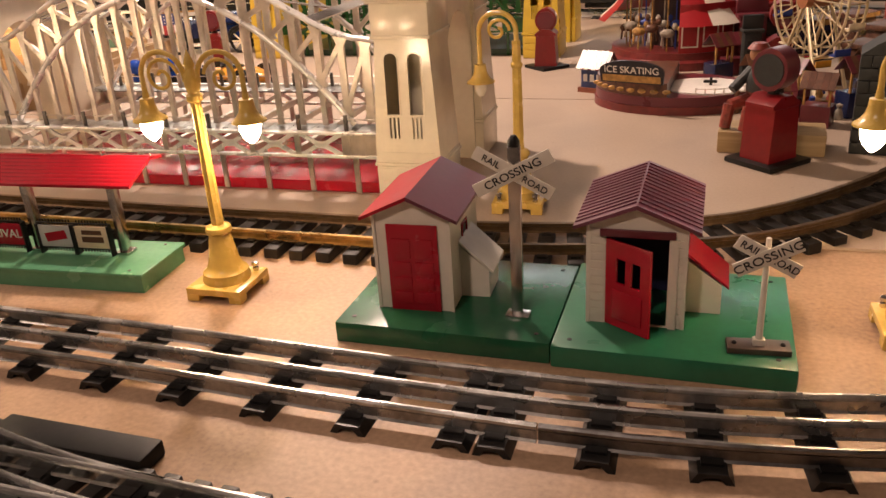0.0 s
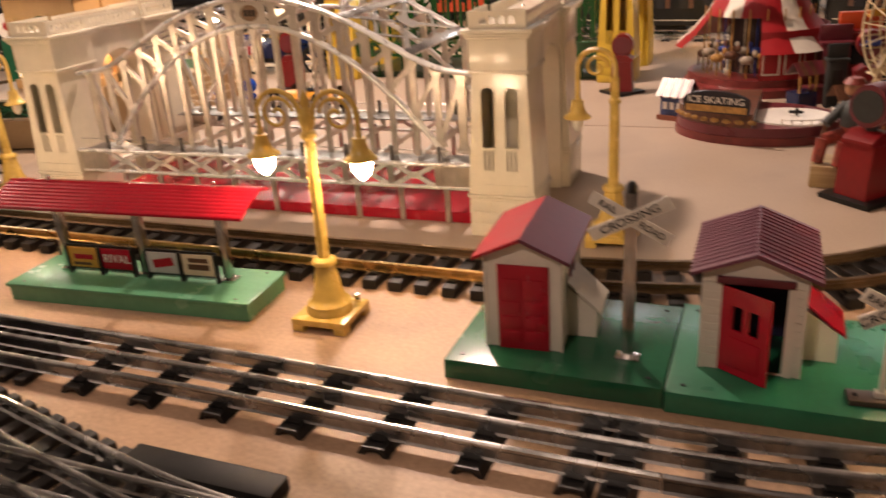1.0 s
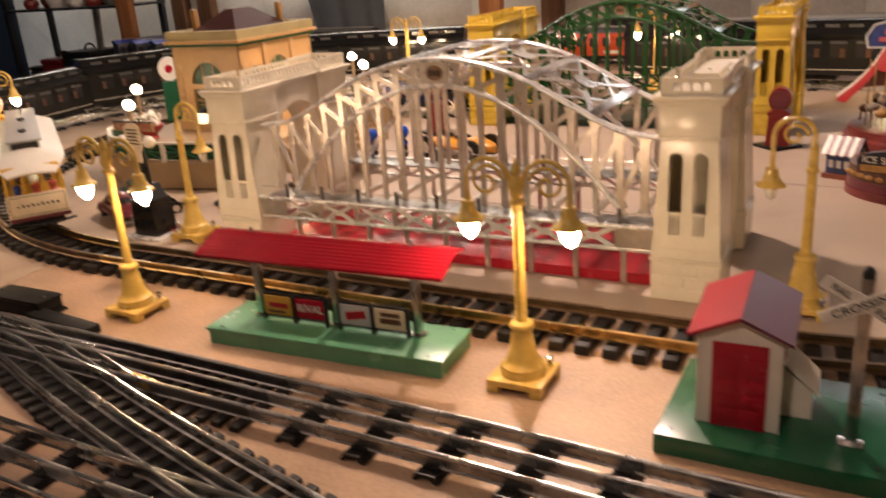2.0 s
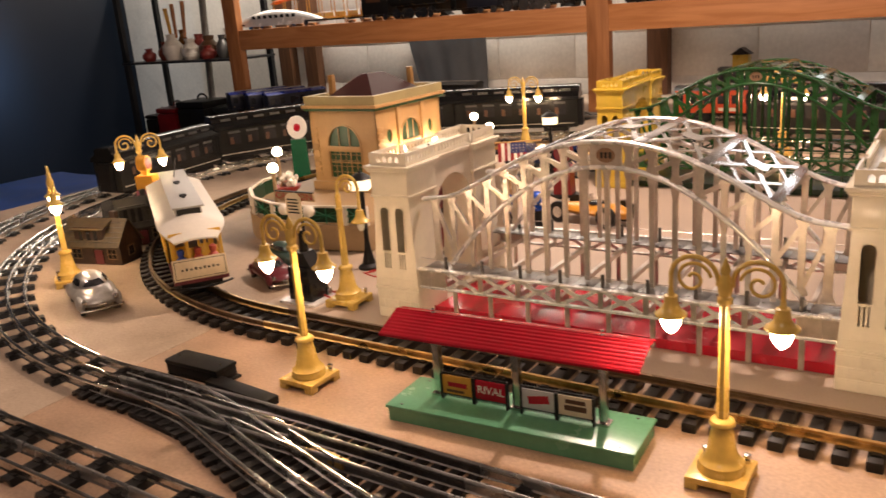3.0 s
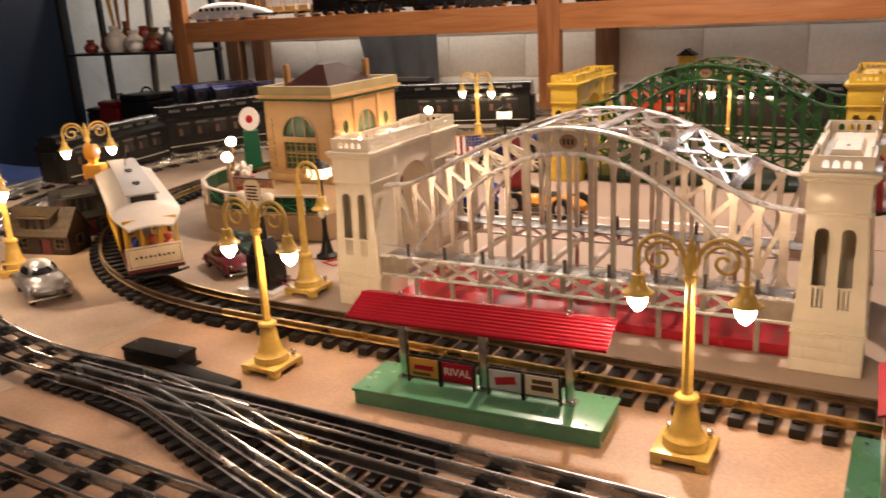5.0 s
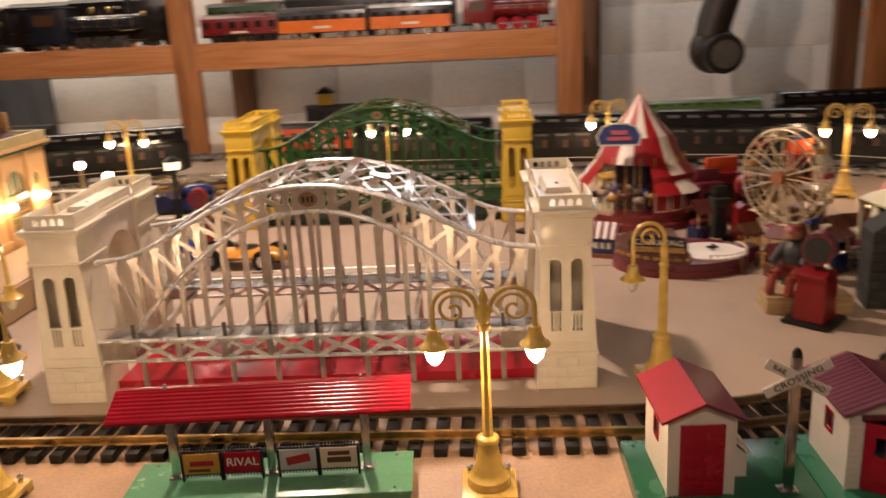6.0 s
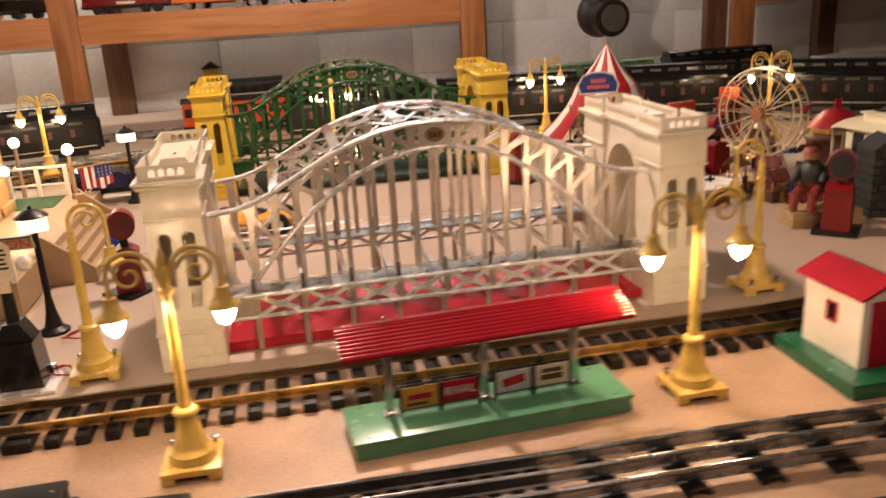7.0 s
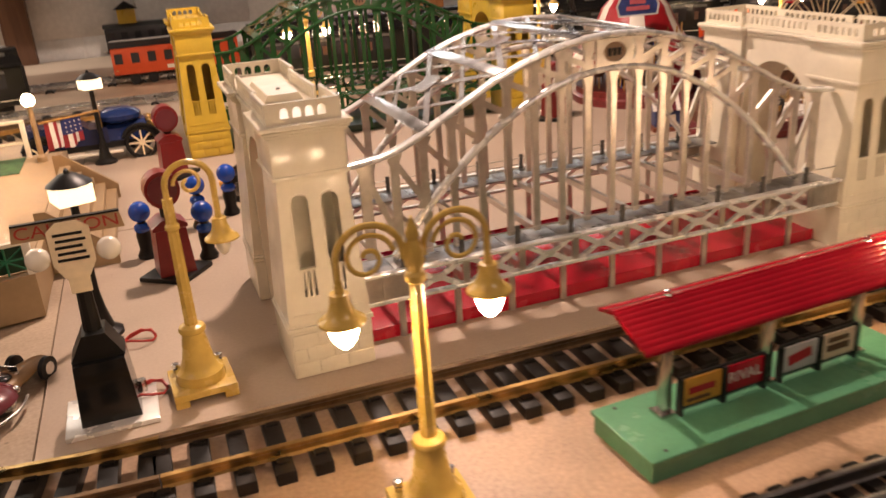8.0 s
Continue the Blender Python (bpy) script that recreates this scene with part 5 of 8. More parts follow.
def car(m, name, label, L, w, h, paint, open_top=False):
    t = thing(name, m, label, "toy car", "toy cars")
    if open_top:
        # open racer: tapering tub, cockpit, exposed wheels
        b = bm_new()
        rows = []
        for x, wid, z in ((-0.5, 0.10, 0.42), (-0.44, 0.22, 0.52), (-0.3, 0.32, 0.62), (-0.1, 0.36, 0.6), (0.1, 0.34, 0.56), (0.3, 0.26, 0.52), (0.44, 0.18, 0.46), (0.5, 0.08, 0.40)):
            rows.append([b.verts.new((x * L, wid * w * math.cos(2 * math.pi * k / 14), h * 0.38 + (z - 0.38) * h * max(0, math.sin(2 * math.pi * k / 14)) + 0.16 * h * min(0, math.sin(2 * math.pi * k / 14)))) for k in range(14)])
        for p, q in zip(rows, rows[1:]):
            for k in range(14):
                b.faces.new((p[k], p[(k + 1) % 14], q[(k + 1) % 14], q[k]))
        b.faces.new(rows[0][::-1])
        b.faces.new(rows[-1])
        part("body", b, paint, t)
        part("cockpit", ball(bm_new(), (-0.08 * L, 0, 0.60 * h), 0.1 * L, 1.0, w / L * 2.0, 0.28, 12), DARKGLASS, t)
        part("windscreen", box(bm_new(), 0.04 * L, 0.05 * L, -w * 0.2, w * 0.2, h * 0.55, h * 0.78), NICKEL, t)
        wr, wy = h * 0.32, 0.44
    else:
        # rounded saloon: pontoon body, glasshouse, turret roof
        b = ball(bm_new(), (0, 0, 0), 1.0, n=20)
        for v in b.verts:
            c = v.co
            sx = math.copysign(abs(c.x) ** 0.75, c.x)
            sy = math.copysign(abs(c.y) ** 0.7, c.y)
            v.co = (sx * L * 0.5, sy * w * 0.46, h * 0.40 + c.z * h * (0.30 if c.z > 0 else 0.26))
        part("body", b, paint, t)
        part("cabin", ball(bm_new(), (-0.06 * L, 0, 0.56 * h), 1.0, 0.33 * L, 0.37 * w, 0.43 * h, 20), paint, t)
        for az, half in ((0, 40), (180, 34), (74, 24), (118, 14), (-74, 24), (-118, 14)):
            part("window", cabin_pane(az, half, (-0.06 * L, 0, 0.56 * h), (0.336 * L, 0.377 * w, 0.438 * h)), DARKGLASS, t)
        for s in (-1, 1):
            part("headlight", ball(bm_new(), (0.44 * L, s * w * 0.31, 0.46 * h), w * 0.06, n=10), NICKEL, t)
        part("grille", ball(bm_new(), (0.47 * L, 0, 0.34 * h), w * 0.13, 0.5, 1.0, 0.5, 10), NICKEL, t)
        wr, wy = h * 0.2, 0.40
    for x in (-0.31, 0.31):
        for s in (-1, 1):
            wl = part("wheel", rod(bm_new(), (x * L, s * w * (wy - 0.1), wr), (x * L, s * w * wy, wr), wr, n=18), BLACK, t)
            part("hub", rod(bm_new(), (x * L, s * w * wy, wr), (x * L, s * w * (wy + 0.015), wr), wr * 0.55, n=12), NICKEL, wl)
            if not open_top:
                part("fender", ball(bm_new(), (x * L, s * w * 0.37, h * 0.34), h * 0.26, 1.3, 0.5, 0.85, 12), paint, t)
    if not open_top:
        for x in (-0.51, 0.51):
            part("bumper", tube(bm_new(), [(x * L - math.copysign(0.05 * L * (y * 2.2) ** 2, x), y * w, h * 0.22) for y in (-0.44, -0.3, -0.15, 0, 0.15, 0.3, 0.44)], h * 0.035, 8, ref=(0, 0, 1)), NICKEL, t)
    return t


CHROME = mat("worn_silver_paint", (0.50, 0.49, 0.46), 0.32, 0.6, vary=0.2, scale=60)
car(pose(-1.487, 0.668, 0, 0, 0, -24), "toy_car", "silver bubble-shaped toy saloon car on the board", 0.15, 0.078, 0.058, CHROME)
ORANGE = mat("amber_paint", (0.60, 0.27, 0.03), 0.3)
car(pose(-0.893, 1.395, SH, 0, 0, 168), "toy_car", "amber open toy racing car behind the bridge", 0.182, 0.085, 0.068, ORANGE, True)
car(pose(-1.225, 0.905, 0, 0, 0, 60), "toy_car", "tan open toy car with bright trim", 0.10, 0.045, 0.035, mat("tan_paint", (0.30, 0.17, 0.07), 0.35), True)
car(pose(-1.275, 0.88, 0, 0, 0, -25), "toy_car", "dark red toy car near the sign post", 0.135, 0.06, 0.046, MAROON)
car(pose(-1.32, 0.965, 0, 0, 0, -15), "toy_car", "dark green toy car by the terrace", 0.13, 0.055, 0.042, mat("dusk_green_paint", (0.02, 0.05, 0.04), 0.35))

NAVYP = mat("navy_tin_paint", (0.012, 0.018, 0.06), 0.25)
FLAGRED = mat("flag_red", (0.3, 0.02, 0.025), 0.6)

# ---- tin houses ----
LITHO = mat("brown_litho", (0.035, 0.018, 0.011), 0.5, vary=0.45, scale=70, fine=300)
LITHOROOF = mat("mossy_roof_litho", (0.05, 0.034, 0.011), 0.55, vary=0.4, scale=90, fine=400)
LITHOTRIM = mat("litho_trim", (0.15, 0.10, 0.045), 0.5, vary=0.3, scale=90)
LITHODARK = mat("dark_litho", (0.022, 0.021, 0.014), 0.5, vary=0.5, scale=70, fine=300)


def house(m, w, d, h, ridge, wall, roof, dormer, label):
    t = thing("tin_house", m, label, "toy house", "tin houses")
    holes = [rect(-w * 0.36, -w * 0.2, h * 0.3, h * 0.75), rect(w * 0.02, w * 0.2, h * 0.0 + 0.001, h * 0.75), rect(w * 0.28, w * 0.42, h * 0.3, h * 0.75)]
    f = part("front_wall", plate(bm_new(), rect(-w / 2, w / 2, 0, h), holes, 0.001), wall, t)
    f.location = (0, -d / 2, 0)
    part("pane", box(bm_new(), -w * 0.45, w * 0.45, 0.003, 0.004, 0.001, h - 0.002), DARKGLASS, f)
    for u0, u1, v0, v1 in ((-0.36, -0.2, 0.3, 0.75), (0.28, 0.42, 0.3, 0.75)):
        fr = part("window_frame", plate(bm_new(), rect(w * u0 - 0.0015, w * u1 + 0.0015, h * v0 - 0.0015, h * v1 + 0.0015), [rect(w * u0, w * u1, h * v0, h * v1)], 0.001), LITHOTRIM, f)
        fr.location = (0, -0.0008, 0)
        part("mullion", box(box(bm_new(), w * (u0 + u1) / 2 - 0.0005, w * (u0 + u1) / 2 + 0.0005, 0, 0.001, h * v0, h * v1), w * u0, w * u1, 0, 0.001, h * (v0 + v1) / 2 - 0.0005, h * (v0 + v1) / 2 + 0.0005), LITHOTRIM, fr)
    part("door", box(bm_new(), w * 0.04, w * 0.18, -0.0005, 0.001, 0.001, h * 0.72), MAROON, f)
    part("back_wall", box(bm_new(), -w / 2, w / 2, d / 2 - 0.001, d / 2, 0, h), wall, t)
    for s in (-1, 1):
        part("gable_wall", prism(bm_new(), [(-d / 2, 0), (d / 2, 0), (d / 2, h), (0, ridge - 0.003), (-d / 2, h)], "x", s * w / 2 - 0.0005, s * w / 2 + 0.0005), wall, t)
        gw = part("gable_window", box(bm_new(), s * (w / 2 + 0.0006) - 0.0004, s * (w / 2 + 0.0006) + 0.0004, -0.008, 0.008, h * 0.35, h * 0.8), DARKGLASS, t)
        part("gable_frame", plate(bm_new(), rect(-0.0095, 0.0095, h * 0.32, h * 0.83), [rect(-0.0075, 0.0075, h * 0.37, h * 0.78)], 0.0008), LITHOTRIM, gw).matrix_basis = pose(s * (w / 2 + 0.0012), 0, 0, 0, 0, 90)
        e = d / 2 + 0.008
        rs = part("roof_slope", prism(bm_new(), [(0, ridge), (s * e, h - 0.004), (s * e, h - 0.007), (0, ridge - 0.003)], "x", -w / 2 - 0.004, w / 2 + 0.004), roof, t)
        for k in range(1, 6):
            y, z = s * e * k / 6, ridge + (h - 0.004 - ridge) * k / 6
            part("shingle_course", box(bm_new(), -w / 2 - 0.004, w / 2 + 0.004, y - 0.0006, y + 0.0006, z, z + 0.0009), LITHODARK, rs)
    if dormer:
        dm = part("dormer", box(bm_new(), -w * 0.28, w * 0.22, -d / 2 + 0.002, 0, h * 0.98, ridge - 0.012), wall, t)
        part("dormer_roof", prism(bm_new(), [(0, ridge - 0.001), (-d / 2 - 0.003, ridge - 0.016), (-d / 2 - 0.003, ridge - 0.018), (0, ridge - 0.004)], "x", -w * 0.33, w * 0.27), roof, dm)
        for x in (-0.16, -0.03, 0.1):
            part("dormer_pane", box(bm_new(), w * x - 0.004, w * x + 0.004, -d / 2 + 0.001, -d / 2 + 0.002, h * 1.05, ridge - 0.017), DARKGLASS, dm)
    part("chimney", box(bm_new(), w * 0.2, w * 0.3, 0.004, 0.012, ridge - 0.015, ridge + 0.012), wall, t)
    return t


house(pose(-1.717, 0.850, 0, 0, 0, 14), 0.138, 0.062, 0.042, 0.088, LITHO, LITHOROOF, True, "brown lithographed tin house with a dormer")
house(pose(-1.765, 0.965, 0, 0, 0, 60), 0.11, 0.075, 0.045, 0.10, LITHODARK, LITHODARK, True, "dark green lithographed tin cottage in shade")
house(pose(-1.81, 1.085, 0, 0, 0, 70), 0.11, 0.08, 0.042, 0.095, LITHODARK, MAROON, False, "dark tin cottage with a dull red roof")

# ---- searchlight by the trolley ----
ORY = mat("orange_yellow_enamel", (0.62, 0.30, 0.03), 0.3)
sl = thing("searchlight", pose(-1.825, 1.06, 0, 0, 0, 25) @ Matrix.Diagonal((0.8, 0.8, 1.12, 1)), "orange-yellow searchlight drum on a box stand", "toy searchlight")
part("stand", prism(bm_new(), [(-0.03, 0), (0.034, 0), (0.018, 0.085), (-0.018, 0.085)], "y", -0.014, 0.014), ORY, sl)
part("box", box(bm_new(), -0.026, 0.026, -0.02, 0.02, 0.085, 0.113, 0.002), ORY, sl)
part("bracket", box(bm_new(), -0.006, 0.006, -0.008, 0.008, 0.113, 0.13), ORY, sl)
dr = part("drum", rod(bm_new(), (-0.016, 0, 0.137), (0.012, -0.004, 0.137), 0.016, n=18), ORY, sl)
part("lens", rod(bm_new(), (0.012, -0.004, 0.137), (0.0135, -0.0043, 0.137), 0.012, n=18), MAROON, dr)

# ---- terrace with stone station ----
TER = mat("terrace_tan", (0.34, 0.23, 0.12), 0.5, vary=0.1, scale=15)
TERTOP = mat("terrace_top_brown", (0.10, 0.035, 0.022), 0.5, vary=0.35, scale=60)
LAWN = mat("terrace_lawn_green", (0.035, 0.10, 0.03), 0.8, vary=0.35, scale=120, bump=0.5)
STONE = mat("buff_enamel", (0.47, 0.285, 0.115), 0.38, vary=0.08, scale=25)
CORNICE = mat("olive_cornice", (0.34, 0.28, 0.13), 0.4, vary=0.1)
LEAF = mat("window_green", (0.02, 0.07, 0.02), 0.4)
ter = thing("station_terrace", pose(-1.38, 1.30, SH, 0, 0, 0), "tan toy terrace with green trellis fence, flower bed and steps", "toy terrace")
R = 0.262
ring_pts = [(R * math.cos(radians(a)), R * math.sin(radians(a))) for a in range(180, 291, 5)]
outline = ring_pts + [(0.172, -0.228), (0.172, 0.37), (-0.262, 0.37)]
part("wall", prism(bm_new(), outline, "z", 0.0, 0.05), TER, ter)
inner = [(x * 0.96, y * 0.96 if y < 0 else y - 0.008) for x, y in outline]
part("top", prism(bm_new(), inner, "z", 0.05, 0.052), TER, ter)
part("lawn", prism(bm_new(), [(x * 0.9, y * 0.9) for x, y in ring_pts if y < -0.12], "z", 0.0521, 0.055), TERTOP, ter, "dark red flower bed")
run = [ring_pts[k] for k in range(0, len(ring_pts), 4)] + [(0.128, -0.2375), (0.172, -0.228)]
for x, y in run:
    x, y = x * 0.985, y * 0.985
    part("fence_post", box(bm_new(), x - 0.004, x + 0.004, y - 0.004, y + 0.004, 0.05, 0.088, 0.001), WHITE, ter)
TRELLISDARK = mat("trellis_shade_green", (0.01, 0.045, 0.018), 0.5)
for pa, pb in zip(run, run[1:]):
    (x0, y0), (x1, y1) = [(v[0] * 0.985, v[1] * 0.985) for v in (pa, pb)]
    tr = part("trellis", bar(bar(bm_new(), (x0, y0, 0.053), (x1, y1, 0.084), 0.0015, 0.0025), (x0, y0, 0.084), (x1, y1, 0.053), 0.0015, 0.0025), MIDGREEN, ter)
    xm, ym = (x0 + x1) / 2, (y0 + y1) / 2
    part("trellis_rod", bar(bar(bm_new(), (xm, ym, 0.052), (xm, ym, 0.085), 0.002, 0.002), (x0, y0, 0.0685), (x1, y1, 0.0685), 0.002, 0.002), MIDGREEN, tr)
    part("fence_rail", bar(bm_new(), (x0, y0, 0.0865), (x1, y1, 0.0865), 0.004, 0.007), CREAM, ter)
    part("trellis_back", bar(bm_new(), (x0 * 0.975, y0 * 0.975, 0.068), (x1 * 0.975, y1 * 0.975, 0.068), 0.03, 0.0008), TRELLISDARK, tr)
# steps down the right side
stp = part("steps", bm_new(), TER, ter)
for k in range(5):
    part("step", box(bm_new(), 0.172 + k * 0.0145, 0.188 + k * 0.0145, -0.092, 0.205, 0, 0.062 - k * 0.0115, 0.001), TER, stp)
for y in (-0.1, 0.205):
    part("step_cheek", prism(bm_new(), [(0.165, 0), (0.25, 0), (0.25, 0.022), (0.178, 0.08), (0.165, 0.08)], "y", y, y + 0.008), TER, stp)
for x in (0.115, 0.06, 0.005, -0.05):
    part("fence_post", box(bm_new(), x - 0.004, x + 0.004, 0.348, 0.356, 0.05, 0.112, 0.001), WHITE, ter)
part("fence_rail", box(bm_new(), -0.054, 0.119, 0.3475, 0.3565, 0.110, 0.115, 0.001), CREAM, ter)
part("fence_rail", box(bm_new(), -0.054, 0.119, 0.350, 0.354, 0.075, 0.079), CREAM, ter)
part("lawn", box(bm_new(), -0.004, 0.11, 0.24, 0.345, 0.0521, 0.0535), LAWN, ter)
BLOOM = mat("white_bloom", (0.75, 0.72, 0.62), 0.6)
POT = mat("red_pot", (0.35, 0.03, 0.02), 0.4)
fl = thing("flower_urn", pose(-1.53, 1.20, 0.055 + SH) @ Matrix.Diagonal((1.4, 1.4, 1.35, 1)), "red urn crowded with small white flowers", "toy flowers")
part("urn", lathe(bm_new(), [(0, 0), (0.012, 0), (0.009, 0.006), (0.02, 0.016), (0.022, 0.021), (0, 0.021)], 16), POT, fl)
for k in range(40):
    a, r = random.uniform(0, 6.28), random.uniform(0, 0.021)
    part("bloom", ball(bm_new(), (r * math.cos(a), r * math.sin(a), 0.024 + random.uniform(0, 0.016)), random.uniform(0.003, 0.005), n=6), BLOOM, fl)

st = thing("stone_station", pose(-1.347, 1.305, 0.052 + SH), "buff toy station with arched windows and a maroon hip roof", "toy station house")
SW, SD, SZ = 0.19, 0.25, 0.181


def station_face(length, arches, ovals, m):
    holes = []
    for c, hw, z0, z1 in arches:
        holes.append(arch_loop(c - hw, c + hw, z0, z1, 12))
    for c, z, ru, rv in ovals:
        holes.append([(c + ru * math.cos(2 * math.pi * i / 18), z + rv * math.sin(2 * math.pi * i / 18)) for i in range(18)])
    f = part("wall", plate(bm_new(), rect(0, length, 0, SZ), holes, 0.003), STONE, st)
    f.matrix_basis = m
    for c, hw, z0, z1 in arches:
        fr = part("window", plate(bm_new(), arch_loop(c - hw - 0.003, c + hw + 0.003, z0 - 0.003, z1 + 0.003, 12), [arch_loop(c - hw, c + hw, z0, z1, 12)], 0.002), STONE, f)
        fr.location = (0, -0.002, 0)
        b = bm_new()
        for u in (-0.33, 0.33):
            box(b, c + hw * u - 0.0012, c + hw * u + 0.0012, 0.002, 0.0035, z0, z1 - hw * 0.12)
        for z in (z0 + (z1 - z0) * 0.3,):
            box(b, c - hw, c + hw, 0.002, 0.0035, z - 0.0015, z + 0.0015)
        zt = z0 + (z1 - z0) * 0.56
        box(b, c - hw, c + hw, -0.001, 0.0035, zt - 0.006, zt + 0.006, 0.0006)
        for k in range(1, 6):
            box(b, c - hw + hw * k / 3 - 0.0005, c - hw + hw * k / 3 + 0.0005, 0.003, 0.0042, z0, zt)
        for k in range(1, 5):
            box(b, c - hw, c + hw, 0.003, 0.0042, z0 + (zt - z0) * k / 5 - 0.0005, z0 + (zt - z0) * k / 5 + 0.0005)
        part("mullion", b, STONE, fr)
        part("pane", box(bm_new(), c - hw, c + hw, 0.0055, 0.006, z0, z1), LEAF, fr, "dark green pane")
    for c, z, ru, rv in ovals:
        part("oval_pane", box(bm_new(), c - ru, c + ru, 0.004, 0.0045, z - rv, z + rv), LEAF, f)
    for k in range(9):
        z = 0.03 + k * 0.013
        part("quoin", box(bm_new(), 0.002, 0.021, -0.0026, 0, z, z + 0.0095, 0.001), STONE, f)
    return f


station_face(SW, [(-0.0 + SW / 2, 0.046, 0.03, 0.148)], [], pose(-SW, 0, 0))
station_face(SD, [(SD / 2, 0.036, 0.03, 0.148)], [(0.045, 0.12, 0.01, 0.015), (SD - 0.045, 0.12, 0.01, 0.015)], pose(0, 0, 0, 0, 0, 90))
station_face(SW, [(SW / 2, 0.034, 0.03, 0.125)], [], pose(0, SD, 0, 0, 0, 180))
station_face(SD, [(SD / 2, 0.034, 0.03, 0.125)], [], pose(-SW, SD, 0, 0, 0, 270))
part("entrance_door", plate(bm_new(), rect(0.095, 0.155, 0, 0.03), [rect(0.1, 0.122, 0.002, 0.028), rect(0.128, 0.15, 0.002, 0.028)], 0.003), STONE, st).matrix_basis = pose(0.003, 0, 0, 0, 0, 90)
for x in (0.078, 0.172):
    part("pilaster", box(bm_new(), 0, 0.006, x - 0.006, x + 0.006, 0, SZ - 0.002, 0.001), STONE, st)
part("plinth", box(bm_new(), -SW - 0.006, 0.006, -0.006, SD + 0.006, 0, 0.02, 0.002), STONE, st)
part("cornice_low", box(bm_new(), -SW - 0.008, 0.008, -0.008, SD + 0.008, SZ, SZ + 0.006, 0.001), LEAF, st)
part("cornice", box(bm_new(), -SW - 0.012, 0.012, -0.012, SD + 0.012, SZ + 0.006, SZ + 0.013, 0.002), STONE, st)
part("parapet", plate(bm_new(), rect(-SW - 0.006, 0.006, -0.006, SD + 0.006), [rect(-SW + 0.006, -0.006, 0.006, SD - 0.006)], 0.019, pose(0, 0, SZ + 0.013, 90, 0, 0) @ Matrix.Diagonal((1, 1, -1, 1))), CORNICE, st)
b = bm_new()
x0, x1, y0, y1, z0, z1 = -SW + 0.03, -0.03, 0.035, SD - 0.035, SZ + 0.026, SZ + 0.07
vs = [b.verts.new(c) for c in ((x0, y0, z0), (x1, y0, z0), (x1, y1, z0), (x0, y1, z0), (x0 + 0.055, y0 + 0.06, z1), (x1 - 0.055, y0 + 0.06, z1), (x1 - 0.055, y1 - 0.06, z1), (x0 + 0.055, y1 - 0.06, z1))]
for f in ((0, 1, 5, 4), (1, 2, 6, 5), (2, 3, 7, 6), (3, 0, 4, 7), (4, 5, 6, 7), (3, 2, 1, 0)):
    b.faces.new([vs[i] for i in f])
BRASSY = mat("brown_chimney", (0.24, 0.13, 0.04), 0.4)
rf = part("hip_roof", b, mat("deep_maroon_roof", (0.028, 0.007, 0.006), 0.5), st)
for x, y in ((-SW + 0.035, 0.05), (-0.05, SD - 0.04)):
    part("chimney", box(bm_new(), x - 0.006, x + 0.006, y - 0.006, y + 0.006, SZ + 0.03, SZ + 0.074, 0.001), BRASSY, rf)
for x, y in ((0.012, 0.07), (0.012, 0.19)):
    lp = part("wall_lamp", rod(bm_new(), (0.004, y, 0.096), (0.016, y, 0.094), 0.002, n=6), STONE, st)
    part("globe", ball(bm_new(), (0.018, y, 0.086), 0.0085, n=12), BULB, lp, "lit globe")


GLOBE = glow("lit_globe", (1.0, 0.78, 0.52), 45)


def globe_post(x, y, z, h, m_post):
    t = thing("globe_lamp", pose(x, y, z), "lit white globe on a tan post at the terrace edge", "toy lamp", "globe lamps")
    part("post", lathe(bm_new(), [(0, 0), (0.008, 0), (0.008, 0.008), (0.0045, 0.012), (0.004, h - 0.012), (0.006, h - 0.01), (0.006, h - 0.007), (0, h - 0.007)], 12), m_post, t)
    part("globe", ball(bm_new(), (0, 0, h), 0.0105, n=14), GLOBE, t, "lit globe")


globe_post(-1.46, 1.095, 0.052 + SH, 0.095, TER)
globe_post(-1.54, 1.192, 0.052 + SH, 0.108, TER)
globe_post(-1.241, 1.605, 0.052 + SH, 0.10, TER)
globe_post(-1.39, 1.78, SH, 0.149, TER)

# lantern posts
LAMPGLASS = glow("lit_lantern_glass", (1.0, 0.83, 0.55), 1.7)


def lantern(x, y, z, h, label):
    t = thing("lantern_post", pose(x, y, z, 0, 0, 20), label, "toy lamp", "lantern posts")
    part("post", lathe(bm_new(), [(0, 0), (0.02, 0), (0.02, 0.004), (0.012, 0.009), (0.007, 0.03), (0.0045, 0.05), (0.004, h - 0.03), (0.008, h - 0.028), (0, h - 0.026)], 12), BLACK, t)
    part("globe", box(bm_new(), -0.017, 0.017, -0.017, 0.017, h - 0.026, h - 0.008, 0.001), LAMPGLASS, t, "lit cream panes")
    part("cap", lathe(bm_new(), [(0.022, h - 0.008), (0.02, h - 0.006), (0.008, h + 0.002), (0.003, h + 0.003), (0.0025, h + 0.006), (0, h + 0.008)], 12), BLACK, t)


lantern(-1.146, 0.992, SH, 0.17, "black lantern post with lit cream panes")
lantern(-1.155, 1.755, SH, 0.163, "black lantern post with lit cream panes by the roadster")

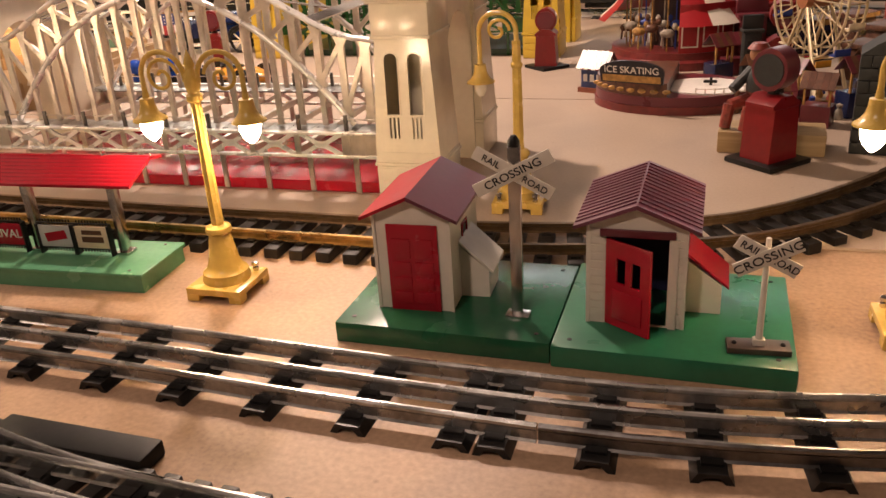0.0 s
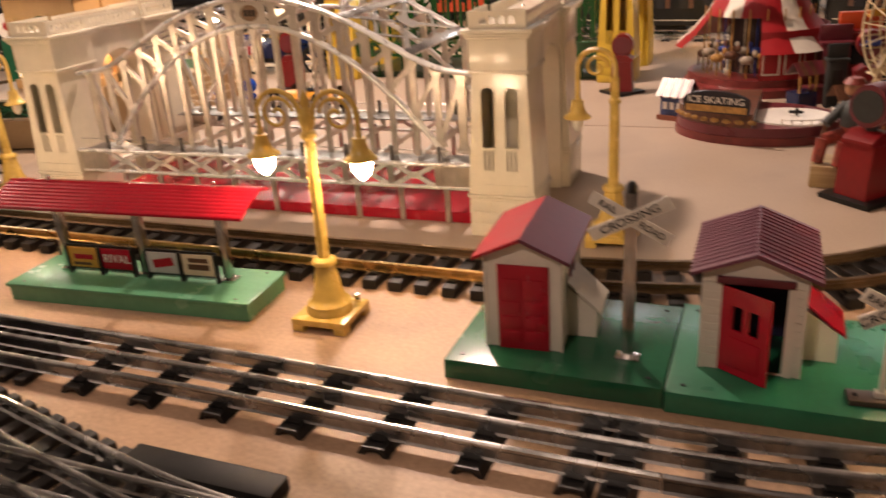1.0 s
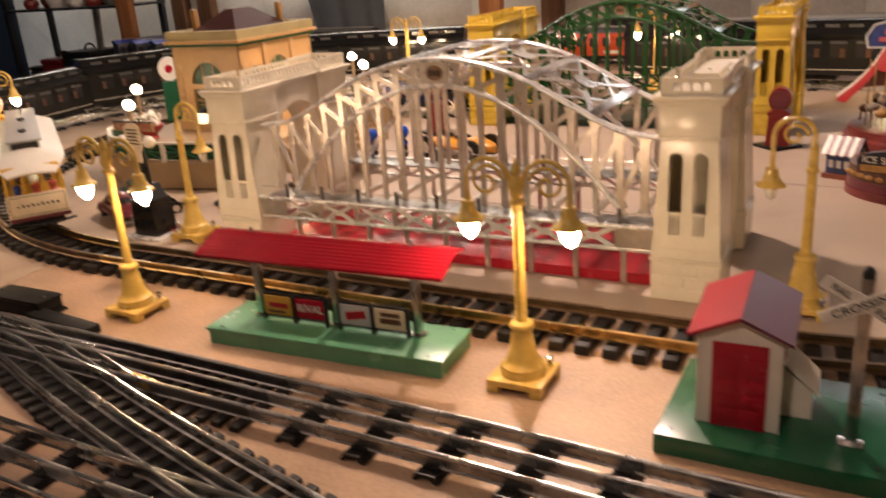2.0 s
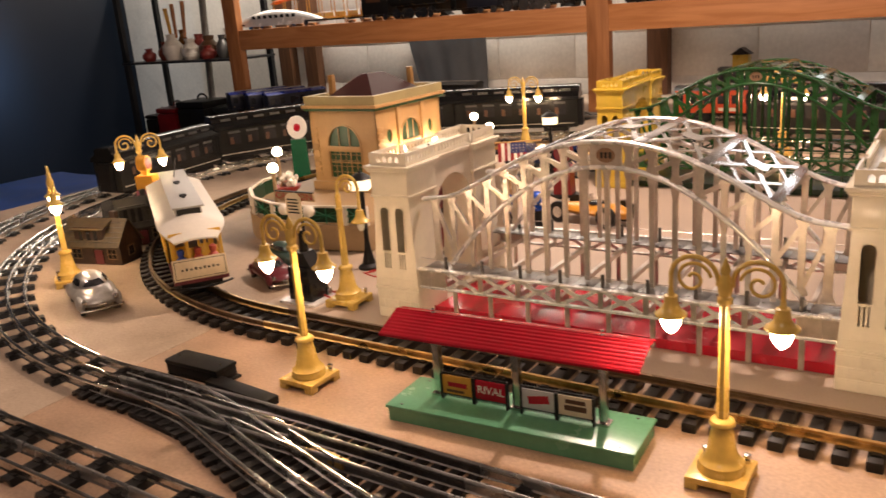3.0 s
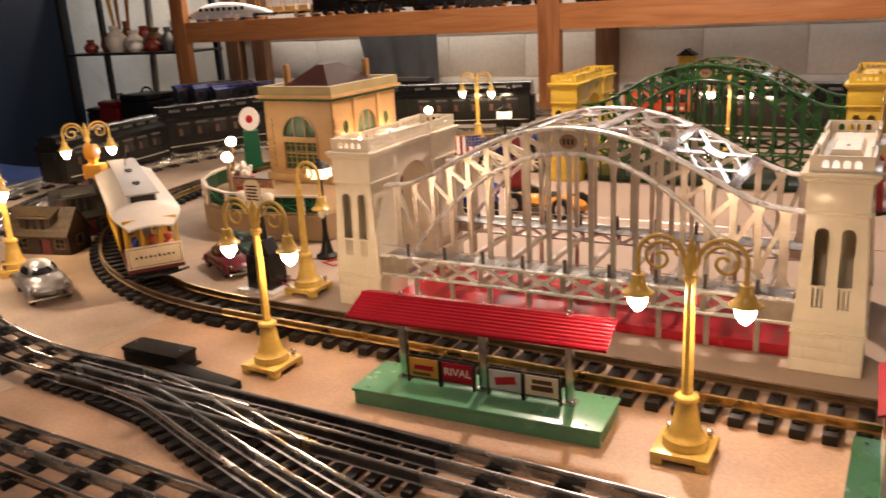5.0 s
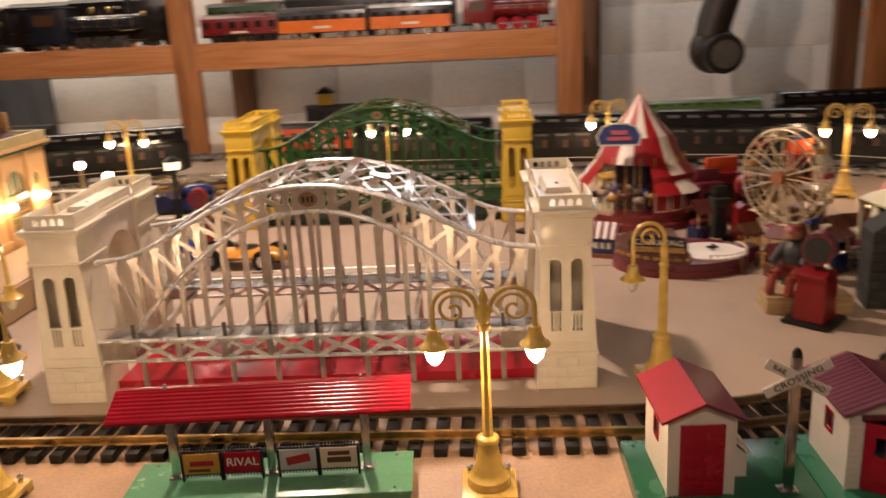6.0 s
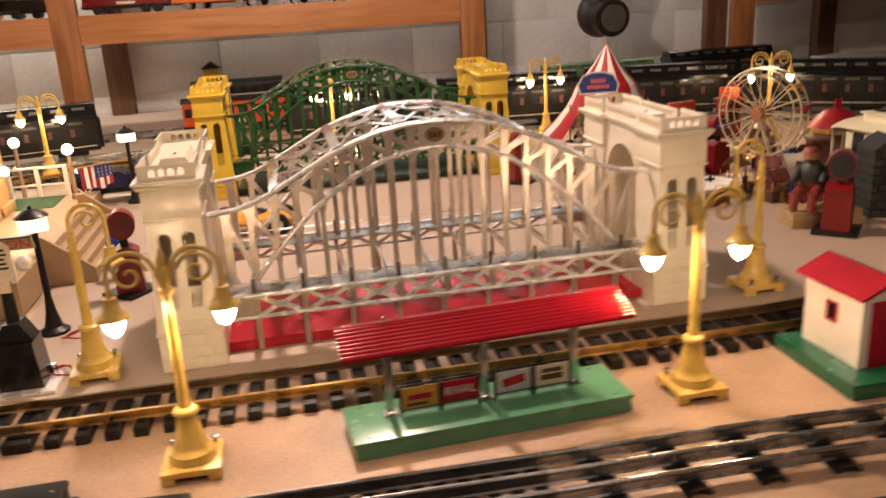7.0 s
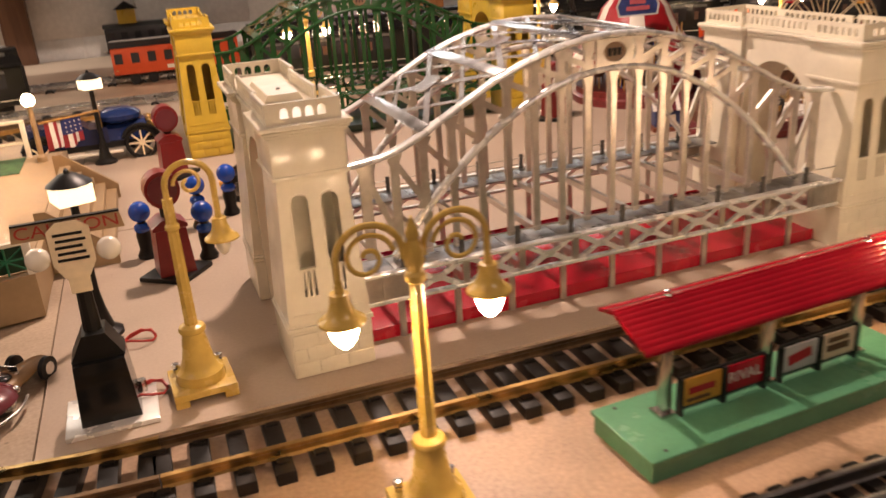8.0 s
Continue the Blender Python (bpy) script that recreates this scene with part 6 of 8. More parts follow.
# sign post on a nickel plate
GLOSSY = mat("gloss_black_enamel", (0.012, 0.012, 0.012), 0.15, vary=0.1, bump=0.02)
sp = thing("sign_post", pose(-1.136, 0.823, SH, 0, 0, 1), "black pedestal post with cream lettered boards and two globes", "toy sign")
part("plate", box(bm_new(), -0.037, 0.037, -0.032, 0.032, 0, 0.0045, 0.001), BRIGHT, sp)
part("pedestal", prism(bm_new(), [(-0.024, 0.004), (0.024, 0.004), (0.02, 0.06), (-0.02, 0.06)], "y", -0.021, 0.021), GLOSSY, sp)
part("pedestal_cap", prism(bm_new(), [(-0.021, 0.06), (0.021, 0.06), (0.009, 0.082), (-0.009, 0.082)], "y", -0.014, 0.014), BLACK, sp)
part("neck", rod(bm_new(), (0, 0, 0.08), (0, 0, 0.172), 0.0075, 0.004, 10), BLACK, sp)
bd = part("board", prism(bm_new(), [(-0.009, 0.132), (0.009, 0.132), (0.0155, 0.144), (0.0155, 0.172), (0.008, 0.178), (-0.008, 0.178), (-0.0155, 0.172), (-0.0155, 0.144)], "y", -0.0115, -0.009), SIGNC, sp, "cream shield with dark print")
cb = part("cross_board", prism(bm_new(), [(-0.041, 0.166), (0.041, 0.166), (0.039, 0.179), (-0.039, 0.179)], "y", -0.0075, -0.0045), TER, sp, "tan board with red letters")
part("board_edge", box(bm_new(), -0.0392, 0.0392, -0.0085, -0.004, 0.179, 0.1805), BLACK, cb)
text_on("lettering", "CAUTION", 0.0135, pose(0, -0.0078, 0.1725, 90) @ Matrix.Diagonal((1.25, 1, 1, 1)), POT, cb)
for k in range(5):
    part("board_bar", box(bm_new(), -0.0115 + 0.001 * (k % 2), 0.0115 - 0.0015 * (k % 3), -0.0119, -0.0114, 0.1465 + k * 0.0052, 0.1488 + k * 0.0052), BLACK, bd)
part("tag", box(bm_new(), -0.008, 0.008, -0.0095, -0.007, 0.118, 0.139, 0.001), SIGNC, sp)
for s in (-1, 1):
    part("globe", ball(bm_new(), (s * 0.026, -0.006, 0.15), 0.0095, n=14), DEADBULB, sp, "unlit white globe")
part("terminal", rod(bm_new(), (0.026, 0.02, 0.004), (0.026, 0.02, 0.016), 0.004, n=10), NICKEL, sp)
WIRE = mat("red_wire", (0.4, 0.02, 0.015), 0.45)
for x, y in ((-1.106, 0.842), (-1.112, 0.955)):
    b = tube(bm_new(), [(x + 0.016 * math.cos(k * 0.7), y + 0.012 * math.sin(k * 0.7), SH + 0.002 + 0.006 * (0.5 + 0.5 * math.sin(k * 1.3))) for k in range(14)], 0.0012, 6, ref=(0, 0, 1))
    solid("loose_wire", b, WIRE, "curled red hookup wire on the board", "wire", "loose wires")

# ---- red pumps ----
SLATE = mat("slate_grey", (0.02, 0.022, 0.02), 0.6, vary=0.3, scale=40, bump=0.3, random=0.25)
REDPUMP = mat("pump_red", (0.18, 0.007, 0.009), 0.32, vary=0.15)


def pump(m, label, h=0.118, turn=0):
    t = thing("toy_pump", m, label, "toy fuel pump", "red toy pumps")
    part("base", box(bm_new(), -0.031, 0.031, -0.031, 0.031, 0, 0.006, 0.002), BLACK, t).matrix_basis = pose(0, 0, 0, 0, 0, 45)
    ped = part("pedestal", prism(bm_new(), [(-0.021, 0.006), (0.021, 0.006), (0.0175, 0.062), (-0.0175, 0.062)], "y", -0.019, 0.019), REDPUMP, t)
    ped.matrix_basis = pose(0, 0, 0, 0, 0, turn)
    part("pedestal_cap", prism(bm_new(), [(-0.02, 0.062), (0.02, 0.062), (0.02, 0.066), (0.008, 0.074), (-0.008, 0.074), (-0.02, 0.066)], "y", -0.018, 0.018), REDPUMP, t).matrix_basis = pose(0, 0, 0, 0, 0, turn)
    part("neck", rod(bm_new(), (0, 0, 0.07), (0, 0, 0.09), 0.006, n=10), BLACK, t)
    hd = part("head", prism(bm_new(), [(0.02 * math.cos(a * math.pi / 8), h - 0.022 + 0.022 * math.sin(a * math.pi / 8)) for a in range(16)], "y", -0.012, 0.012), MAROON if turn else REDPUMP, t)
    dl = part("dial", rod(bm_new(), (0, -0.0122, h - 0.022), (0, -0.0135, h - 0.022), 0.0165, n=20), SLATE if turn else MAROON, t)
    for o in (hd, dl):
        o.matrix_basis = pose(0, 0, 0, 0, 0, -turn * 0.8)
    return t


pump(pose(0.056, 1.026, SH, 0, 0, 2) @ Matrix.Diagonal((1.12, 1.12, 1.12, 1)), "red toy pump on a black diamond base", 0.122, 45)
pump(pose(0.088, 1.475, SH, 0, 0, 3), "dark red toy pump in front of the big wheel", 0.13)
pump(pose(-0.318, 1.585, SH, 0, 0, 3), "red toy pump standing by the yellow tower", 0.112)
pump(pose(-1.066, 1.125, SH, 0, 0, 8), "red toy pump beside the terrace steps", 0.13)
pump(pose(-1.042, 1.588, SH, 0, 0, 8), "dark red toy pump behind the terrace", 0.122)
BLUEBALL = mat("bright_blue_gloss", (0.01, 0.06, 0.38), 0.2)
for x, y in ((-1.097, 1.202), (-1.023, 1.286), (-1.024, 1.161), (-0.977, 1.323)):
    t = thing("toy_figure", pose(x, y, SH), "glossy blue ball on a black waisted toy body", "toy figure", "blue toy figures")
    part("body", lathe(bm_new(), [(0, 0), (0.011, 0), (0.012, 0.004), (0.008, 0.012), (0.0095, 0.03), (0.007, 0.044), (0.004, 0.05), (0, 0.05)], 14), BLACK, t)
    part("shoulder", ball(bm_new(), (0, 0, 0.040), 0.0105, 1, 1, 0.75, 12), BLUEBALL, t)
    part("head", ball(bm_new(), (0, 0, 0.061), 0.0135, n=16), BLUEBALL, t, "glossy blue ball")

# ---- skating rink and striped carousel ----
BROWNP = mat("brown_litho_panel", (0.11, 0.04, 0.02), 0.4, vary=0.4, scale=90)
GOLDP = mat("gold_paint", (0.40, 0.22, 0.06), 0.35, vary=0.3, scale=80)
RINKRED = mat("rink_red", (0.16, 0.022, 0.02), 0.35, vary=0.25, scale=60)
rk = thing("skating_rink", pose(-0.07, 1.325, SH, 0, 0, -3), "red musical skating rink with a lettered sign and white ice", "toy rink")
oval = [(0.118 * math.cos(2 * math.pi * i / 40), 0.088 * math.sin(2 * math.pi * i / 40)) for i in range(40)]
part("base", prism(bm_new(), [(x * 1.02, y * 1.02) for x, y in oval], "z", 0.0, 0.012), RINKRED, rk)
part("body", prism(bm_new(), oval, "z", 0.012, 0.026), MAROON, rk)
part("ice", prism(bm_new(), [(0.05 + 0.062 * math.cos(2 * math.pi * i / 24), -0.012 + 0.055 * math.sin(2 * math.pi * i / 24)) for i in range(24)], "z", 0.026, 0.0285), PAPERWHITE, rk, "glossy white ice plate")
for k in range(12):
    a = radians(-100 + k * 12)
    x, y = 0.05 + 0.063 * math.cos(a), -0.012 + 0.057 * math.sin(a)
    part("fence_post", box(bm_new(), x - 0.001, x + 0.001, y - 0.001, y + 0.001, 0.026, 0.037), PAPERWHITE, rk)
b = tube(bm_new(), [(0.05 + 0.063 * math.cos(radians(-100 + k * 6)), -0.012 + 0.057 * math.sin(radians(-100 + k * 6)), 0.0355) for k in range(23)], 0.001, 6, ref=(0, 0, 1))
part("fence_rail", b, PAPERWHITE, rk)
part("skater", box(box(bm_new(), 0.045, 0.065, -0.012, -0.006, 0.032, 0.036, 0.001), 0.054, 0.058, -0.011, -0.007, 0.0285, 0.04), BLACK, rk)
sgn = part("sign", prism(bm_new(), [(-0.048 + 0.0, 0.028), (0.048, 0.028), (0.05, 0.046)] + [(0.05 * math.cos(math.pi * i / 10), 0.046 + 0.016 * math.sin(math.pi * i / 10)) for i in range(1, 10)] + [(-0.05, 0.046)], "y", -0.004, 0.0), mat("sign_black", (0.012, 0.012, 0.02), 0.3), rk)
sgn.matrix_basis = pose(-0.05, -0.074, 0.018, 8, 0, -14)
half = [(x, y) for x, y in oval if x < 0.012]
part("side_wall", prism(bm_new(), [(x * 0.985, y * 0.985) for x, y in half], "z", 0.026, 0.046), BROWNP, rk, "brown ornamented wall")
for k in range(9):
    part("scroll_ornament", ball(bm_new(), (half[-9 + k][0], half[-9 + k][1], 0.034), 0.0045, 1.4, 0.5, 0.8, 8), GOLDP, rk)
text_on("lettering", "ICE SKATING", 0.0145, pose(0, -0.0044, 0.0475, 90), PAPERWHITE, sgn)
part("ornament", box(bm_new(), -0.045, 0.045, -0.0052, -0.0045, 0.030, 0.040), GOLDP, sgn)
b = box(bm_new(), -0.022, 0.022, -0.018, 0.018, 0, 0.04, 0.001)
bo = thing("ticket_booth", pose(-0.195, 1.395, SH, 0, 0, -20), "navy toy booth with a striped awning roof", "toy booth")
part("body", b, mat("navy_litho", (0.03, 0.05, 0.14), 0.4, vary=0.3, scale=90), bo)
for k in range(3):
    part("window", box(bm_new(), -0.017 + k * 0.012, -0.01 + k * 0.012, -0.0192, -0.018, 0.018, 0.03), PAPERWHITE, bo)
for k in range(8):
    part("awning_stripe", prism(bm_new(), [(-0.024, 0.04), (0.0, 0.066), (0.024, 0.04), (0.024, 0.038), (0.0, 0.064), (-0.024, 0.038)], "x", -0.028 + k * 0.007, -0.0212 + k * 0.007), (PAPERWHITE, MAROON)[k % 2], bo)
part("base", box(bm_new(), -0.026, 0.026, -0.022, 0.022, 0, 0.008), mat("brick_litho", (0.2, 0.06, 0.03), 0.5), bo)

STALLB = mat("stall_brown", (0.12, 0.05, 0.025), 0.45, vary=0.4, scale=90)
# Ivory darkened: the dark under the tent is put into its colour
CHARIOT = mat("dimmed_ivory_paint", (0.34, 0.29, 0.22), 0.45, vary=0.3, scale=80)
TENTRED = mat("tent_red", (0.29, 0.01, 0.014), 0.42, vary=0.08)
TENTWHITE = mat("tent_white", (0.68, 0.62, 0.52), 0.45, vary=0.05)
cr = thing("carousel_tent", pose(-0.083, 1.675, SH, 0, 0, 4), "red and white striped carousel tent with mirrored base", "toy carousel")
part("base", lathe(bm_new(), [(0, 0), (0.13, 0), (0.13, 0.014), (0.122, 0.018), (0.122, 0.03), (0, 0.03)], 32), RINKRED, cr)
prof = [(0.002, 0.273), (0.012, 0.26), (0.03, 0.232), (0.05, 0.206), (0.066, 0.188)]
prof2 = [(0.066, 0.188), (0.076, 0.165), (0.092, 0.135), (0.118, 0.104), (0.145, 0.08)]
NS = 16
for k in range(NS):
    for pf, nm in ((prof, "roof_stripe"), (prof2, "skirt_stripe")):
        if nm == "skirt_stripe" and 9 <= k <= 11:
            pf = prof2[:3]
        b = bm_new()
        rows = []
        for r, z in pf:
            rows.append([b.verts.new((r * (1 + (0.03 if i == 1 and r > 0.04 else 0)) * math.cos(2 * math.pi * (k + i / 2) / NS), r * (1 + (0.03 if i == 1 and r > 0.04 else 0)) * math.sin(2 * math.pi * (k + i / 2) / NS), z)) for i in range(3)])
        for p, q in zip(rows, rows[1:]):
            for i in range(2):
                b.faces.new((p[i], p[i + 1], q[i + 1], q[i]))
        white = k % 2 if nm == "roof_stripe" else k % 3 == 1
        part(nm, b, TENTWHITE if white else TENTRED, cr)
part("finial", rod(bm_new(), (0, 0, 0.27), (0, 0, 0.282), 0.002, n=8), GOLDP, cr)
# Near-black drum stands in for the unlit inside of the tent
part("drum", lathe(bm_new(), [(0.05, 0.03), (0.05, 0.178)], 20), mat("carousel_dark_drum", (0.03, 0.012, 0.012), 0.5), cr)
part("ceiling_disc", lathe(bm_new(), [(0, 0.178), (0.066, 0.178)], 24), MAROON, cr)
for k in range(10, 20):
    a = 2 * math.pi * k / 20 + 0.1
    x, y = 0.095 * math.cos(a), 0.095 * math.sin(a)
    hp = part("pole", rod(bm_new(), (x, y, 0.03), (x, y, 0.15), 0.0015, n=6), GOLDP, cr)
    b = ball(bm_new(), (x, y, 0.062 + 0.008 * (k % 2)), 0.009, 1.5, 0.8, 0.9, 10)
    ball(b, (x + 0.013, y, 0.074 + 0.008 * (k % 2)), 0.005, 1, 0.8, 1.4, 8)
    for dx in (-0.008, 0.008):
        rod(b, (x + dx, y, 0.058 + 0.008 * (k % 2)), (x + dx * 1.2, y, 0.04 + 0.008 * (k % 2)), 0.0018, n=6)
    part("mount", b, (GOLDP, STALLB, CHARIOT)[k % 3], cr)
    x, y = 0.07 * math.cos(a + 0.15), 0.07 * math.sin(a + 0.15)
    b = ball(bm_new(), (x, y, 0.075), 0.008, 1.4, 0.8, 0.9, 8)
    ball(b, (x - 0.011, y, 0.086), 0.0045, 1, 0.8, 1.4, 8)
    rod(b, (x, y, 0.03), (x, y, 0.14), 0.0014, n=6)
    part("mount", b, (STALLB, CHARIOT, FIGB)[k % 3], cr)
for k in range(15, 23):
    a = 2 * math.pi * (k + 0.5) / 20
    p = part("wall_panel", box(bm_new(), -0.019, 0.019, -0.001, 0.001, 0.03, 0.115, 0.0008), TENTRED, cr)
    p.matrix_basis = pose(0.119 * math.cos(a), 0.119 * math.sin(a), 0, 0, 0, math.degrees(a) + 90)
    part("panel_frame", plate(bm_new(), rect(-0.015, 0.015, 0.04, 0.085), [rect(-0.0125, 0.0125, 0.0425, 0.0825)], 0.0008), TENTWHITE, p).location = (0, -0.0018, 0)
bs = part("name_board", prism(bm_new(), [(-0.036, -0.014), (0.036, -0.014), (0.04, 0.0), (0.03, 0.014), (0.012, 0.019), (-0.012, 0.019), (-0.03, 0.014), (-0.04, 0.0)], "y", -0.003, 0.0), mat("name_board_blue", (0.03, 0.05, 0.18), 0.35, vary=0.3, scale=90), cr)
bs.matrix_basis = pose(-0.066, -0.094, 0.200, -8, 0, -10) @ Matrix.Diagonal((1.1, 1, 1.3, 1))
part("board_rim", plate(bm_new(), [(-0.0375, -0.0155), (0.0375, -0.0155), (0.042, 0.0), (0.0315, 0.0155), (0.0125, 0.0205), (-0.0125, 0.0205), (-0.0315, 0.0155), (-0.042, 0.0)], [[(-0.035, -0.013), (0.035, -0.013), (0.0385, 0.0), (0.029, 0.013), (0.0115, 0.0178), (-0.0115, 0.0178), (-0.029, 0.013), (-0.0385, 0.0)]], 0.0012), SIGNG, bs, "pale scalloped rim").location = (0, -0.0042, 0)
SIGNPINK = mat("sign_pink", (0.45, 0.1, 0.12), 0.4)
for x, z0, z1 in ((0.022, -0.007, -0.001), (0.015, 0.002, 0.009)):
    part("board_bar", box(bm_new(), -x, x, -0.0042, -0.003, z0, z1), SIGNPINK, bs)

# ---- seated watchman figure, bench, slate tower, big wheel ----
bench = thing("bench_block", pose(0.062, 1.085, SH, 0, 0, -4), "tan painted wooden bench block with worn faces", "toy bench")
part("seat", box(bm_new(), -0.062, 0.062, -0.03, 0.03, 0, 0.027, 0.002), wood("bench_wood", (0.42, 0.30, 0.15), (0.30, 0.20, 0.09), knots=False, scale=12), bench)
FIG = mat("weathered_figure_paint", (0.06, 0.05, 0.04), 0.5, vary=0.6, scale=35, fine=150, tint=(0.05, 0.055, 0.05))
b = ball(bm_new(), (0, 0, 0.066), 0.03, 0.95, 0.8, 1.25, 14)
ball(b, (-0.004, -0.012, 0.112), 0.015, n=12)
rod(b, (-0.006, -0.014, 0.12), (-0.006, -0.014, 0.128), 0.016, 0.010, 14)
for s in (-1, 1):
    rod(b, (s * 0.014, -0.01, 0.045), (s * 0.016 - 0.012, -0.042, 0.04), 0.011, 0.009, 10)
    rod(b, (s * 0.016 - 0.012, -0.042, 0.042), (s * 0.016 - 0.014, -0.048, 0.008), 0.009, 0.008, 10)
    rod(b, (s * 0.024, 0, 0.085), (s * 0.026 - 0.008, -0.03, 0.06), 0.008, 0.007, 10)
sitter = solid("seated_figure", b, FIG, "weathered dark seated toy figure with a red cap on the bench", "toy figure", m=pose(0.05, 1.092, 0.022 + SH, 0, 0, -35) @ Matrix.Diagonal((0.85, 0.85, 0.85, 1)))
sitter.data.materials.append(mat("figure_trousers_red", (0.24, 0.04, 0.025), 0.5, vary=0.4, scale=60))
sitter.data.materials.append(mat("figure_skin_tan", (0.36, 0.17, 0.08), 0.5, vary=0.2, scale=60))
for f in sitter.data.polygons:
    zc = sum(sitter.data.vertices[i].co.z for i in f.vertices) / len(f.vertices)
    f.material_index = 1 if zc < 0.052 or zc > 0.121 else (2 if 0.104 < zc < 0.118 else 0)
sl2 = thing("slate_tower", pose(0.184, 1.095, SH, 0, 0, -8) @ Matrix.Diagonal((0.62, 0.8, 1, 1)), "dark grey toy tower laid in slate courses", "toy tower")
for k in range(8):
    z = k * 0.0148
    for j in range(3):
        o = 0.014 if k % 2 else 0
        x0 = -0.05 + j * 0.034 + (0 if j == 0 else -o)
        x1 = min(0.05, -0.05 + (j + 1) * 0.034 - o) if j < 2 else 0.05
        part("course_block", box(bm_new(), x0 + 0.0005, x1 - 0.0005, -0.036, 0.036, z, z + 0.0140, 0.001), SLATE, sl2)
part("cap", prism(bm_new(), [(-0.05, 0.118), (0.05, 0.118), (0.03, 0.132), (0.005, 0.14), (-0.025, 0.13)], "y", -0.036, 0.036), SLATE, sl2)
GOLD = mat("bright_gilt_wire", (0.68, 0.57, 0.36), 0.3, 0.6, vary=0.15)
fw = thing("big_wheel", pose(0.128, 1.376, SH, 0, 0, -60) @ Matrix.Diagonal((0.9, 0.9, 0.9, 1)), "gilt wire toy big wheel with tiny seats", "toy big wheel")
HZ, WR = 0.16, 0.097
for y in (-0.016, 0.016):
    wh = part("rim", sweep(bm_new(), [(WR * math.cos(2 * math.pi * i / 48), y, HZ + WR * math.sin(2 * math.pi * i / 48)) for i in range(48)], ring(0.0022, 8), closed=True, ref=(0, 1, 0)), GOLD, fw)
    part("inner_rim", sweep(bm_new(), [(0.08 * math.cos(2 * math.pi * i / 40), y, HZ + 0.08 * math.sin(2 * math.pi * i / 40)) for i in range(40)], ring(0.0018, 6), closed=True, ref=(0, 1, 0)), GOLD, wh)
    for k in range(16):
        a = 2 * math.pi * k / 16
        part("spoke", rod(bm_new(), (0, y, HZ), (WR * math.cos(a), y, HZ + WR * math.sin(a)), 0.0013, n=5), GOLD, wh)
    for s in (-1, 1):
        part("leg", rod(bm_new(), (0, y * 1.4, HZ), (s * 0.06, y * 1.8, 0.01), 0.003, n=6), GOLD, fw)
part("hub", rod(bm_new(), (0, -0.03, HZ), (0, 0.03, HZ), 0.014, n=16), mat("hub_copper", (0.45, 0.2, 0.1), 0.35, 0.6), fw)
for k in range(28):
    a = 2 * math.pi * k / 28
    part("rung", rod(bm_new(), (WR * math.cos(a), -0.016, HZ + WR * math.sin(a)), (WR * math.cos(a), 0.016, HZ + WR * math.sin(a)), 0.0012, n=5), GOLD, fw)
for k in range(12):
    a = 2 * math.pi * (k + 0.5) / 12
    x, z = WR * math.cos(a), HZ + WR * math.sin(a)
    part("seat", box(box(bm_new(), x - 0.008, x + 0.008, -0.014, 0.014, z - 0.014, z - 0.011), x + 0.006, x + 0.008, -0.014, 0.014, z - 0.014, z - 0.003), (RED, SIGNY, FIGB, SIGNC)[k % 4], fw)
part("base", box(bm_new(), -0.085, 0.085, -0.05, 0.05, 0, 0.012, 0.003), GOLDP, fw)
for k in range(9):
    x = -0.07 + k * 0.0175
    part("platform_post", rod(bm_new(), (x, -0.046, 0.012), (x, -0.046, 0.03), 0.0012, n=5), GOLD, fw)

# fairground clutter between the tent and the wheel
for x, y, w, h, mt, lab in ((0.045, 1.60, 0.045, 0.11, MAROON, "dark red toy kiosk with a flat cap"), (0.085, 1.64, 0.06, 0.125, REDPUMP, "red toy kiosk with a flat cap"), (0.045, 1.50, 0.028, 0.095, SLATE, "small dark toy kiosk with a flat cap"), (0.33, 1.86, 0.05, 0.12, REDPUMP, "red toy kiosk behind the blue trolley")):
    k = thing("toy_kiosk", pose(x, y, SH, 0, 0, 12), lab, "toy kiosk", "fairground kiosks")
    part("body", box(bm_new(), -w / 2, w / 2, -w * 0.4, w * 0.4, 0, h * 0.8, 0.002), mt, k)
    part("hatch", box(bm_new(), -w * 0.3, w * 0.3, -w * 0.42, -w * 0.4, h * 0.4, h * 0.66), DARKGLASS, k)
    part("cap", box(bm_new(), -w * 0.62, w * 0.62, -w * 0.52, w * 0.52, h * 0.8, h * 0.86, 0.002), mt, k)
    part("sign", box(bm_new(), -w * 0.6, w * 0.6, -w * 0.1, w * 0.1, h * 0.86, h * 1.1, 0.002), REDORANGE if x > 0.08 else mt, k)
for k in range(34):
    x, y = random.uniform(0.015, 0.32), random.uniform(1.17, 1.36)
    h = random.uniform(0.02, 0.036)
    mt = (FIGB, FIGR, GOLDP, BLACK, STALLB, CHARIOT)[k % 6]
    solid("toy_figure", lathe(bm_new(), [(0, 0), (0.0055, 0), (0.006, h * 0.1), (0.005, h * 0.5), (0.0025, h * 0.66), (0.0042, h * 0.75), (0.0042, h * 0.9), (0, h)], 10), mt, "small painted peg figure near the big wheel", "toy figure", "peg figures", m=pose(x, y, SH))

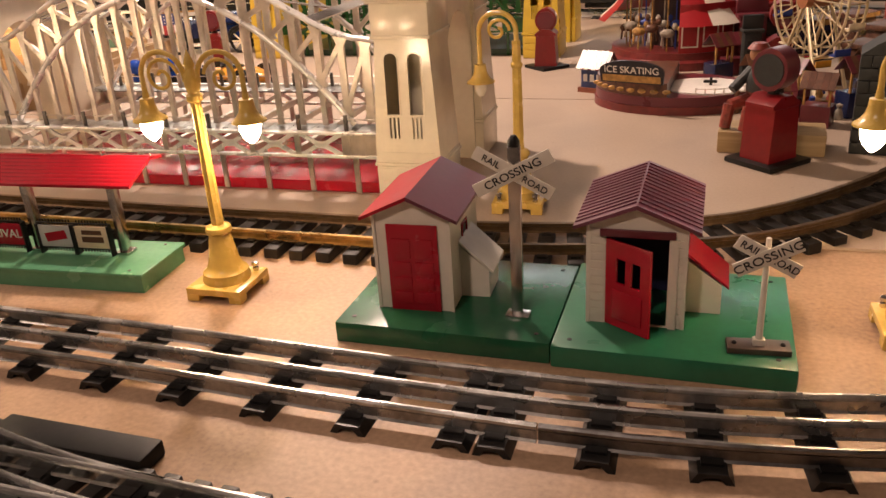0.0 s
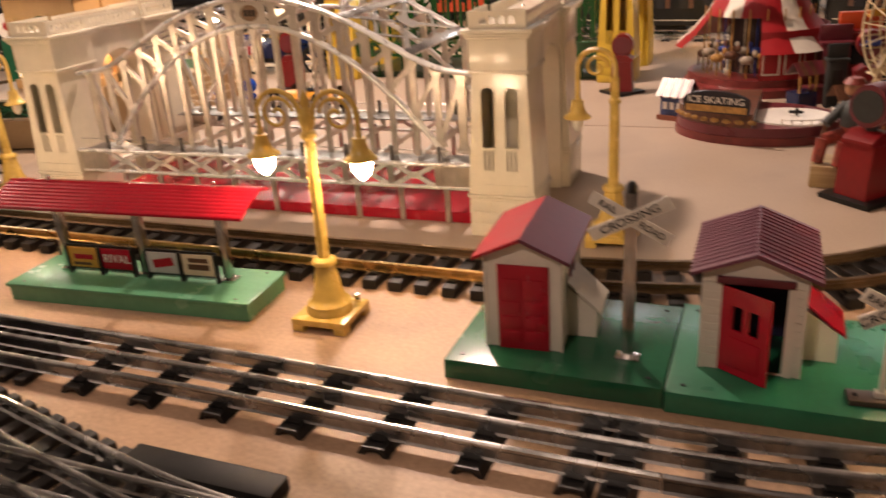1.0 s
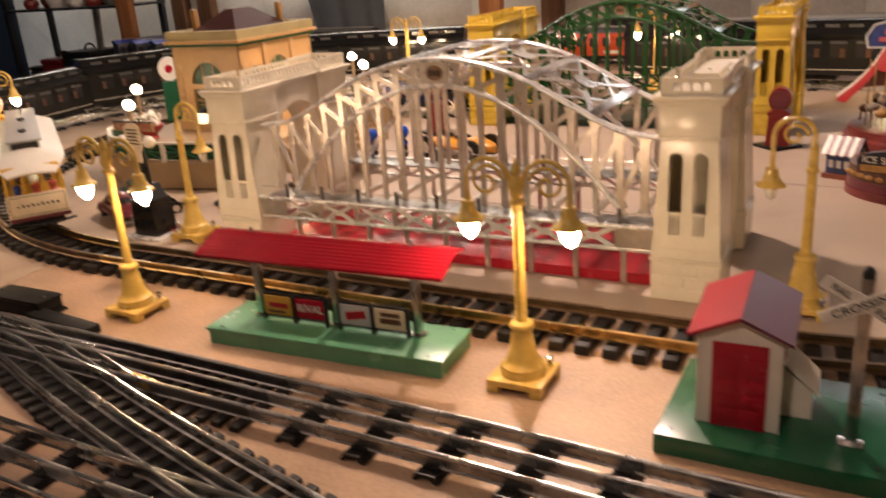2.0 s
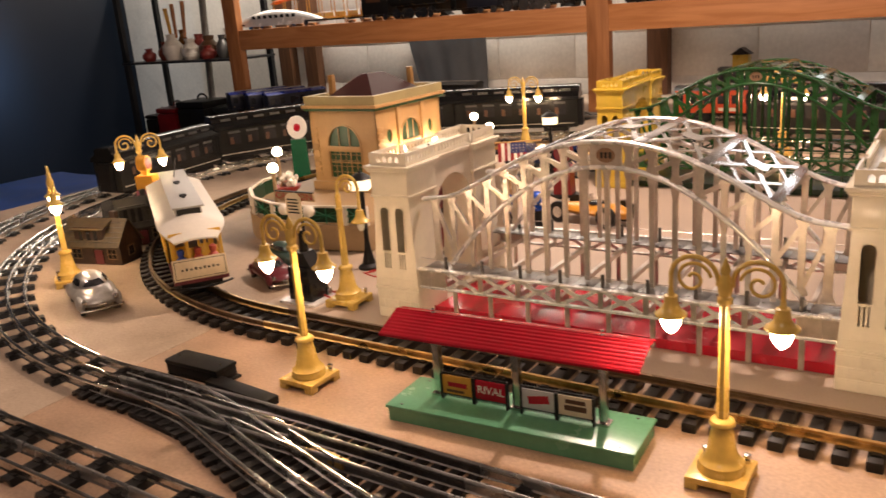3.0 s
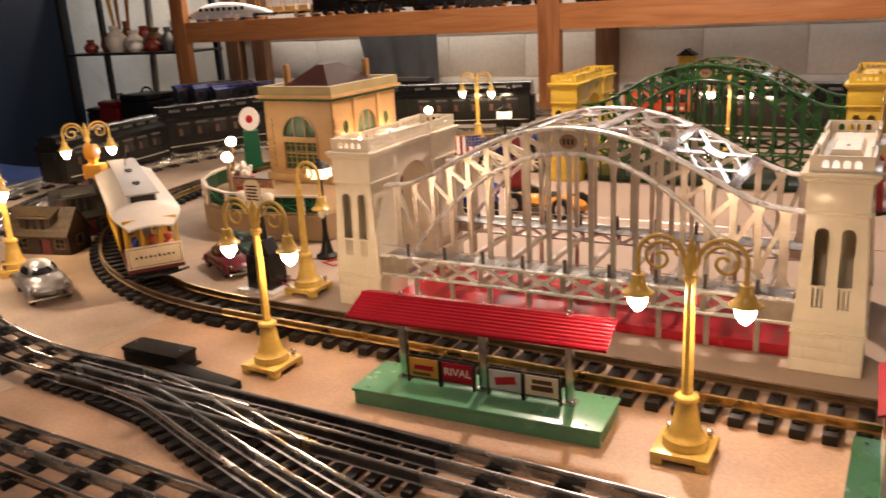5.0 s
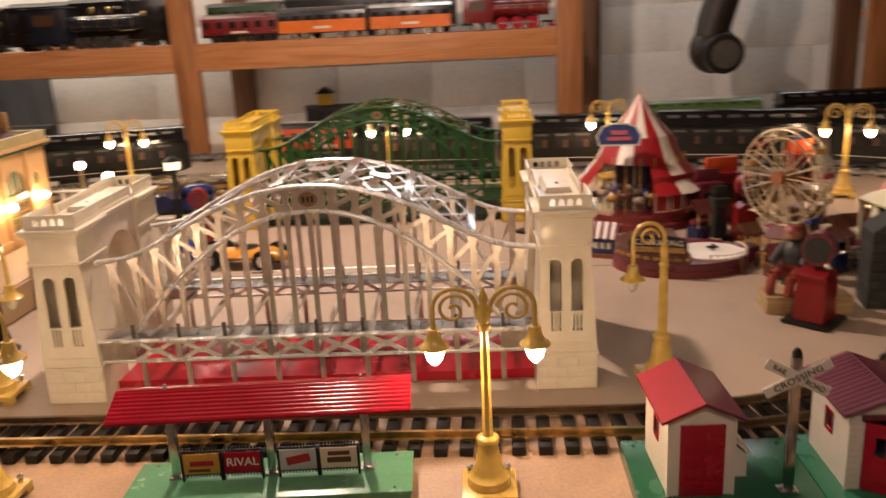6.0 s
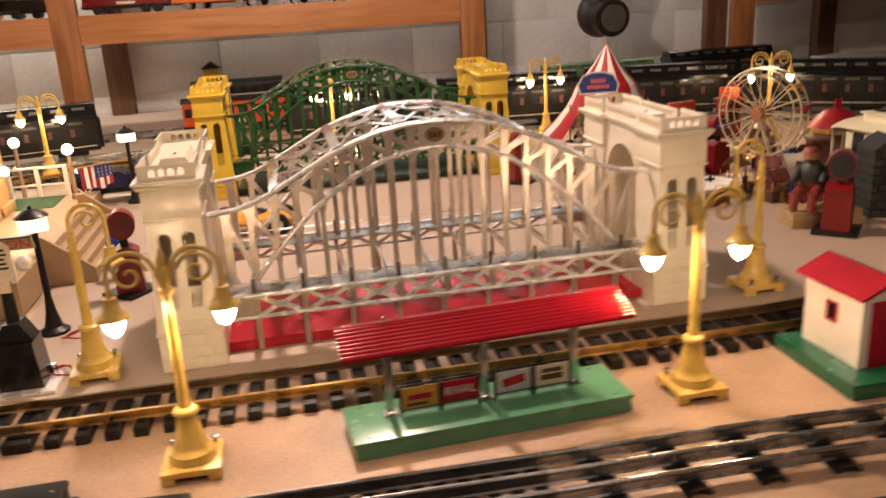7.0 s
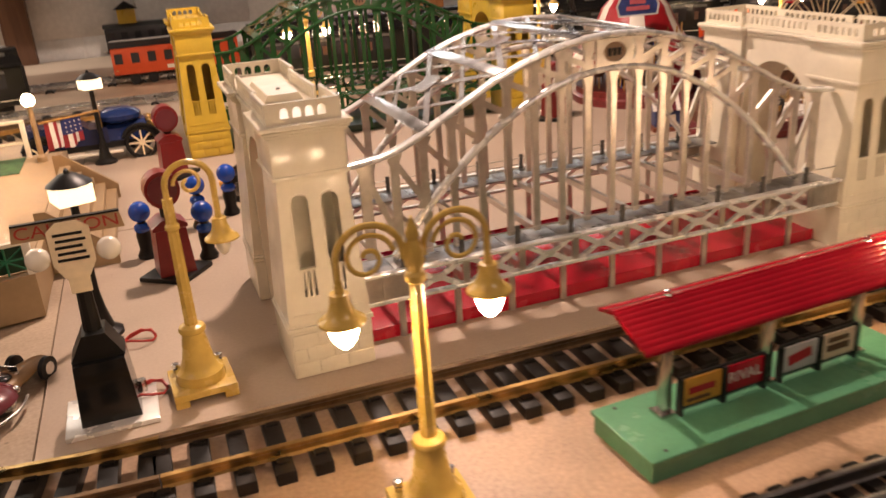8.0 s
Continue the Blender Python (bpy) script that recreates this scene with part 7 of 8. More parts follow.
for k, (x, y, a) in enumerate(((0.075, 1.235, 10), (0.125, 1.20, -20), (0.175, 1.255, 30), (0.225, 1.205, 5), (0.1, 1.30, -40), (0.205, 1.325, 15), (0.265, 1.27, -10), (0.052, 1.335, 25), (-0.005, 1.455, 40), (0.27, 1.42, 0), (0.02, 1.53, 20))):
    t = thing("toy_stall", pose(x, y, SH, 0, 0, a) @ Matrix.Diagonal((1.35, 1.35, 1.6, 1)), "small dark brown fairground stall with a peaked canopy", "toy stall", "fairground stalls")
    h = 0.026 + 0.007 * (k % 3)
    part("counter", box(bm_new(), -0.014, 0.014, -0.011, 0.011, 0, h * 0.55, 0.001), (STALLB, MAROON, NAVYP)[k % 3], t)
    for sx in (-0.012, 0.012):
        part("post", box(bm_new(), sx - 0.001, sx + 0.001, -0.0095, -0.0075, h * 0.55, h), GOLDP, t)
    for j in range(5):
        part("canopy_stripe", prism(bm_new(), [(-0.0135, h), (0, h + 0.012), (0.0135, h), (0.0135, h - 0.001), (0, h + 0.011), (-0.0135, h - 0.001)], "x", -0.0165 + j * 0.0066, -0.0101 + j * 0.0066), (STALLB, BROWNP)[j % 2] if k % 2 else (MAROON, STALLB)[j % 2], t)

rc = thing("toy_canopy", pose(0.49, 1.64, SH), "low dark red toy canopy with a yellow edge and star", "toy canopy")
part("drum", lathe(bm_new(), [(0, 0), (0.05, 0), (0.05, 0.045), (0, 0.045)], 20), STALLB, rc)
part("cover", lathe(bm_new(), [(0.066, 0.044), (0.066, 0.048), (0.05, 0.068), (0.028, 0.084), (0, 0.092)], 16), TENTRED, rc)
part("edge", lathe(bm_new(), [(0.064, 0.038), (0.068, 0.038), (0.068, 0.048), (0.064, 0.048)], 20), GOLDP, rc)
part("star", prism(bm_new(), [((0.016 if i % 2 else 0.007) * math.sin(math.pi * i / 5), 0.1 + (0.016 if i % 2 else 0.007) * math.cos(math.pi * i / 5)) for i in range(10)], "y", -0.002, 0.002), RED, rc)
for x, y, w_, h in ((0.215, 1.50, 0.05, 0.06), (0.27, 1.62, 0.06, 0.07), (0.16, 1.66, 0.05, 0.075), (0.36, 1.52, 0.05, 0.05), (0.105, 1.78, 0.05, 0.08), (0.24, 1.80, 0.06, 0.065)):
    k = thing("toy_kiosk", pose(x, y, SH, 0, 0, 200 * x), "dark brown toy booth with a flat overhanging top", "toy kiosk", "fairground kiosks")
    part("body", box(bm_new(), -w_ / 2, w_ / 2, -w_ * 0.4, w_ * 0.4, 0, h * 0.85, 0.002), (STALLB, NAVYP, MAROON)[int(x * 100) % 3], k)
    part("hatch", box(bm_new(), -w_ * 0.34, w_ * 0.34, -w_ * 0.43, -w_ * 0.4, h * 0.35, h * 0.7), DARKGLASS, k)
    part("cap", box(bm_new(), -w_ * 0.6, w_ * 0.6, -w_ * 0.52, w_ * 0.48, h * 0.85, h, 0.003), (BROWNP, STALLB)[int(x * 100) % 2], k)
    part("sign", box(bm_new(), -w_ * 0.45, w_ * 0.45, -w_ * 0.54, -w_ * 0.52, h * 0.86, h * 0.98), GOLDP, k)

# ---- clock stand behind the terrace ----
ck = thing("dial_stand", pose(-1.832, 1.569, 0, 0, 0, 40) @ Matrix.Diagonal((1, 1, 1.15, 1)), "green stand with a round white dial and red centre", "toy dial")
part("stand", prism(bm_new(), [(-0.024, 0), (0.024, 0), (0.02, 0.105), (-0.02, 0.105)], "y", -0.02, 0.02), DEEPGREEN, ck)
part("dial", rod(bm_new(), (0, 0.006, 0.132), (0, -0.006, 0.132), 0.027, n=24), PAPERWHITE, ck)
part("dial_centre", rod(bm_new(), (0, -0.006, 0.132), (0, -0.0075, 0.132), 0.0095, n=18), RED, ck)

# ---- striped flag on the terrace rail ----
fg = thing("small_flag", pose(-1.235, 1.61, 0.112 + SH, 0, 0, 40) @ Matrix.Diagonal((0.8, 0.8, 0.8, 1)), "small striped flag with a blue canton hung from a slanted stick", "flag")
part("stick", rod(bm_new(), (0, 0, 0), (0.145, 0, -0.004), 0.0022, n=8), GOLDP, fg)


def cloth(x0, x1, z0, z1, material, name):
    b = bm_new()
    rows = []
    for j in range(5):
        z = z0 + (z1 - z0) * j / 4
        rows.append([b.verts.new((x, 0.004 * math.sin(x * 160) * (0.3 - z * 14), z)) for x in [x0 + (x1 - x0) * i / 6 for i in range(7)]])
    for p, q in zip(rows, rows[1:]):
        for i in range(6):
            b.faces.new((p[i], p[i + 1], q[i + 1], q[i]))
    r = bmesh.ops.extrude_face_region(b, geom=list(b.faces))
    for v in r["geom"]:
        if isinstance(v, bmesh.types.BMVert):
            v.co.y += 0.0006
    return part(name, b, material, fg)


for k in range(9):
    x0 = 0.012 + k * 0.0095
    top = -0.003 if k < 4 else -0.036
    cloth(x0, x0 + 0.0095, top, -0.06 + 0.004 * math.sin(k), FLAGRED if k % 2 == 0 else PAPERWHITE, "stripe")
cloth(0.05, 0.0975, -0.003, -0.036, mat("flag_blue", (0.02, 0.03, 0.14), 0.6), "canton")
for i in range(4):
    for j in range(3):
        part("white_dot", box(bm_new(), 0.0545 + i * 0.011, 0.0575 + i * 0.011, -0.006, -0.0052, -0.012 - j * 0.009, -0.0095 - j * 0.009), PAPERWHITE, fg)


# ---- blue touring car behind the terrace ----
def spoked_wheel(parent, x, y, r):
    s = math.copysign(1, y)
    w = part("wheel", sweep(bm_new(), [(x + r * math.cos(2 * math.pi * i / 20), y, r + r * math.sin(2 * math.pi * i / 20)) for i in range(20)], ring(0.004, 6), closed=True, ref=(0, 1, 0)), BLACK, parent)
    b = rod(bm_new(), (x, y - 0.003, r), (x, y + 0.003, r), r * 0.22, n=10)
    for k in range(8):
        a = 2 * math.pi * k / 8
        bar(b, (x, y, r), (x + r * 0.95 * math.cos(a), y, r + r * 0.95 * math.sin(a)), 0.003, 0.003)
    part("spokes", b, SIGNC, w, "cream spoked wheel")


TOURBLUE = mat("dark_blue_tin_paint", (0.01, 0.026, 0.11), 0.25, vary=0.15)
tc_ = thing("touring_car", pose(-1.175, 1.80, SH, 0, 0, 4), "blue and black tin touring car with cream spoked wheels", "toy car")
part("chassis", box(bm_new(), -0.12, 0.12, -0.03, 0.03, 0.022, 0.034, 0.002), BLACK, tc_)
part("body", prism(bm_new(), [(-0.115, 0.034), (0.03, 0.034), (0.03, 0.062), (0.0, 0.062), (-0.01, 0.07), (-0.04, 0.07), (-0.05, 0.058), (-0.06, 0.074), (-0.11, 0.074)], "y", -0.034, 0.034), NAVYP, tc_)
part("bonnet", prism(bm_new(), [(-0.026, 0.034), (0.026, 0.034), (0.026, 0.056), (0.014, 0.066), (-0.014, 0.066), (-0.026, 0.056)], "x", 0.03, 0.1), TOURBLUE, tc_)
part("radiator", box(bm_new(), 0.1, 0.106, -0.024, 0.024, 0.03, 0.068, 0.002), BRASS, tc_)
part("folded_top", ball(bm_new(), (0.055, 0, 0.075), 1.0, 0.042, 0.036, 0.017, 14), TOURBLUE, tc_, "glossy blue hood")
part("windscreen", box(bm_new(), 0.02, 0.023, -0.032, 0.032, 0.062, 0.095), BRASS, tc_)
for y in (-0.042, 0.042):
    part("running_board", box(bm_new(), -0.05, 0.05, y - 0.006, y + 0.006, 0.016, 0.020, 0.001), WHITE, tc_, "white running board")
    for x in (-0.085, 0.085):
        spoked_wheel(tc_, x, y, 0.027)
        part("mudguard", tube(bm_new(), [(x + 0.034 * math.cos(radians(a)), y, 0.027 + 0.034 * math.sin(radians(a))) for a in range(20, 161, 20)], 0.004, 6), BLACK, tc_)
    part("headlamp", ball(bm_new(), (0.108, y * 0.7, 0.058), 0.009, n=12), BRASS, tc_)


# ---- passenger train on the outer loop ----
OLIVE = mat("grey_olive_enamel", (0.014, 0.014, 0.0125), 0.22, vary=0.1, spec=0.28)
GLOSSBLACK = mat("gloss_black_roof", (0.008, 0.008, 0.008), 0.14, vary=0.1, bump=0.02, spec=0.35)
STRIPE = mat("cream_stripe", (0.7, 0.65, 0.5), 0.4)
WINDOWORANGE = mat("amber_blind", (0.07, 0.03, 0.012), 0.4)
FROST = mat("frosted_pane", (0.075, 0.075, 0.07), 0.25)


def passenger_car(m, body, roof, label, L=0.40, observation=False):
    t = thing("passenger_car", m, label, "toy train car", "passenger train")
    w = 0.088
    part("body", box(bm_new(), -L / 2, L / 2, -w / 2, w / 2, 0.034, 0.106, 0.002), body, t)
    prof = [(-w / 2 - 0.004, 0.106), (w / 2 + 0.004, 0.106), (w / 2 + 0.003, 0.113), (0.030, 0.124), (0.029, 0.133), (0.02, 0.139), (-0.02, 0.139), (-0.029, 0.133), (-0.030, 0.124), (-w / 2 - 0.003, 0.113)]
    rf = part("roof", prism(bm_new(), prof, "x", -L / 2 - 0.004, L / 2 + 0.004), roof, t)
    for s in (-1, 1):
        for k in range(7):
            x = -L * 0.4 + k * L * 0.8 / 6
            part("clerestory_pane", box(bm_new(), x - 0.016, x + 0.016, s * 0.0297 - 0.0006, s * 0.0297 + 0.0006, 0.1255, 0.1315), FROST, rf)
        for k in range(6):
            x = -L * 0.36 + k * L * 0.72 / 5
            wn = part("window", box(bm_new(), x - 0.019, x + 0.019, s * w / 2 - 0.0006, s * w / 2 + 0.0006, 0.068, 0.093), DARKGLASS, t)
            part("header", box(bm_new(), x - 0.019, x + 0.019, s * w / 2 - 0.001, s * w / 2 + 0.001, 0.095, 0.1005), FROST, wn)
            part("blind", box(bm_new(), x + 0.004, x + 0.015, s * w / 2 - 0.0009, s * w / 2 + 0.0009, 0.069, 0.086), WINDOWORANGE, wn)
        part("stripe", box(bm_new(), -L / 2 + 0.01, L / 2 - 0.01, s * w / 2 - 0.0007, s * w / 2 + 0.0007, 0.0445, 0.0457), STRIPE, t)
    for x in (-L * 0.32, L * 0.32):
        tk = part("truck", box(bm_new(), x - 0.04, x + 0.04, -0.036, 0.036, 0.024, 0.034, 0.002), BLACK, t)
        for dx in (-0.026, 0.026):
            for y in (-0.03, 0.03):
                part("wheel", rod(bm_new(), (x + dx, y - 0.003, 0.034), (x + dx, y + 0.003, 0.034), 0.0135, n=14), NICKEL, tk)
    for e in (-1, 1):
        part("vestibule", box(bm_new(), e * L / 2 - 0.001, e * L / 2 + 0.012 * e, -0.02, 0.02, 0.036, 0.103) if e > 0 else box(bm_new(), -L / 2 - 0.012, -L / 2 + 0.001, -0.02, 0.02, 0.036, 0.103), BLACK, t)
    return t


def on_loop(cx, y0, y1, a):
    x, y, head = loop_end(cx, y0, y1, a)
    return pose(x, y, 0, 0, 0, head) @ Matrix.Diagonal((1, 1.04, 1.11, 1))


dark = "grey-black passenger car with black clerestory roof on the outer loop"
first = passenger_car(on_loop(-1.13, 0.472, BACK_L, 188.5), OLIVE, GLOSSBLACK, dark)
for a in (162, 136, 112):
    copy_thing(first, on_loop(-1.13, 0.472, BACK_L, a))
lay_track("wide_gauge_track", smooth_path([(-1.13, BACK_L), (-0.95, BACK_L - 0.012), (-0.28, BACK_R + 0.012), (-0.1, BACK_R)]), 0.056, True, TIN, 0.083, [RAIL], "straight three-rail track along the back of the table", TUBULAR, RZ)
for x in (-0.60, -0.17):
    copy_thing(first, pose(x, BACK_L + (x + 1.13) / 1.03 * (BACK_R - BACK_L), 0, 0, 0, -6.6) @ Matrix.Diagonal((1, 1.04, 1.11, 1)))
for a in (70, 43):
    copy_thing(first, on_loop(-0.1, 0.4555, BACK_R, a))
lay_track("wide_gauge_track", [(-2.15 + 0.1 * i, 2.745) for i in range(40)], 0.056, True, TIN, 0.083, [RAIL], "straight three-rail storage track near the wall", TUBULAR, RZ)
GREENCAR = mat("apple_green_enamel", (0.20, 0.32, 0.08), 0.3)
copy_thing(first, pose(0.78, 2.745, 0))
passenger_car(pose(0.31, 2.745, 0), GREENCAR, mat("moss_green_roof", (0.10, 0.17, 0.05), 0.35), "apple green passenger car with moss green roof by the wall")
part("sheet", box(bm_new(), -2.25, 1.8, 2.83, 3.43, 0.0002, 0.003), PALE, table, "pale hardboard sheet")


# ---- locomotives and cars on shelves ----
def rolling_stock(m, L, body, roof, h=0.085, kind_="box", label="", w=0.075, z0=0.0):
    t = thing("toy_train", m, label, "toy train", "shelf trains")
    part("frame", box(bm_new(), -L / 2, L / 2, -w * 0.36, w * 0.36, 0.018, 0.026, 0.002), BLACK, t)
    if kind_ == "steam":
        part("boiler", rod(bm_new(), (-L * 0.15, 0, h * 0.62), (L * 0.46, 0, h * 0.62), w * 0.36, n=18), body, t)
        part("cab", box(bm_new(), -L * 0.48, -L * 0.15, -w * 0.45, w * 0.45, 0.026, h, 0.002), body, t)
        part("cab_roof", box(bm_new(), -L * 0.52, -L * 0.12, -w * 0.5, w * 0.5, h, h + 0.006, 0.002), roof, t)
        part("chimney", lathe(bm_new(), [(0.009, h * 0.85), (0.008, h * 1.1), (0.012, h * 1.2), (0, h * 1.2)], 12, (L * 0.36, 0, 0)), BLACK, t)
        for x in (0.05, 0.2):
            part("dome", ball(bm_new(), (L * x, 0, h * 0.93), 0.011, 1, 1, 1.2, 10), BRASS, t)
        part("cab_window", box(bm_new(), -L * 0.42, -L * 0.24, -w * 0.45 - 0.0008, -w * 0.45 + 0.0004, h * 0.6, h * 0.88), WINDOWORANGE, t)
        for y in (-w * 0.38, w * 0.38):
            part("handrail", rod(bm_new(), (-L * 0.15, y, h * 0.72), (L * 0.42, y, h * 0.72), 0.0014, n=6), NICKEL, t)
            part("side_rod", box(bm_new(), -L * 0.08, L * 0.3, y * 1.18 - 0.0015, y * 1.18 + 0.0015, 0.019, 0.024), NICKEL, t)
        for u in (-0.02, 0.12, 0.26, 0.4):
            part("boiler_band", rod(bm_new(), (L * u - 0.0015, 0, h * 0.62), (L * u + 0.0015, 0, h * 0.62), w * 0.372, n=18), BRASS, t)
        part("bell", ball(bm_new(), (L * 0.28, 0, h * 0.97), 0.006, n=8), NICKEL, t)
        part("pilot", prism(bm_new(), [(L * 0.46, 0.004), (L * 0.54, 0.004), (L * 0.46, 0.026)], "y", -w * 0.36, w * 0.36), RED if body is REDPUMP else BLACK, t)
        part("lamp", rod(bm_new(), (L * 0.47, 0, h * 0.8), (L * 0.5, 0, h * 0.8), 0.009, n=12), BRASS, t)
        for k in range(3):
            for y in (-w * 0.42, w * 0.42):
                part("drive_wheel", rod(bm_new(), (-L * 0.05 + k * L * 0.16, y - 0.002, 0.022), (-L * 0.05 + k * L * 0.16, y + 0.002, 0.022), 0.022, n=16), NICKEL if body is not REDPUMP else RED, t)
    elif kind_ == "stream":
        b = bm_new()
        rows = []
        for i in range(13):
            u = i / 12
            s = math.sin(math.pi * min(1, u * 1.6 + 0.08) / 2) if u < 0.6 else math.cos((u - 0.6) / 0.4 * 1.35)
            rows.append([b.verts.new((L / 2 - u * L, math.cos(math.pi * k / 10) * w / 2 * (0.5 + 0.5 * s), 0.012 + (h - 0.012) * s ** 0.7 * math.sin(math.pi * k / 10) ** 0.7)) for k in range(11)])
        for p, q in zip(rows, rows[1:]):
            for k in range(10):
                b.faces.new((p[k], p[k + 1], q[k + 1], q[k]))
        part("shell", b, body, t)
        for k in range(8):
            part("window", box(bm_new(), -L * 0.3 + k * L * 0.07, -L * 0.26 + k * L * 0.07, -w * 0.47, -w * 0.46, h * 0.55, h * 0.72), BLACK, t)
    elif kind_ == "open":
        part("floor_deck", box(bm_new(), -L / 2, L / 2, -w / 2, w / 2, 0.026, 0.034, 0.001), body, t)
        part("canopy", roof_shell(L + 0.01, w + 0.01, h, 0.012), roof, t)
        for k in range(9):
            for y in (-w * 0.46, w * 0.46):
                part("post", box(bm_new(), -L * 0.46 + k * L * 0.115 - 0.0015, -L * 0.46 + k * L * 0.115 + 0.0015, y - 0.0015, y + 0.0015, 0.034, h), SIGNY, t)
            part("bench", box(bm_new(), -L * 0.44 + k * L * 0.11, -L * 0.42 + k * L * 0.11, -w * 0.4, w * 0.4, 0.034, 0.055), body, t)
    else:
        part("body", box(bm_new(), -L / 2 + 0.004, L / 2 - 0.004, -w / 2, w / 2, 0.026, h, 0.002), body, t)
        part("roof", prism(bm_new(), [(-w / 2 - 0.003, h), (w / 2 + 0.003, h), (w * 0.25, h + 0.011), (-w * 0.25, h + 0.011)], "x", -L / 2, L / 2), roof, t)
        n = max(2, int(L / 0.045))
        for k in range(n):
            x = -L / 2 + (k + 0.5) * L / n
            part("window", box(bm_new(), x - 0.011, x + 0.011, -w / 2 - 0.0008, -w / 2 + 0.0005, h * 0.58, h * 0.85), DARKGLASS, t)
        part("roof_walk", box(bm_new(), -L / 2 + 0.006, L / 2 - 0.006, -0.007, 0.007, h + 0.0125, h + 0.0145), GREYROOF, t)
        for x in (-L / 2 + 0.014, L / 2 - 0.014):
            part("grab_iron", box(bm_new(), x - 0.004, x + 0.004, -w / 2 - 0.0016, -w / 2 - 0.0004, h * 0.4, h * 0.43), BRASS, t)
            part("coupler", box(bm_new(), x + math.copysign(0.014, x) - 0.008, x + math.copysign(0.014, x) + 0.008, -0.005, 0.005, 0.02, 0.028), NICKEL, t)
        part("number_bar", box(bm_new(), -0.03, 0.03, -w / 2 - 0.0016, -w / 2 - 0.0006, h * 0.36, h * 0.46), STRIPE, t)
        if kind_ == "stripe":
            part("band", box(bm_new(), -L / 2 + 0.006, L / 2 - 0.006, -w / 2 - 0.001, -w / 2, 0.022, h * 0.68), ORANGEENG, t, "bright orange lower band")
    for x in (-L * 0.34, -L * 0.2, L * 0.2, L * 0.34):
        part("wheel", rod(bm_new(), (x, -w * 0.40, 0.014), (x, w * 0.40, 0.014), 0.014, n=14), NICKEL if kind_ != "box" else BLACK, t)
    return t


ORANGEENG = mat("orange_engine_paint", (0.72, 0.17, 0.02), 0.3)
SILVERTRAIN = mat("polished_train_silver", (0.78, 0.77, 0.75), 0.25, 0.25)
YCAR = mat("yellow_car_paint", (0.55, 0.33, 0.06), 0.35)
NAVY = mat("navy_enamel", (0.012, 0.014, 0.022), 0.3)
SZ_ = 0.398
for L, x, y, body, roof, h, kd, lab in (
    (0.538, -3.151, 2.934, SILVERTRAIN, SILVERTRAIN, 0.085, "stream", "polished silver streamlined toy train on the rack shelf"),
    (0.691, -2.988, 3.087, YCAR, ORANGEENG, 0.13, "open", "open toy trolley with an orange canopy on the rack shelf"),
    (0.384, -2.441, 3.087, OLIVE, BLACK, 0.155, "box", "grey-black toy coach on the rack shelf"),
    (0.442, -2.412, 2.934, BLACK, BLACK, 0.13, "steam", "black toy locomotive with bright wheels on the shelf"),
    (0.442, -1.865, 2.934, NAVY, BLACK, 0.145, "steam", "dark toy locomotive with nickel wheels on the shelf"),
    (0.25, -2.114, 3.106, BLACK, BLACK, 0.165, "box", "black toy tender car on the rack shelf"),
    (0.442, -1.778, 3.106, OLIVE, BLACK, 0.17, "box", "grey toy freight car on the rack shelf"),
    (0.288, -1.298, 2.953, REDPUMP, MAROON, 0.085, "box", "dull red toy caboose with dark roof on the shelf"),
    (0.326, -0.991, 2.934, NAVY, NAVY, 0.095, "stripe", "navy and orange diesel toy locomotive on the shelf"),
    (0.298, -0.674, 2.934, NAVY, SILVERTRAIN, 0.095, "stripe", "navy and orange diesel toy car on the shelf"),
    (0.326, -0.329, 2.953, REDPUMP, BLACK, 0.115, "steam", "red toy steam locomotive on the rack shelf"),
    (0.384, -0.972, 3.106, BLACK, BLACK, 0.14, "box", "black toy freight car on the rack shelf"),
    (0.288, -0.348, 3.116, REDPUMP, BLACK, 0.14, "box", "red toy freight car on the rack shelf"),
    (0.288, -1.318, 3.097, LEAF, BLACK, 0.13, "box", "dark green toy car with dark roof on the shelf"),
    (0.269, -0.646, 3.097, NAVY, SILVERTRAIN, 0.14, "box", "navy toy coach with a silver roof on the shelf"),
    (0.403, 1.332, 2.953, BLACK, BLACK, 0.11, "steam", "black toy locomotive on the rack shelf"),
):
    rolling_stock(pose(x, y, SZ_ if y < 3.0 else 0.396), L, body, roof, h, kd, lab)
# orange engine with a yellow cab on the back line
rolling_stock(pose(-0.965, 2.715, 0.0) @ Matrix.Diagonal((1, 1, 1.2, 1)), 0.36, REDORANGE, BLACK, 0.088, "box", "orange-red toy box car parked on the back sheet")
rolling_stock(pose(-0.99, 3.33, SH), 0.36, BLACK, BLACK, 0.105, "box", "black toy box car against the wall under a cabin")
cab = thing("toy_cupola", pose(-1.085, 3.33, SH + 0.116), "small yellow cabin with a dark peaked roof", "toy cabin")
part("wall", box(bm_new(), -0.03, 0.03, -0.025, 0.025, 0, 0.05, 0.001), MUSTARD, cab)
part("peak", prism(bm_new(), [(-0.04, 0.048), (0.04, 0.048), (0.0, 0.075)], "y", -0.03, 0.03), BLACK, cab)
for k in range(3):
    rolling_stock(pose(-3.32 + k * 0.145, 2.87 - k * 0.02, 0, 0, 0, 65), 0.3, NAVY, BLUEPAINT, 0.1, "box", "navy toy coach parked at the back corner")
rolling_stock(pose(-2.36, 3.02, SH), 0.5, BLACK, BLACK, 0.1, "box", "long black toy coach parked against the wall")

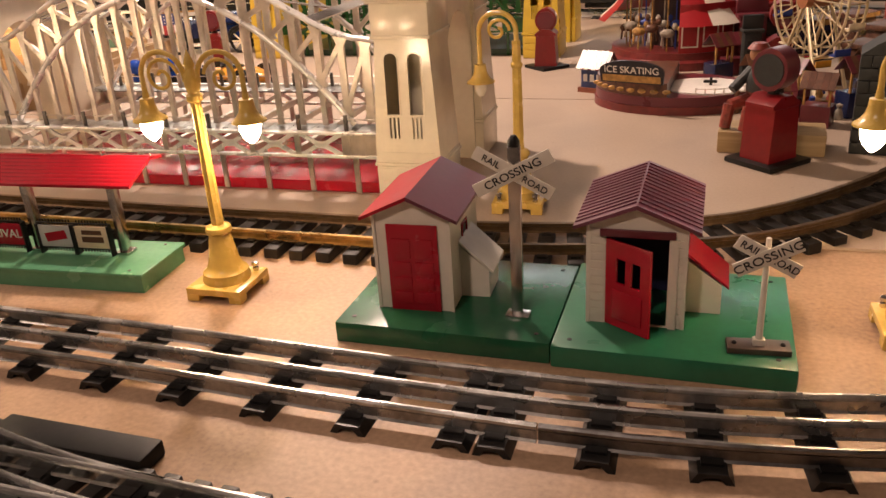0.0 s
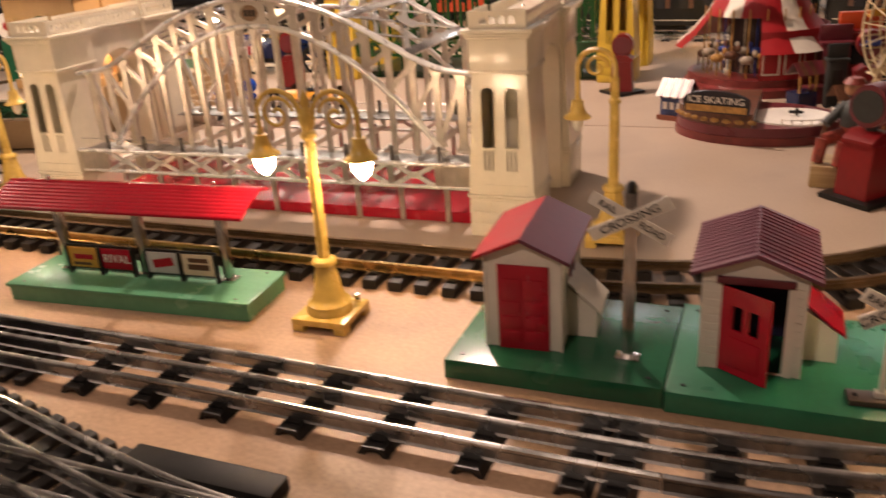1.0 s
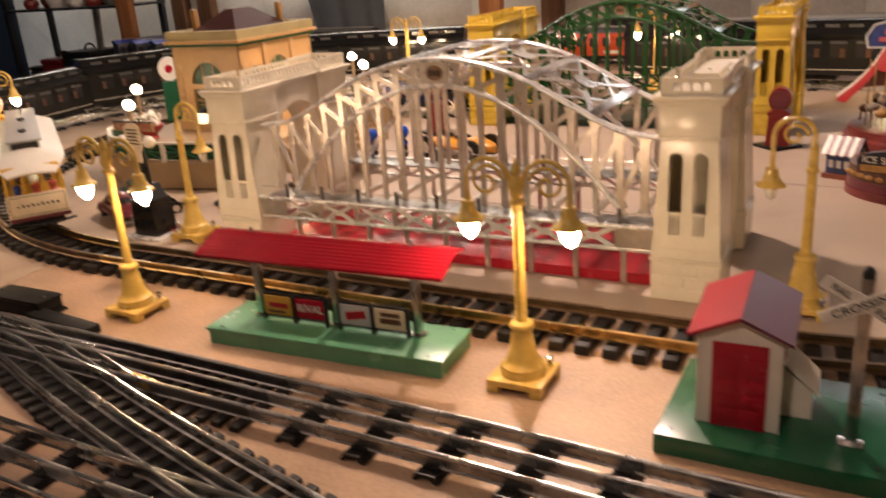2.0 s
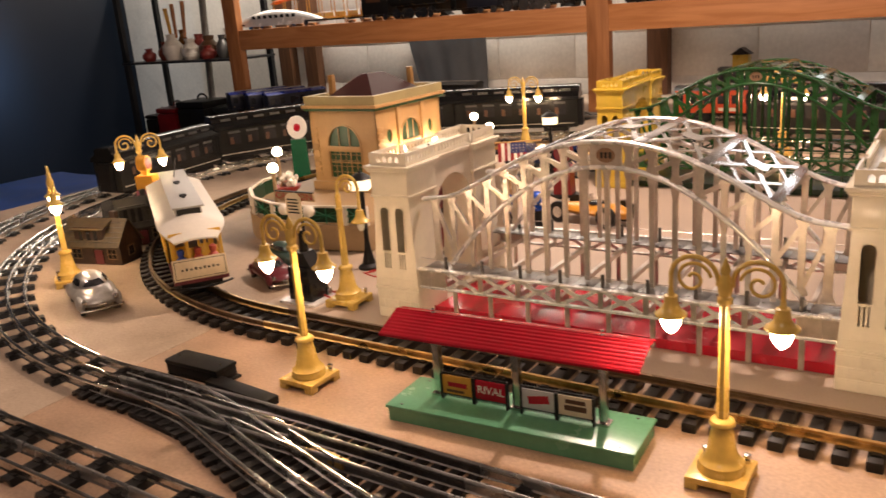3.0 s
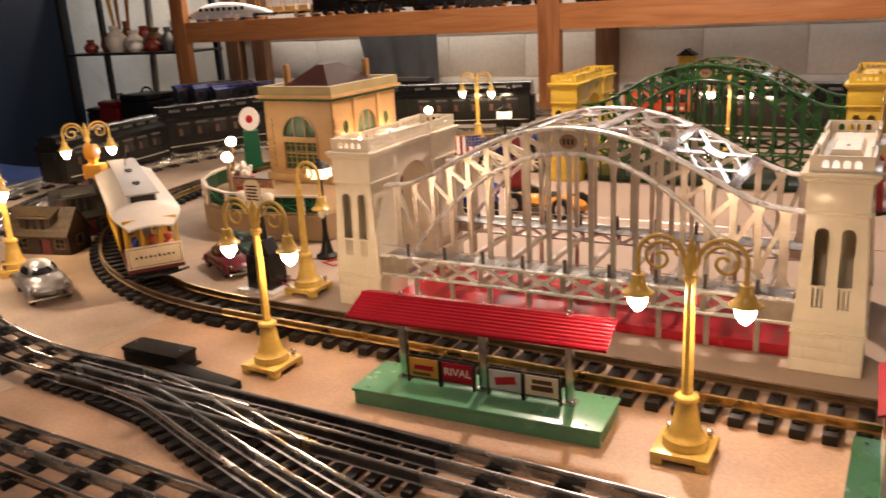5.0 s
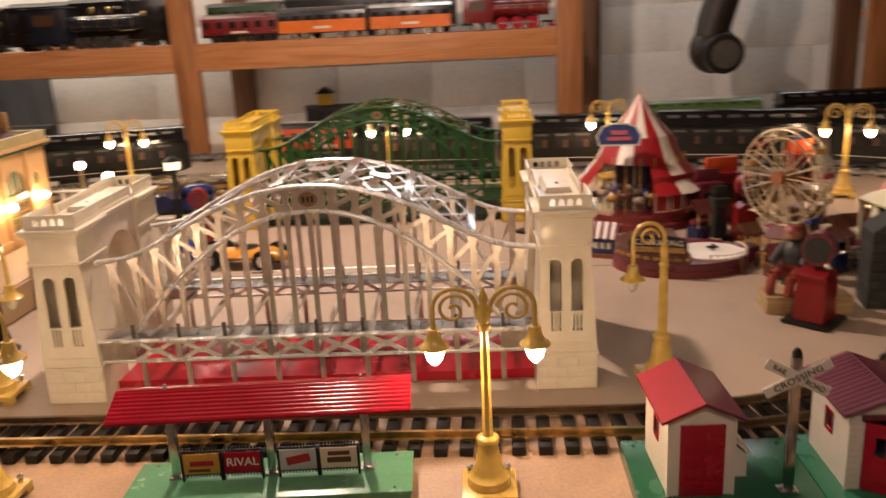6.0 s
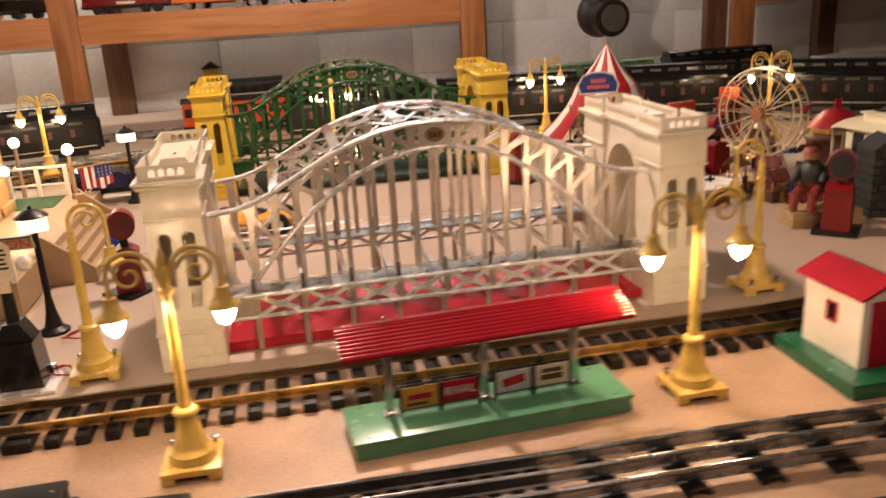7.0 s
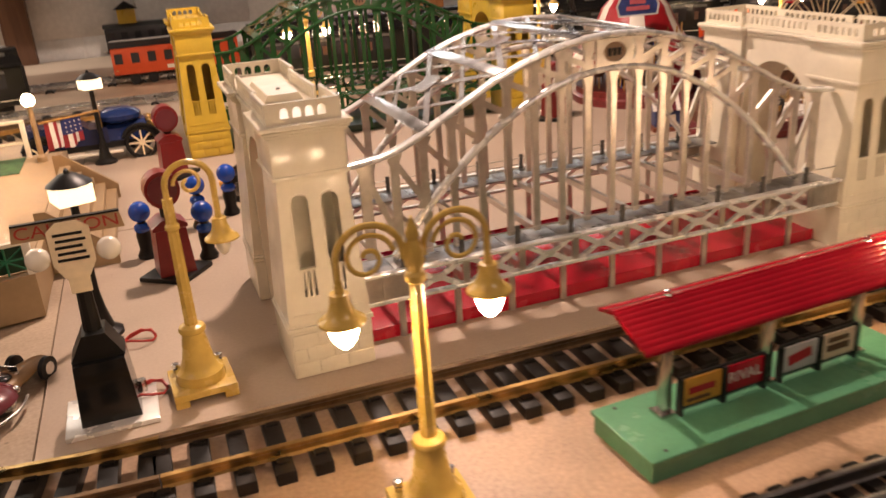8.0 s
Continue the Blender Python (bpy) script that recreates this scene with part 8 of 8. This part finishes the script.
# ---- hanging grey cloth, stove pipe ----
GREYCLOTH = mat("grey_cloth", (0.10, 0.105, 0.115), 0.85, vary=0.15, scale=8)
b = bm_new()
rows = []
for j in range(9):
    rows.append([b.verts.new((-2.76 + 0.46 * i / 14 + 0.1 * (j / 8) * (1 - i / 14), 3.42 + 0.014 * math.sin(i * 1.3) * (0.4 + j / 10), 0.30 - 0.44 * j / 8)) for i in range(15)])
for p, q in zip(rows, rows[1:]):
    for i in range(14):
        b.faces.new((p[i], p[i + 1], q[i + 1], q[i]))
r = bmesh.ops.extrude_face_region(b, geom=list(b.faces))
for v in r["geom"]:
    if isinstance(v, bmesh.types.BMVert):
        v.co.y += 0.006
solid("hanging_cloth", b, GREYCLOTH, "dark grey cloth hung in folds on the block wall", "cloth")
IRON = mat("dark_pipe_iron", (0.03, 0.022, 0.018), 0.5, 0.3, vary=0.3)
pp = thing("waste_pipe", pose(0.425, 3.02, 0.055), "dark iron waste pipe with an end cap on the wall", "pipe")
b = tube(bm_new(), [(0.05, 0.0, 1.5), (0.05, 0, 0.6), (0.035, 0, 0.45), (0.0, 0, 0.33), (-0.01, 0, 0.27), (0.0, -0.02, 0.235), (0.012, -0.06, 0.225)], 0.062, 18, ref=(0, 1, 0))
part("pipe", b, IRON, pp)
part("elbow", ball(bm_new(), (0.0, 0, 0.235), 0.088, 1, 0.9, 1, 18), IRON, pp)
part("collar", rod(bm_new(), (0.012, -0.05, 0.225), (0.016, -0.10, 0.222), 0.07, n=22), IRON, pp)
part("cap", rod(bm_new(), (0.016, -0.10, 0.222), (0.0175, -0.112, 0.2215), 0.05, n=22), mat("dull_zinc_cap", (0.16, 0.15, 0.13), 0.5, 0.5), pp)

# ---- junk shelf and dark blue sheet in the corner ----
DARKMETAL = mat("dark_shelf_steel", (0.03, 0.032, 0.036), 0.4, 0.5)
sh = thing("steel_shelf", pose(-3.96, 3.07, 0), "dark steel shelf unit crowded with household odds", "shelf unit")
for x in (-0.44, 0.44):
    for y in (-0.13, 0.13):
        part("upright", box(bm_new(), x - 0.016, x + 0.016, y - 0.012, y + 0.012, -0.9, 1.2), DARKMETAL, sh)
for z in (-0.16, 0.262, 0.63):
    part("shelf", box(bm_new(), -0.46, 0.46, -0.15, 0.15, z - 0.012, z, 0.002), DARKMETAL, sh)
part("brace", rod(bm_new(), (-0.1, 0.14, -0.2), (-0.02, 0.14, 0.9), 0.02, n=8), mat("galvanised_pipe", (0.28, 0.27, 0.25), 0.5, 0.4), sh)
CHINA = mat("white_china", (0.7, 0.66, 0.58), 0.2, bump=0)
TINRED = mat("faded_red_tin", (0.25, 0.04, 0.03), 0.4)
jars = ((-0.32, -0.06, 0.04, 0.07, TINRED), (-0.17, 0.07, 0.035, 0.16, mat("amber_bottle", (0.14, 0.06, 0.015), 0.15)), (-0.05, 0.08, 0.045, 0.13, TINRED), (0.06, -0.08, 0.04, 0.06, CHINA), (0.18, -0.07, 0.045, 0.07, TINRED), (0.3, -0.07, 0.035, 0.12, mat("pewter_pot", (0.2, 0.2, 0.19), 0.35, 0.6)), (0.2, 0.08, 0.05, 0.15, CHINA), (-0.24, 0.0, 0.05, 0.10, mat("brick_crock", (0.2, 0.05, 0.03), 0.5)), (-0.12, -0.05, 0.06, 0.14, CHINA), (0.0, -0.03, 0.055, 0.11, CHINA), (0.12, 0.0, 0.06, 0.12, mat("brown_jug", (0.12, 0.06, 0.03), 0.4)), (0.26, 0.02, 0.05, 0.1, BLACK), (0.36, -0.02, 0.05, 0.15, mat("green_bottle", (0.03, 0.06, 0.03), 0.2)))
for x, y, r, h, mt in jars:
    b = lathe(bm_new(), [(0, 0), (r * 0.7, 0), (r, h * 0.3), (r * 0.95, h * 0.55), (r * 0.45, h * 0.8), (r * 0.55, h), (r * 0.45, h), (0, h * 0.8)], 18)
    solid("jar", b, mt, "rounded glazed jar on the steel shelf", "jar", "shelf jars", m=pose(-3.96 + x, 3.07 + y, 0.262))
for k, (x, h) in enumerate(((-0.13, 0.16), (-0.09, 0.18), (-0.02, 0.19))):
    solid("wooden_spoon", rod(bm_new(), (0, 0, 0), (0.02 * (k - 1), 0, h), 0.008, 0.012, 8), (SIGNY, PINEZ, PINEZ)[k], "wooden kitchen tool standing in the white jar", "utensil", "kitchen tools", m=pose(-3.96 + x, 3.03, 0.38))
for x, y, w, h, mt, lab in ((-0.22, 0, 0.16, 0.16, REDPUMP, "dull red tin box with a lid"), (0.02, -0.02, 0.22, 0.2, BLACK, "black metal case with a lid"), (0.27, 0, 0.18, 0.17, SLATE, "dark grey storage box with a lid"), (-0.36, 0, 0.1, 0.12, BLACK, "small black tin box with a lid")):
    t = thing("storage_box", pose(-3.96 + x, 3.07 + y, -0.16), lab, "storage box", "stored boxes")
    part("body", box(bm_new(), -w / 2, w / 2, -0.1, 0.1, 0, h * 0.8, 0.012), mt, t)
    part("lid", box(bm_new(), -w / 2 - 0.004, w / 2 + 0.004, -0.104, 0.104, h * 0.8, h, 0.016), mt, t)
    part("handle", tube(bm_new(), [(0.04 * math.cos(a * math.pi / 8), 0, h + 0.03 * math.sin(a * math.pi / 8)) for a in range(9)], 0.006, 6), NICKEL, t)
TARP = bpy.data.materials.new("blue_plastic_sheet")
TARP.use_nodes = True
n_, l_ = TARP.node_tree.nodes, TARP.node_tree.links
pb = n_["Principled BSDF"]
pb.inputs["Base Color"].default_value = (0.006, 0.011, 0.022, 1)
pb.inputs["Roughness"].default_value = 0.45
tl, mx = n_.new("ShaderNodeBsdfTranslucent"), n_.new("ShaderNodeMixShader")
tl.inputs["Color"].default_value = (0.045, 0.08, 0.14, 1)
mx.inputs[0].default_value = 0.4
l_.new(pb.outputs[0], mx.inputs[1])
l_.new(tl.outputs[0], mx.inputs[2])
l_.new(mx.outputs[0], n_["Material Output"].inputs["Surface"])
b = bm_new()
rows = []
for j in range(13):
    rows.append([b.verts.new((-4.45 + 0.012 * math.sin(i * 0.45 + j * 0.25) + 0.004 * math.sin(i * 1.3), 3.02 - 4.5 * i / 60, 1.48 - 2.3 * j / 12)) for i in range(61)])
for p, q in zip(rows, rows[1:]):
    for i in range(60):
        b.faces.new((p[i], p[i + 1], q[i + 1], q[i]))
solid("plastic_sheet", b, TARP, "dark blue plastic sheet hanging in soft folds", "plastic sheet", kind="structure")
WHITEBOX = mat("white_carton", (0.6, 0.58, 0.55), 0.6)
for x, y, z in ((1.19, 2.83, 0.0), (1.54, 2.97, 0.0)):
    t = thing("carton", pose(x, y, SH, 0, 0, 15), "flat white cardboard carton on the table", "carton", "white cartons")
    part("body", box(bm_new(), -0.16, 0.16, -0.1, 0.1, 0, 0.06, 0.002), WHITEBOX, t)
    part("lid", box(bm_new(), -0.163, 0.163, -0.103, 0.103, 0.045, 0.063, 0.002), WHITEBOX, t)

# ---- tarpaulin over a low bench past the table's end, with a stand on it ----
BLUETARP = mat("blue_tarpaulin", (0.012, 0.045, 0.21), 0.4, vary=0.3, scale=9, fine=60, bump=0.3)
b = bm_new()
rows = []
for i in range(25):
    u = -0.22 + 1.44 * i / 24
    row = []
    for j in range(41):
        v = -0.2 + 1.4 * j / 40
        out = max(0.0, -u, u - 1) + max(0.0, -v, v - 1)
        x = -3.2 + 0.62 * min(1.03, max(-0.03, u)) + 0.012 * math.sin(v * 23) * min(1, out * 8)
        y = 0.55 + 1.14 * min(1.02, max(-0.02, v)) + 0.012 * math.sin(u * 19) * min(1, out * 8)
        row.append(b.verts.new((x, y, -0.055 + 0.008 * math.sin(7 * u + 3 * v) * math.sin(9 * v) - min(0.8, 3.6 * out))))
    rows.append(row)
for p, q in zip(rows, rows[1:]):
    for j in range(40):
        b.faces.new((p[j], p[j + 1], q[j + 1], q[j]))
solid("tarpaulin", b, BLUETARP, "crumpled blue tarpaulin draped over a low bench", "tarpaulin")
bn = thing("low_bench", pose(-2.89, 1.12, -0.9), "plain low wooden bench under the tarpaulin", "bench")
part("top", box(bm_new(), -0.3, 0.3, -0.56, 0.56, 0.80, 0.825, 0.003), PINE, bn)
for x in (-0.26, 0.26):
    for y in (-0.5, 0.5):
        part("leg", box(bm_new(), x - 0.025, x + 0.025, y - 0.025, y + 0.025, 0, 0.80), PINEZ, bn)
stn = thing("tool_stand", pose(-2.9, 1.195, -0.05), "dark metal stand with a pale shelf edge on the tarpaulin", "stand")
part("foot", box(bm_new(), -0.05, 0.05, -0.04, 0.04, 0, 0.012, 0.003), DARKMETAL, stn)
part("post", box(bm_new(), -0.02, 0.02, -0.03, 0.012, 0.012, 0.155, 0.003), DARKMETAL, stn)
part("shelf", box(bm_new(), -0.05, 0.06, -0.12, 0.085, 0.155, 0.163, 0.001), WHITEBOX, stn, "pale shelf board")

# ---- whitewashed blocks of the back wall, in running bond ----
BLOCK = mesh_of("block", box(bm_new(), -0.1972, 0.1972, -0.0025, 0.001, -0.0936, 0.0936, 0.0016), WALL)
for row in range(8):
    for col in range(14):
        ob = part("block", BLOCK, None, wall_north)
        ob.location = (-3.45 + 0.4 * col + (0.2 if row % 2 else 0.0), 3.45 - random.uniform(0.0, 0.0015), -0.02 + 0.192 * row)
